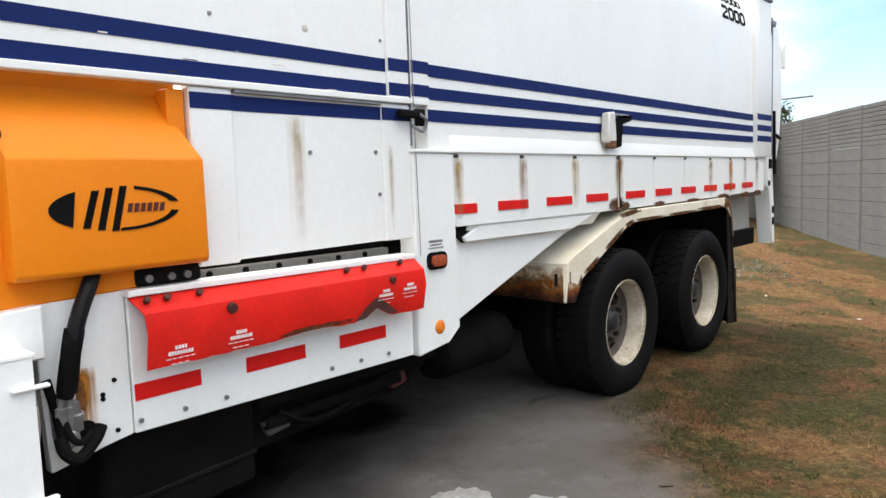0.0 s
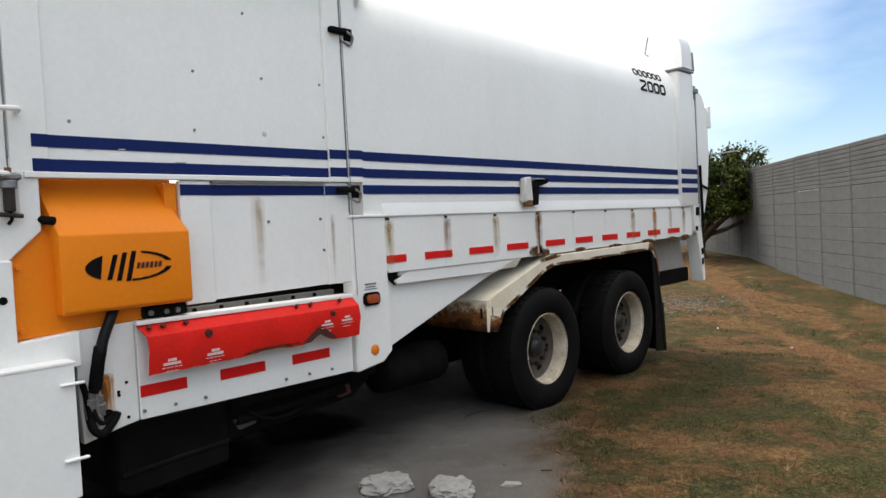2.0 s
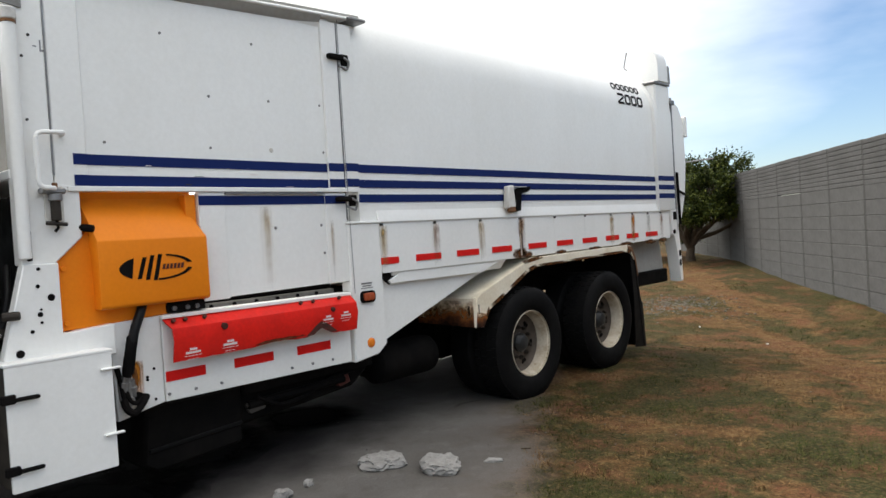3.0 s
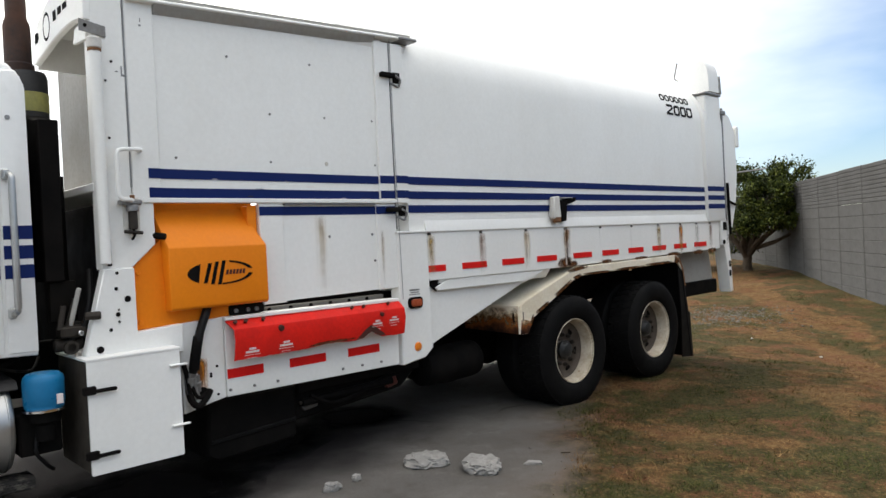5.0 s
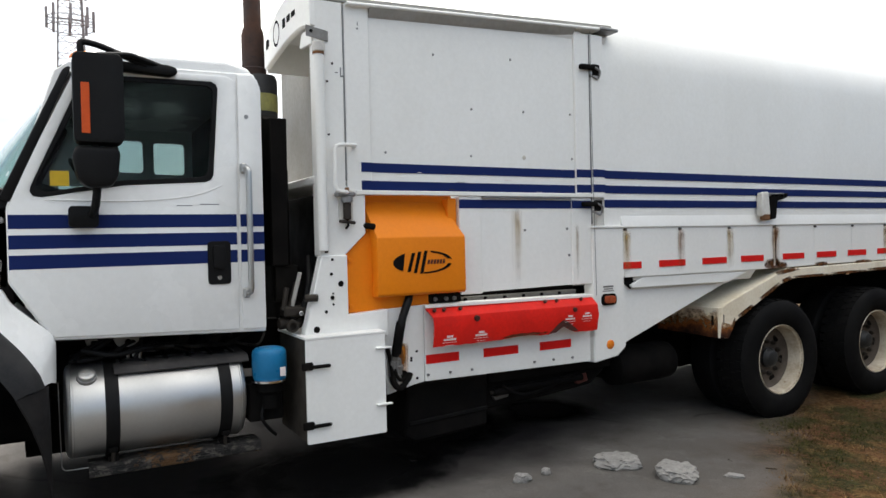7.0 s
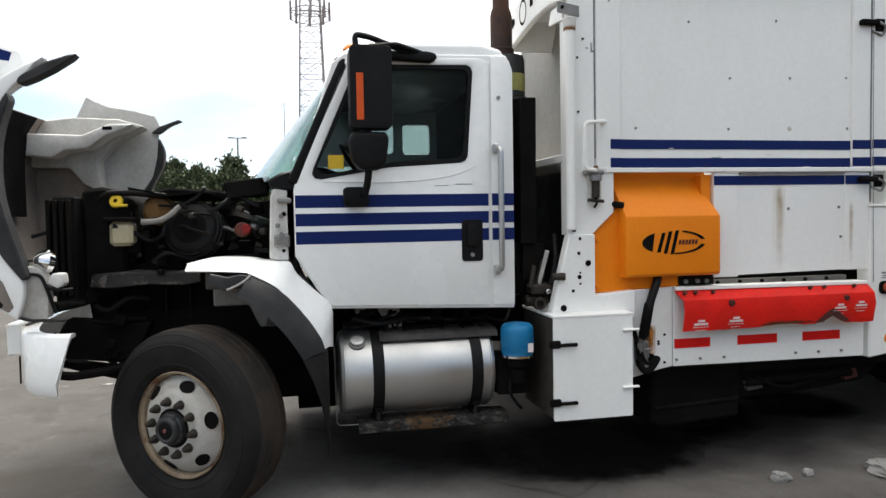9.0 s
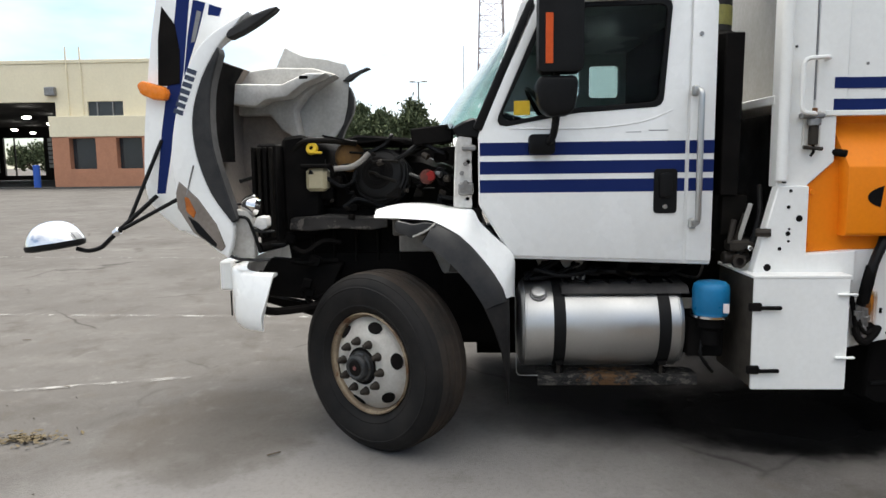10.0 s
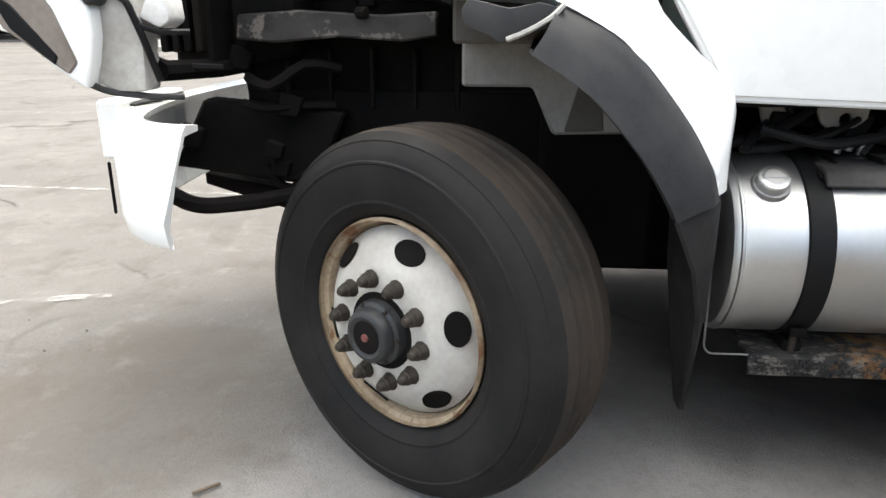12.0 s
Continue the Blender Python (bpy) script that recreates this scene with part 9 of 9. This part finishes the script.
# ---- lattice mast and lamp post far off ----
def mast(x, y, h, w0, w1):
    root = empty("lattice_mast", "tall grey and red steel lattice radio mast", "mast", at=(x, y, 0))
    bm = bmesh.new()
    n = 18
    ring = lambda k: [(s * (w0 + (w1 - w0) * k / n) / 2, t * (w0 + (w1 - w0) * k / n) / 2, h * k / n) for s, t in ((-1, -1), (1, -1), (1, 1), (-1, 1))]
    for k in range(n):
        a, b = ring(k), ring(k + 1)
        for i in range(4):
            j = (i + 1) % 4
            rod(a[i], b[i], 0.075, 5, bm=bm)
            rod(a[i], b[j], 0.03, 4, bm=bm)
            rod(a[j], b[i], 0.03, 4, bm=bm)
            rod(b[i], b[j], 0.035, 4, bm=bm)
    part("lattice", bm, m_galv, root)
    for z in (h * 0.785, h * 0.90):
        for i in range(8):
            a = 2 * math.pi * i / 8
            r = w1 * 0.5 + 1.1
            part("antenna", box(-0.16, 0.16, -0.12, 0.12, -0.95, 0.95, 0.02, m=Matrix.Translation((r * math.cos(a), r * math.sin(a), z))), m_galv, root)
        part("antenna_ring", lathe([(r, -0.05), (r + 0.06, 0.0), (r, 0.05)], Matrix.Translation((0, 0, z)), 24), m_galv, root)
        part("antenna_ring", lathe([(r, -0.05), (r + 0.06, 0.0), (r, 0.05)], Matrix.Translation((0, 0, z - 0.8)), 24), m_galv, root)
        for i in range(4):
            a = 2 * math.pi * i / 4
            part("antenna_arm", rod((0, 0, z), ((w1 * 0.5 + 1.1) * math.cos(a), (w1 * 0.5 + 1.1) * math.sin(a), z), 0.06, 5), m_galv, root)


mast(-70, 2.9, 29.0, 3.3, 1.7)
lamp_post = empty("street_lamp", "tall grey twin-head yard lamp post", "lamp post", at=(-70, -4.6, 0))
part("pole", rod((0, 0, 0), (0, 0, 9.85), 0.085, 8), m_steel, lamp_post)
part("arm", rod((0, -0.75, 9.85), (0, 0.75, 9.85), 0.05, 6), m_steel, lamp_post)
for y in (-0.65, 0.65):
    part("lamp_head", box(-0.15, 0.15, y - 0.28, y + 0.28, 9.82, 9.95, 0.03), m_steel, lamp_post)
thin = part("flag_pole", rod((-70, 0.05, 0), (-70, 0.05, 13.4), 0.045, 6), m_steel)
tagged(thin, "thin bare grey pole in the distance", "pole")
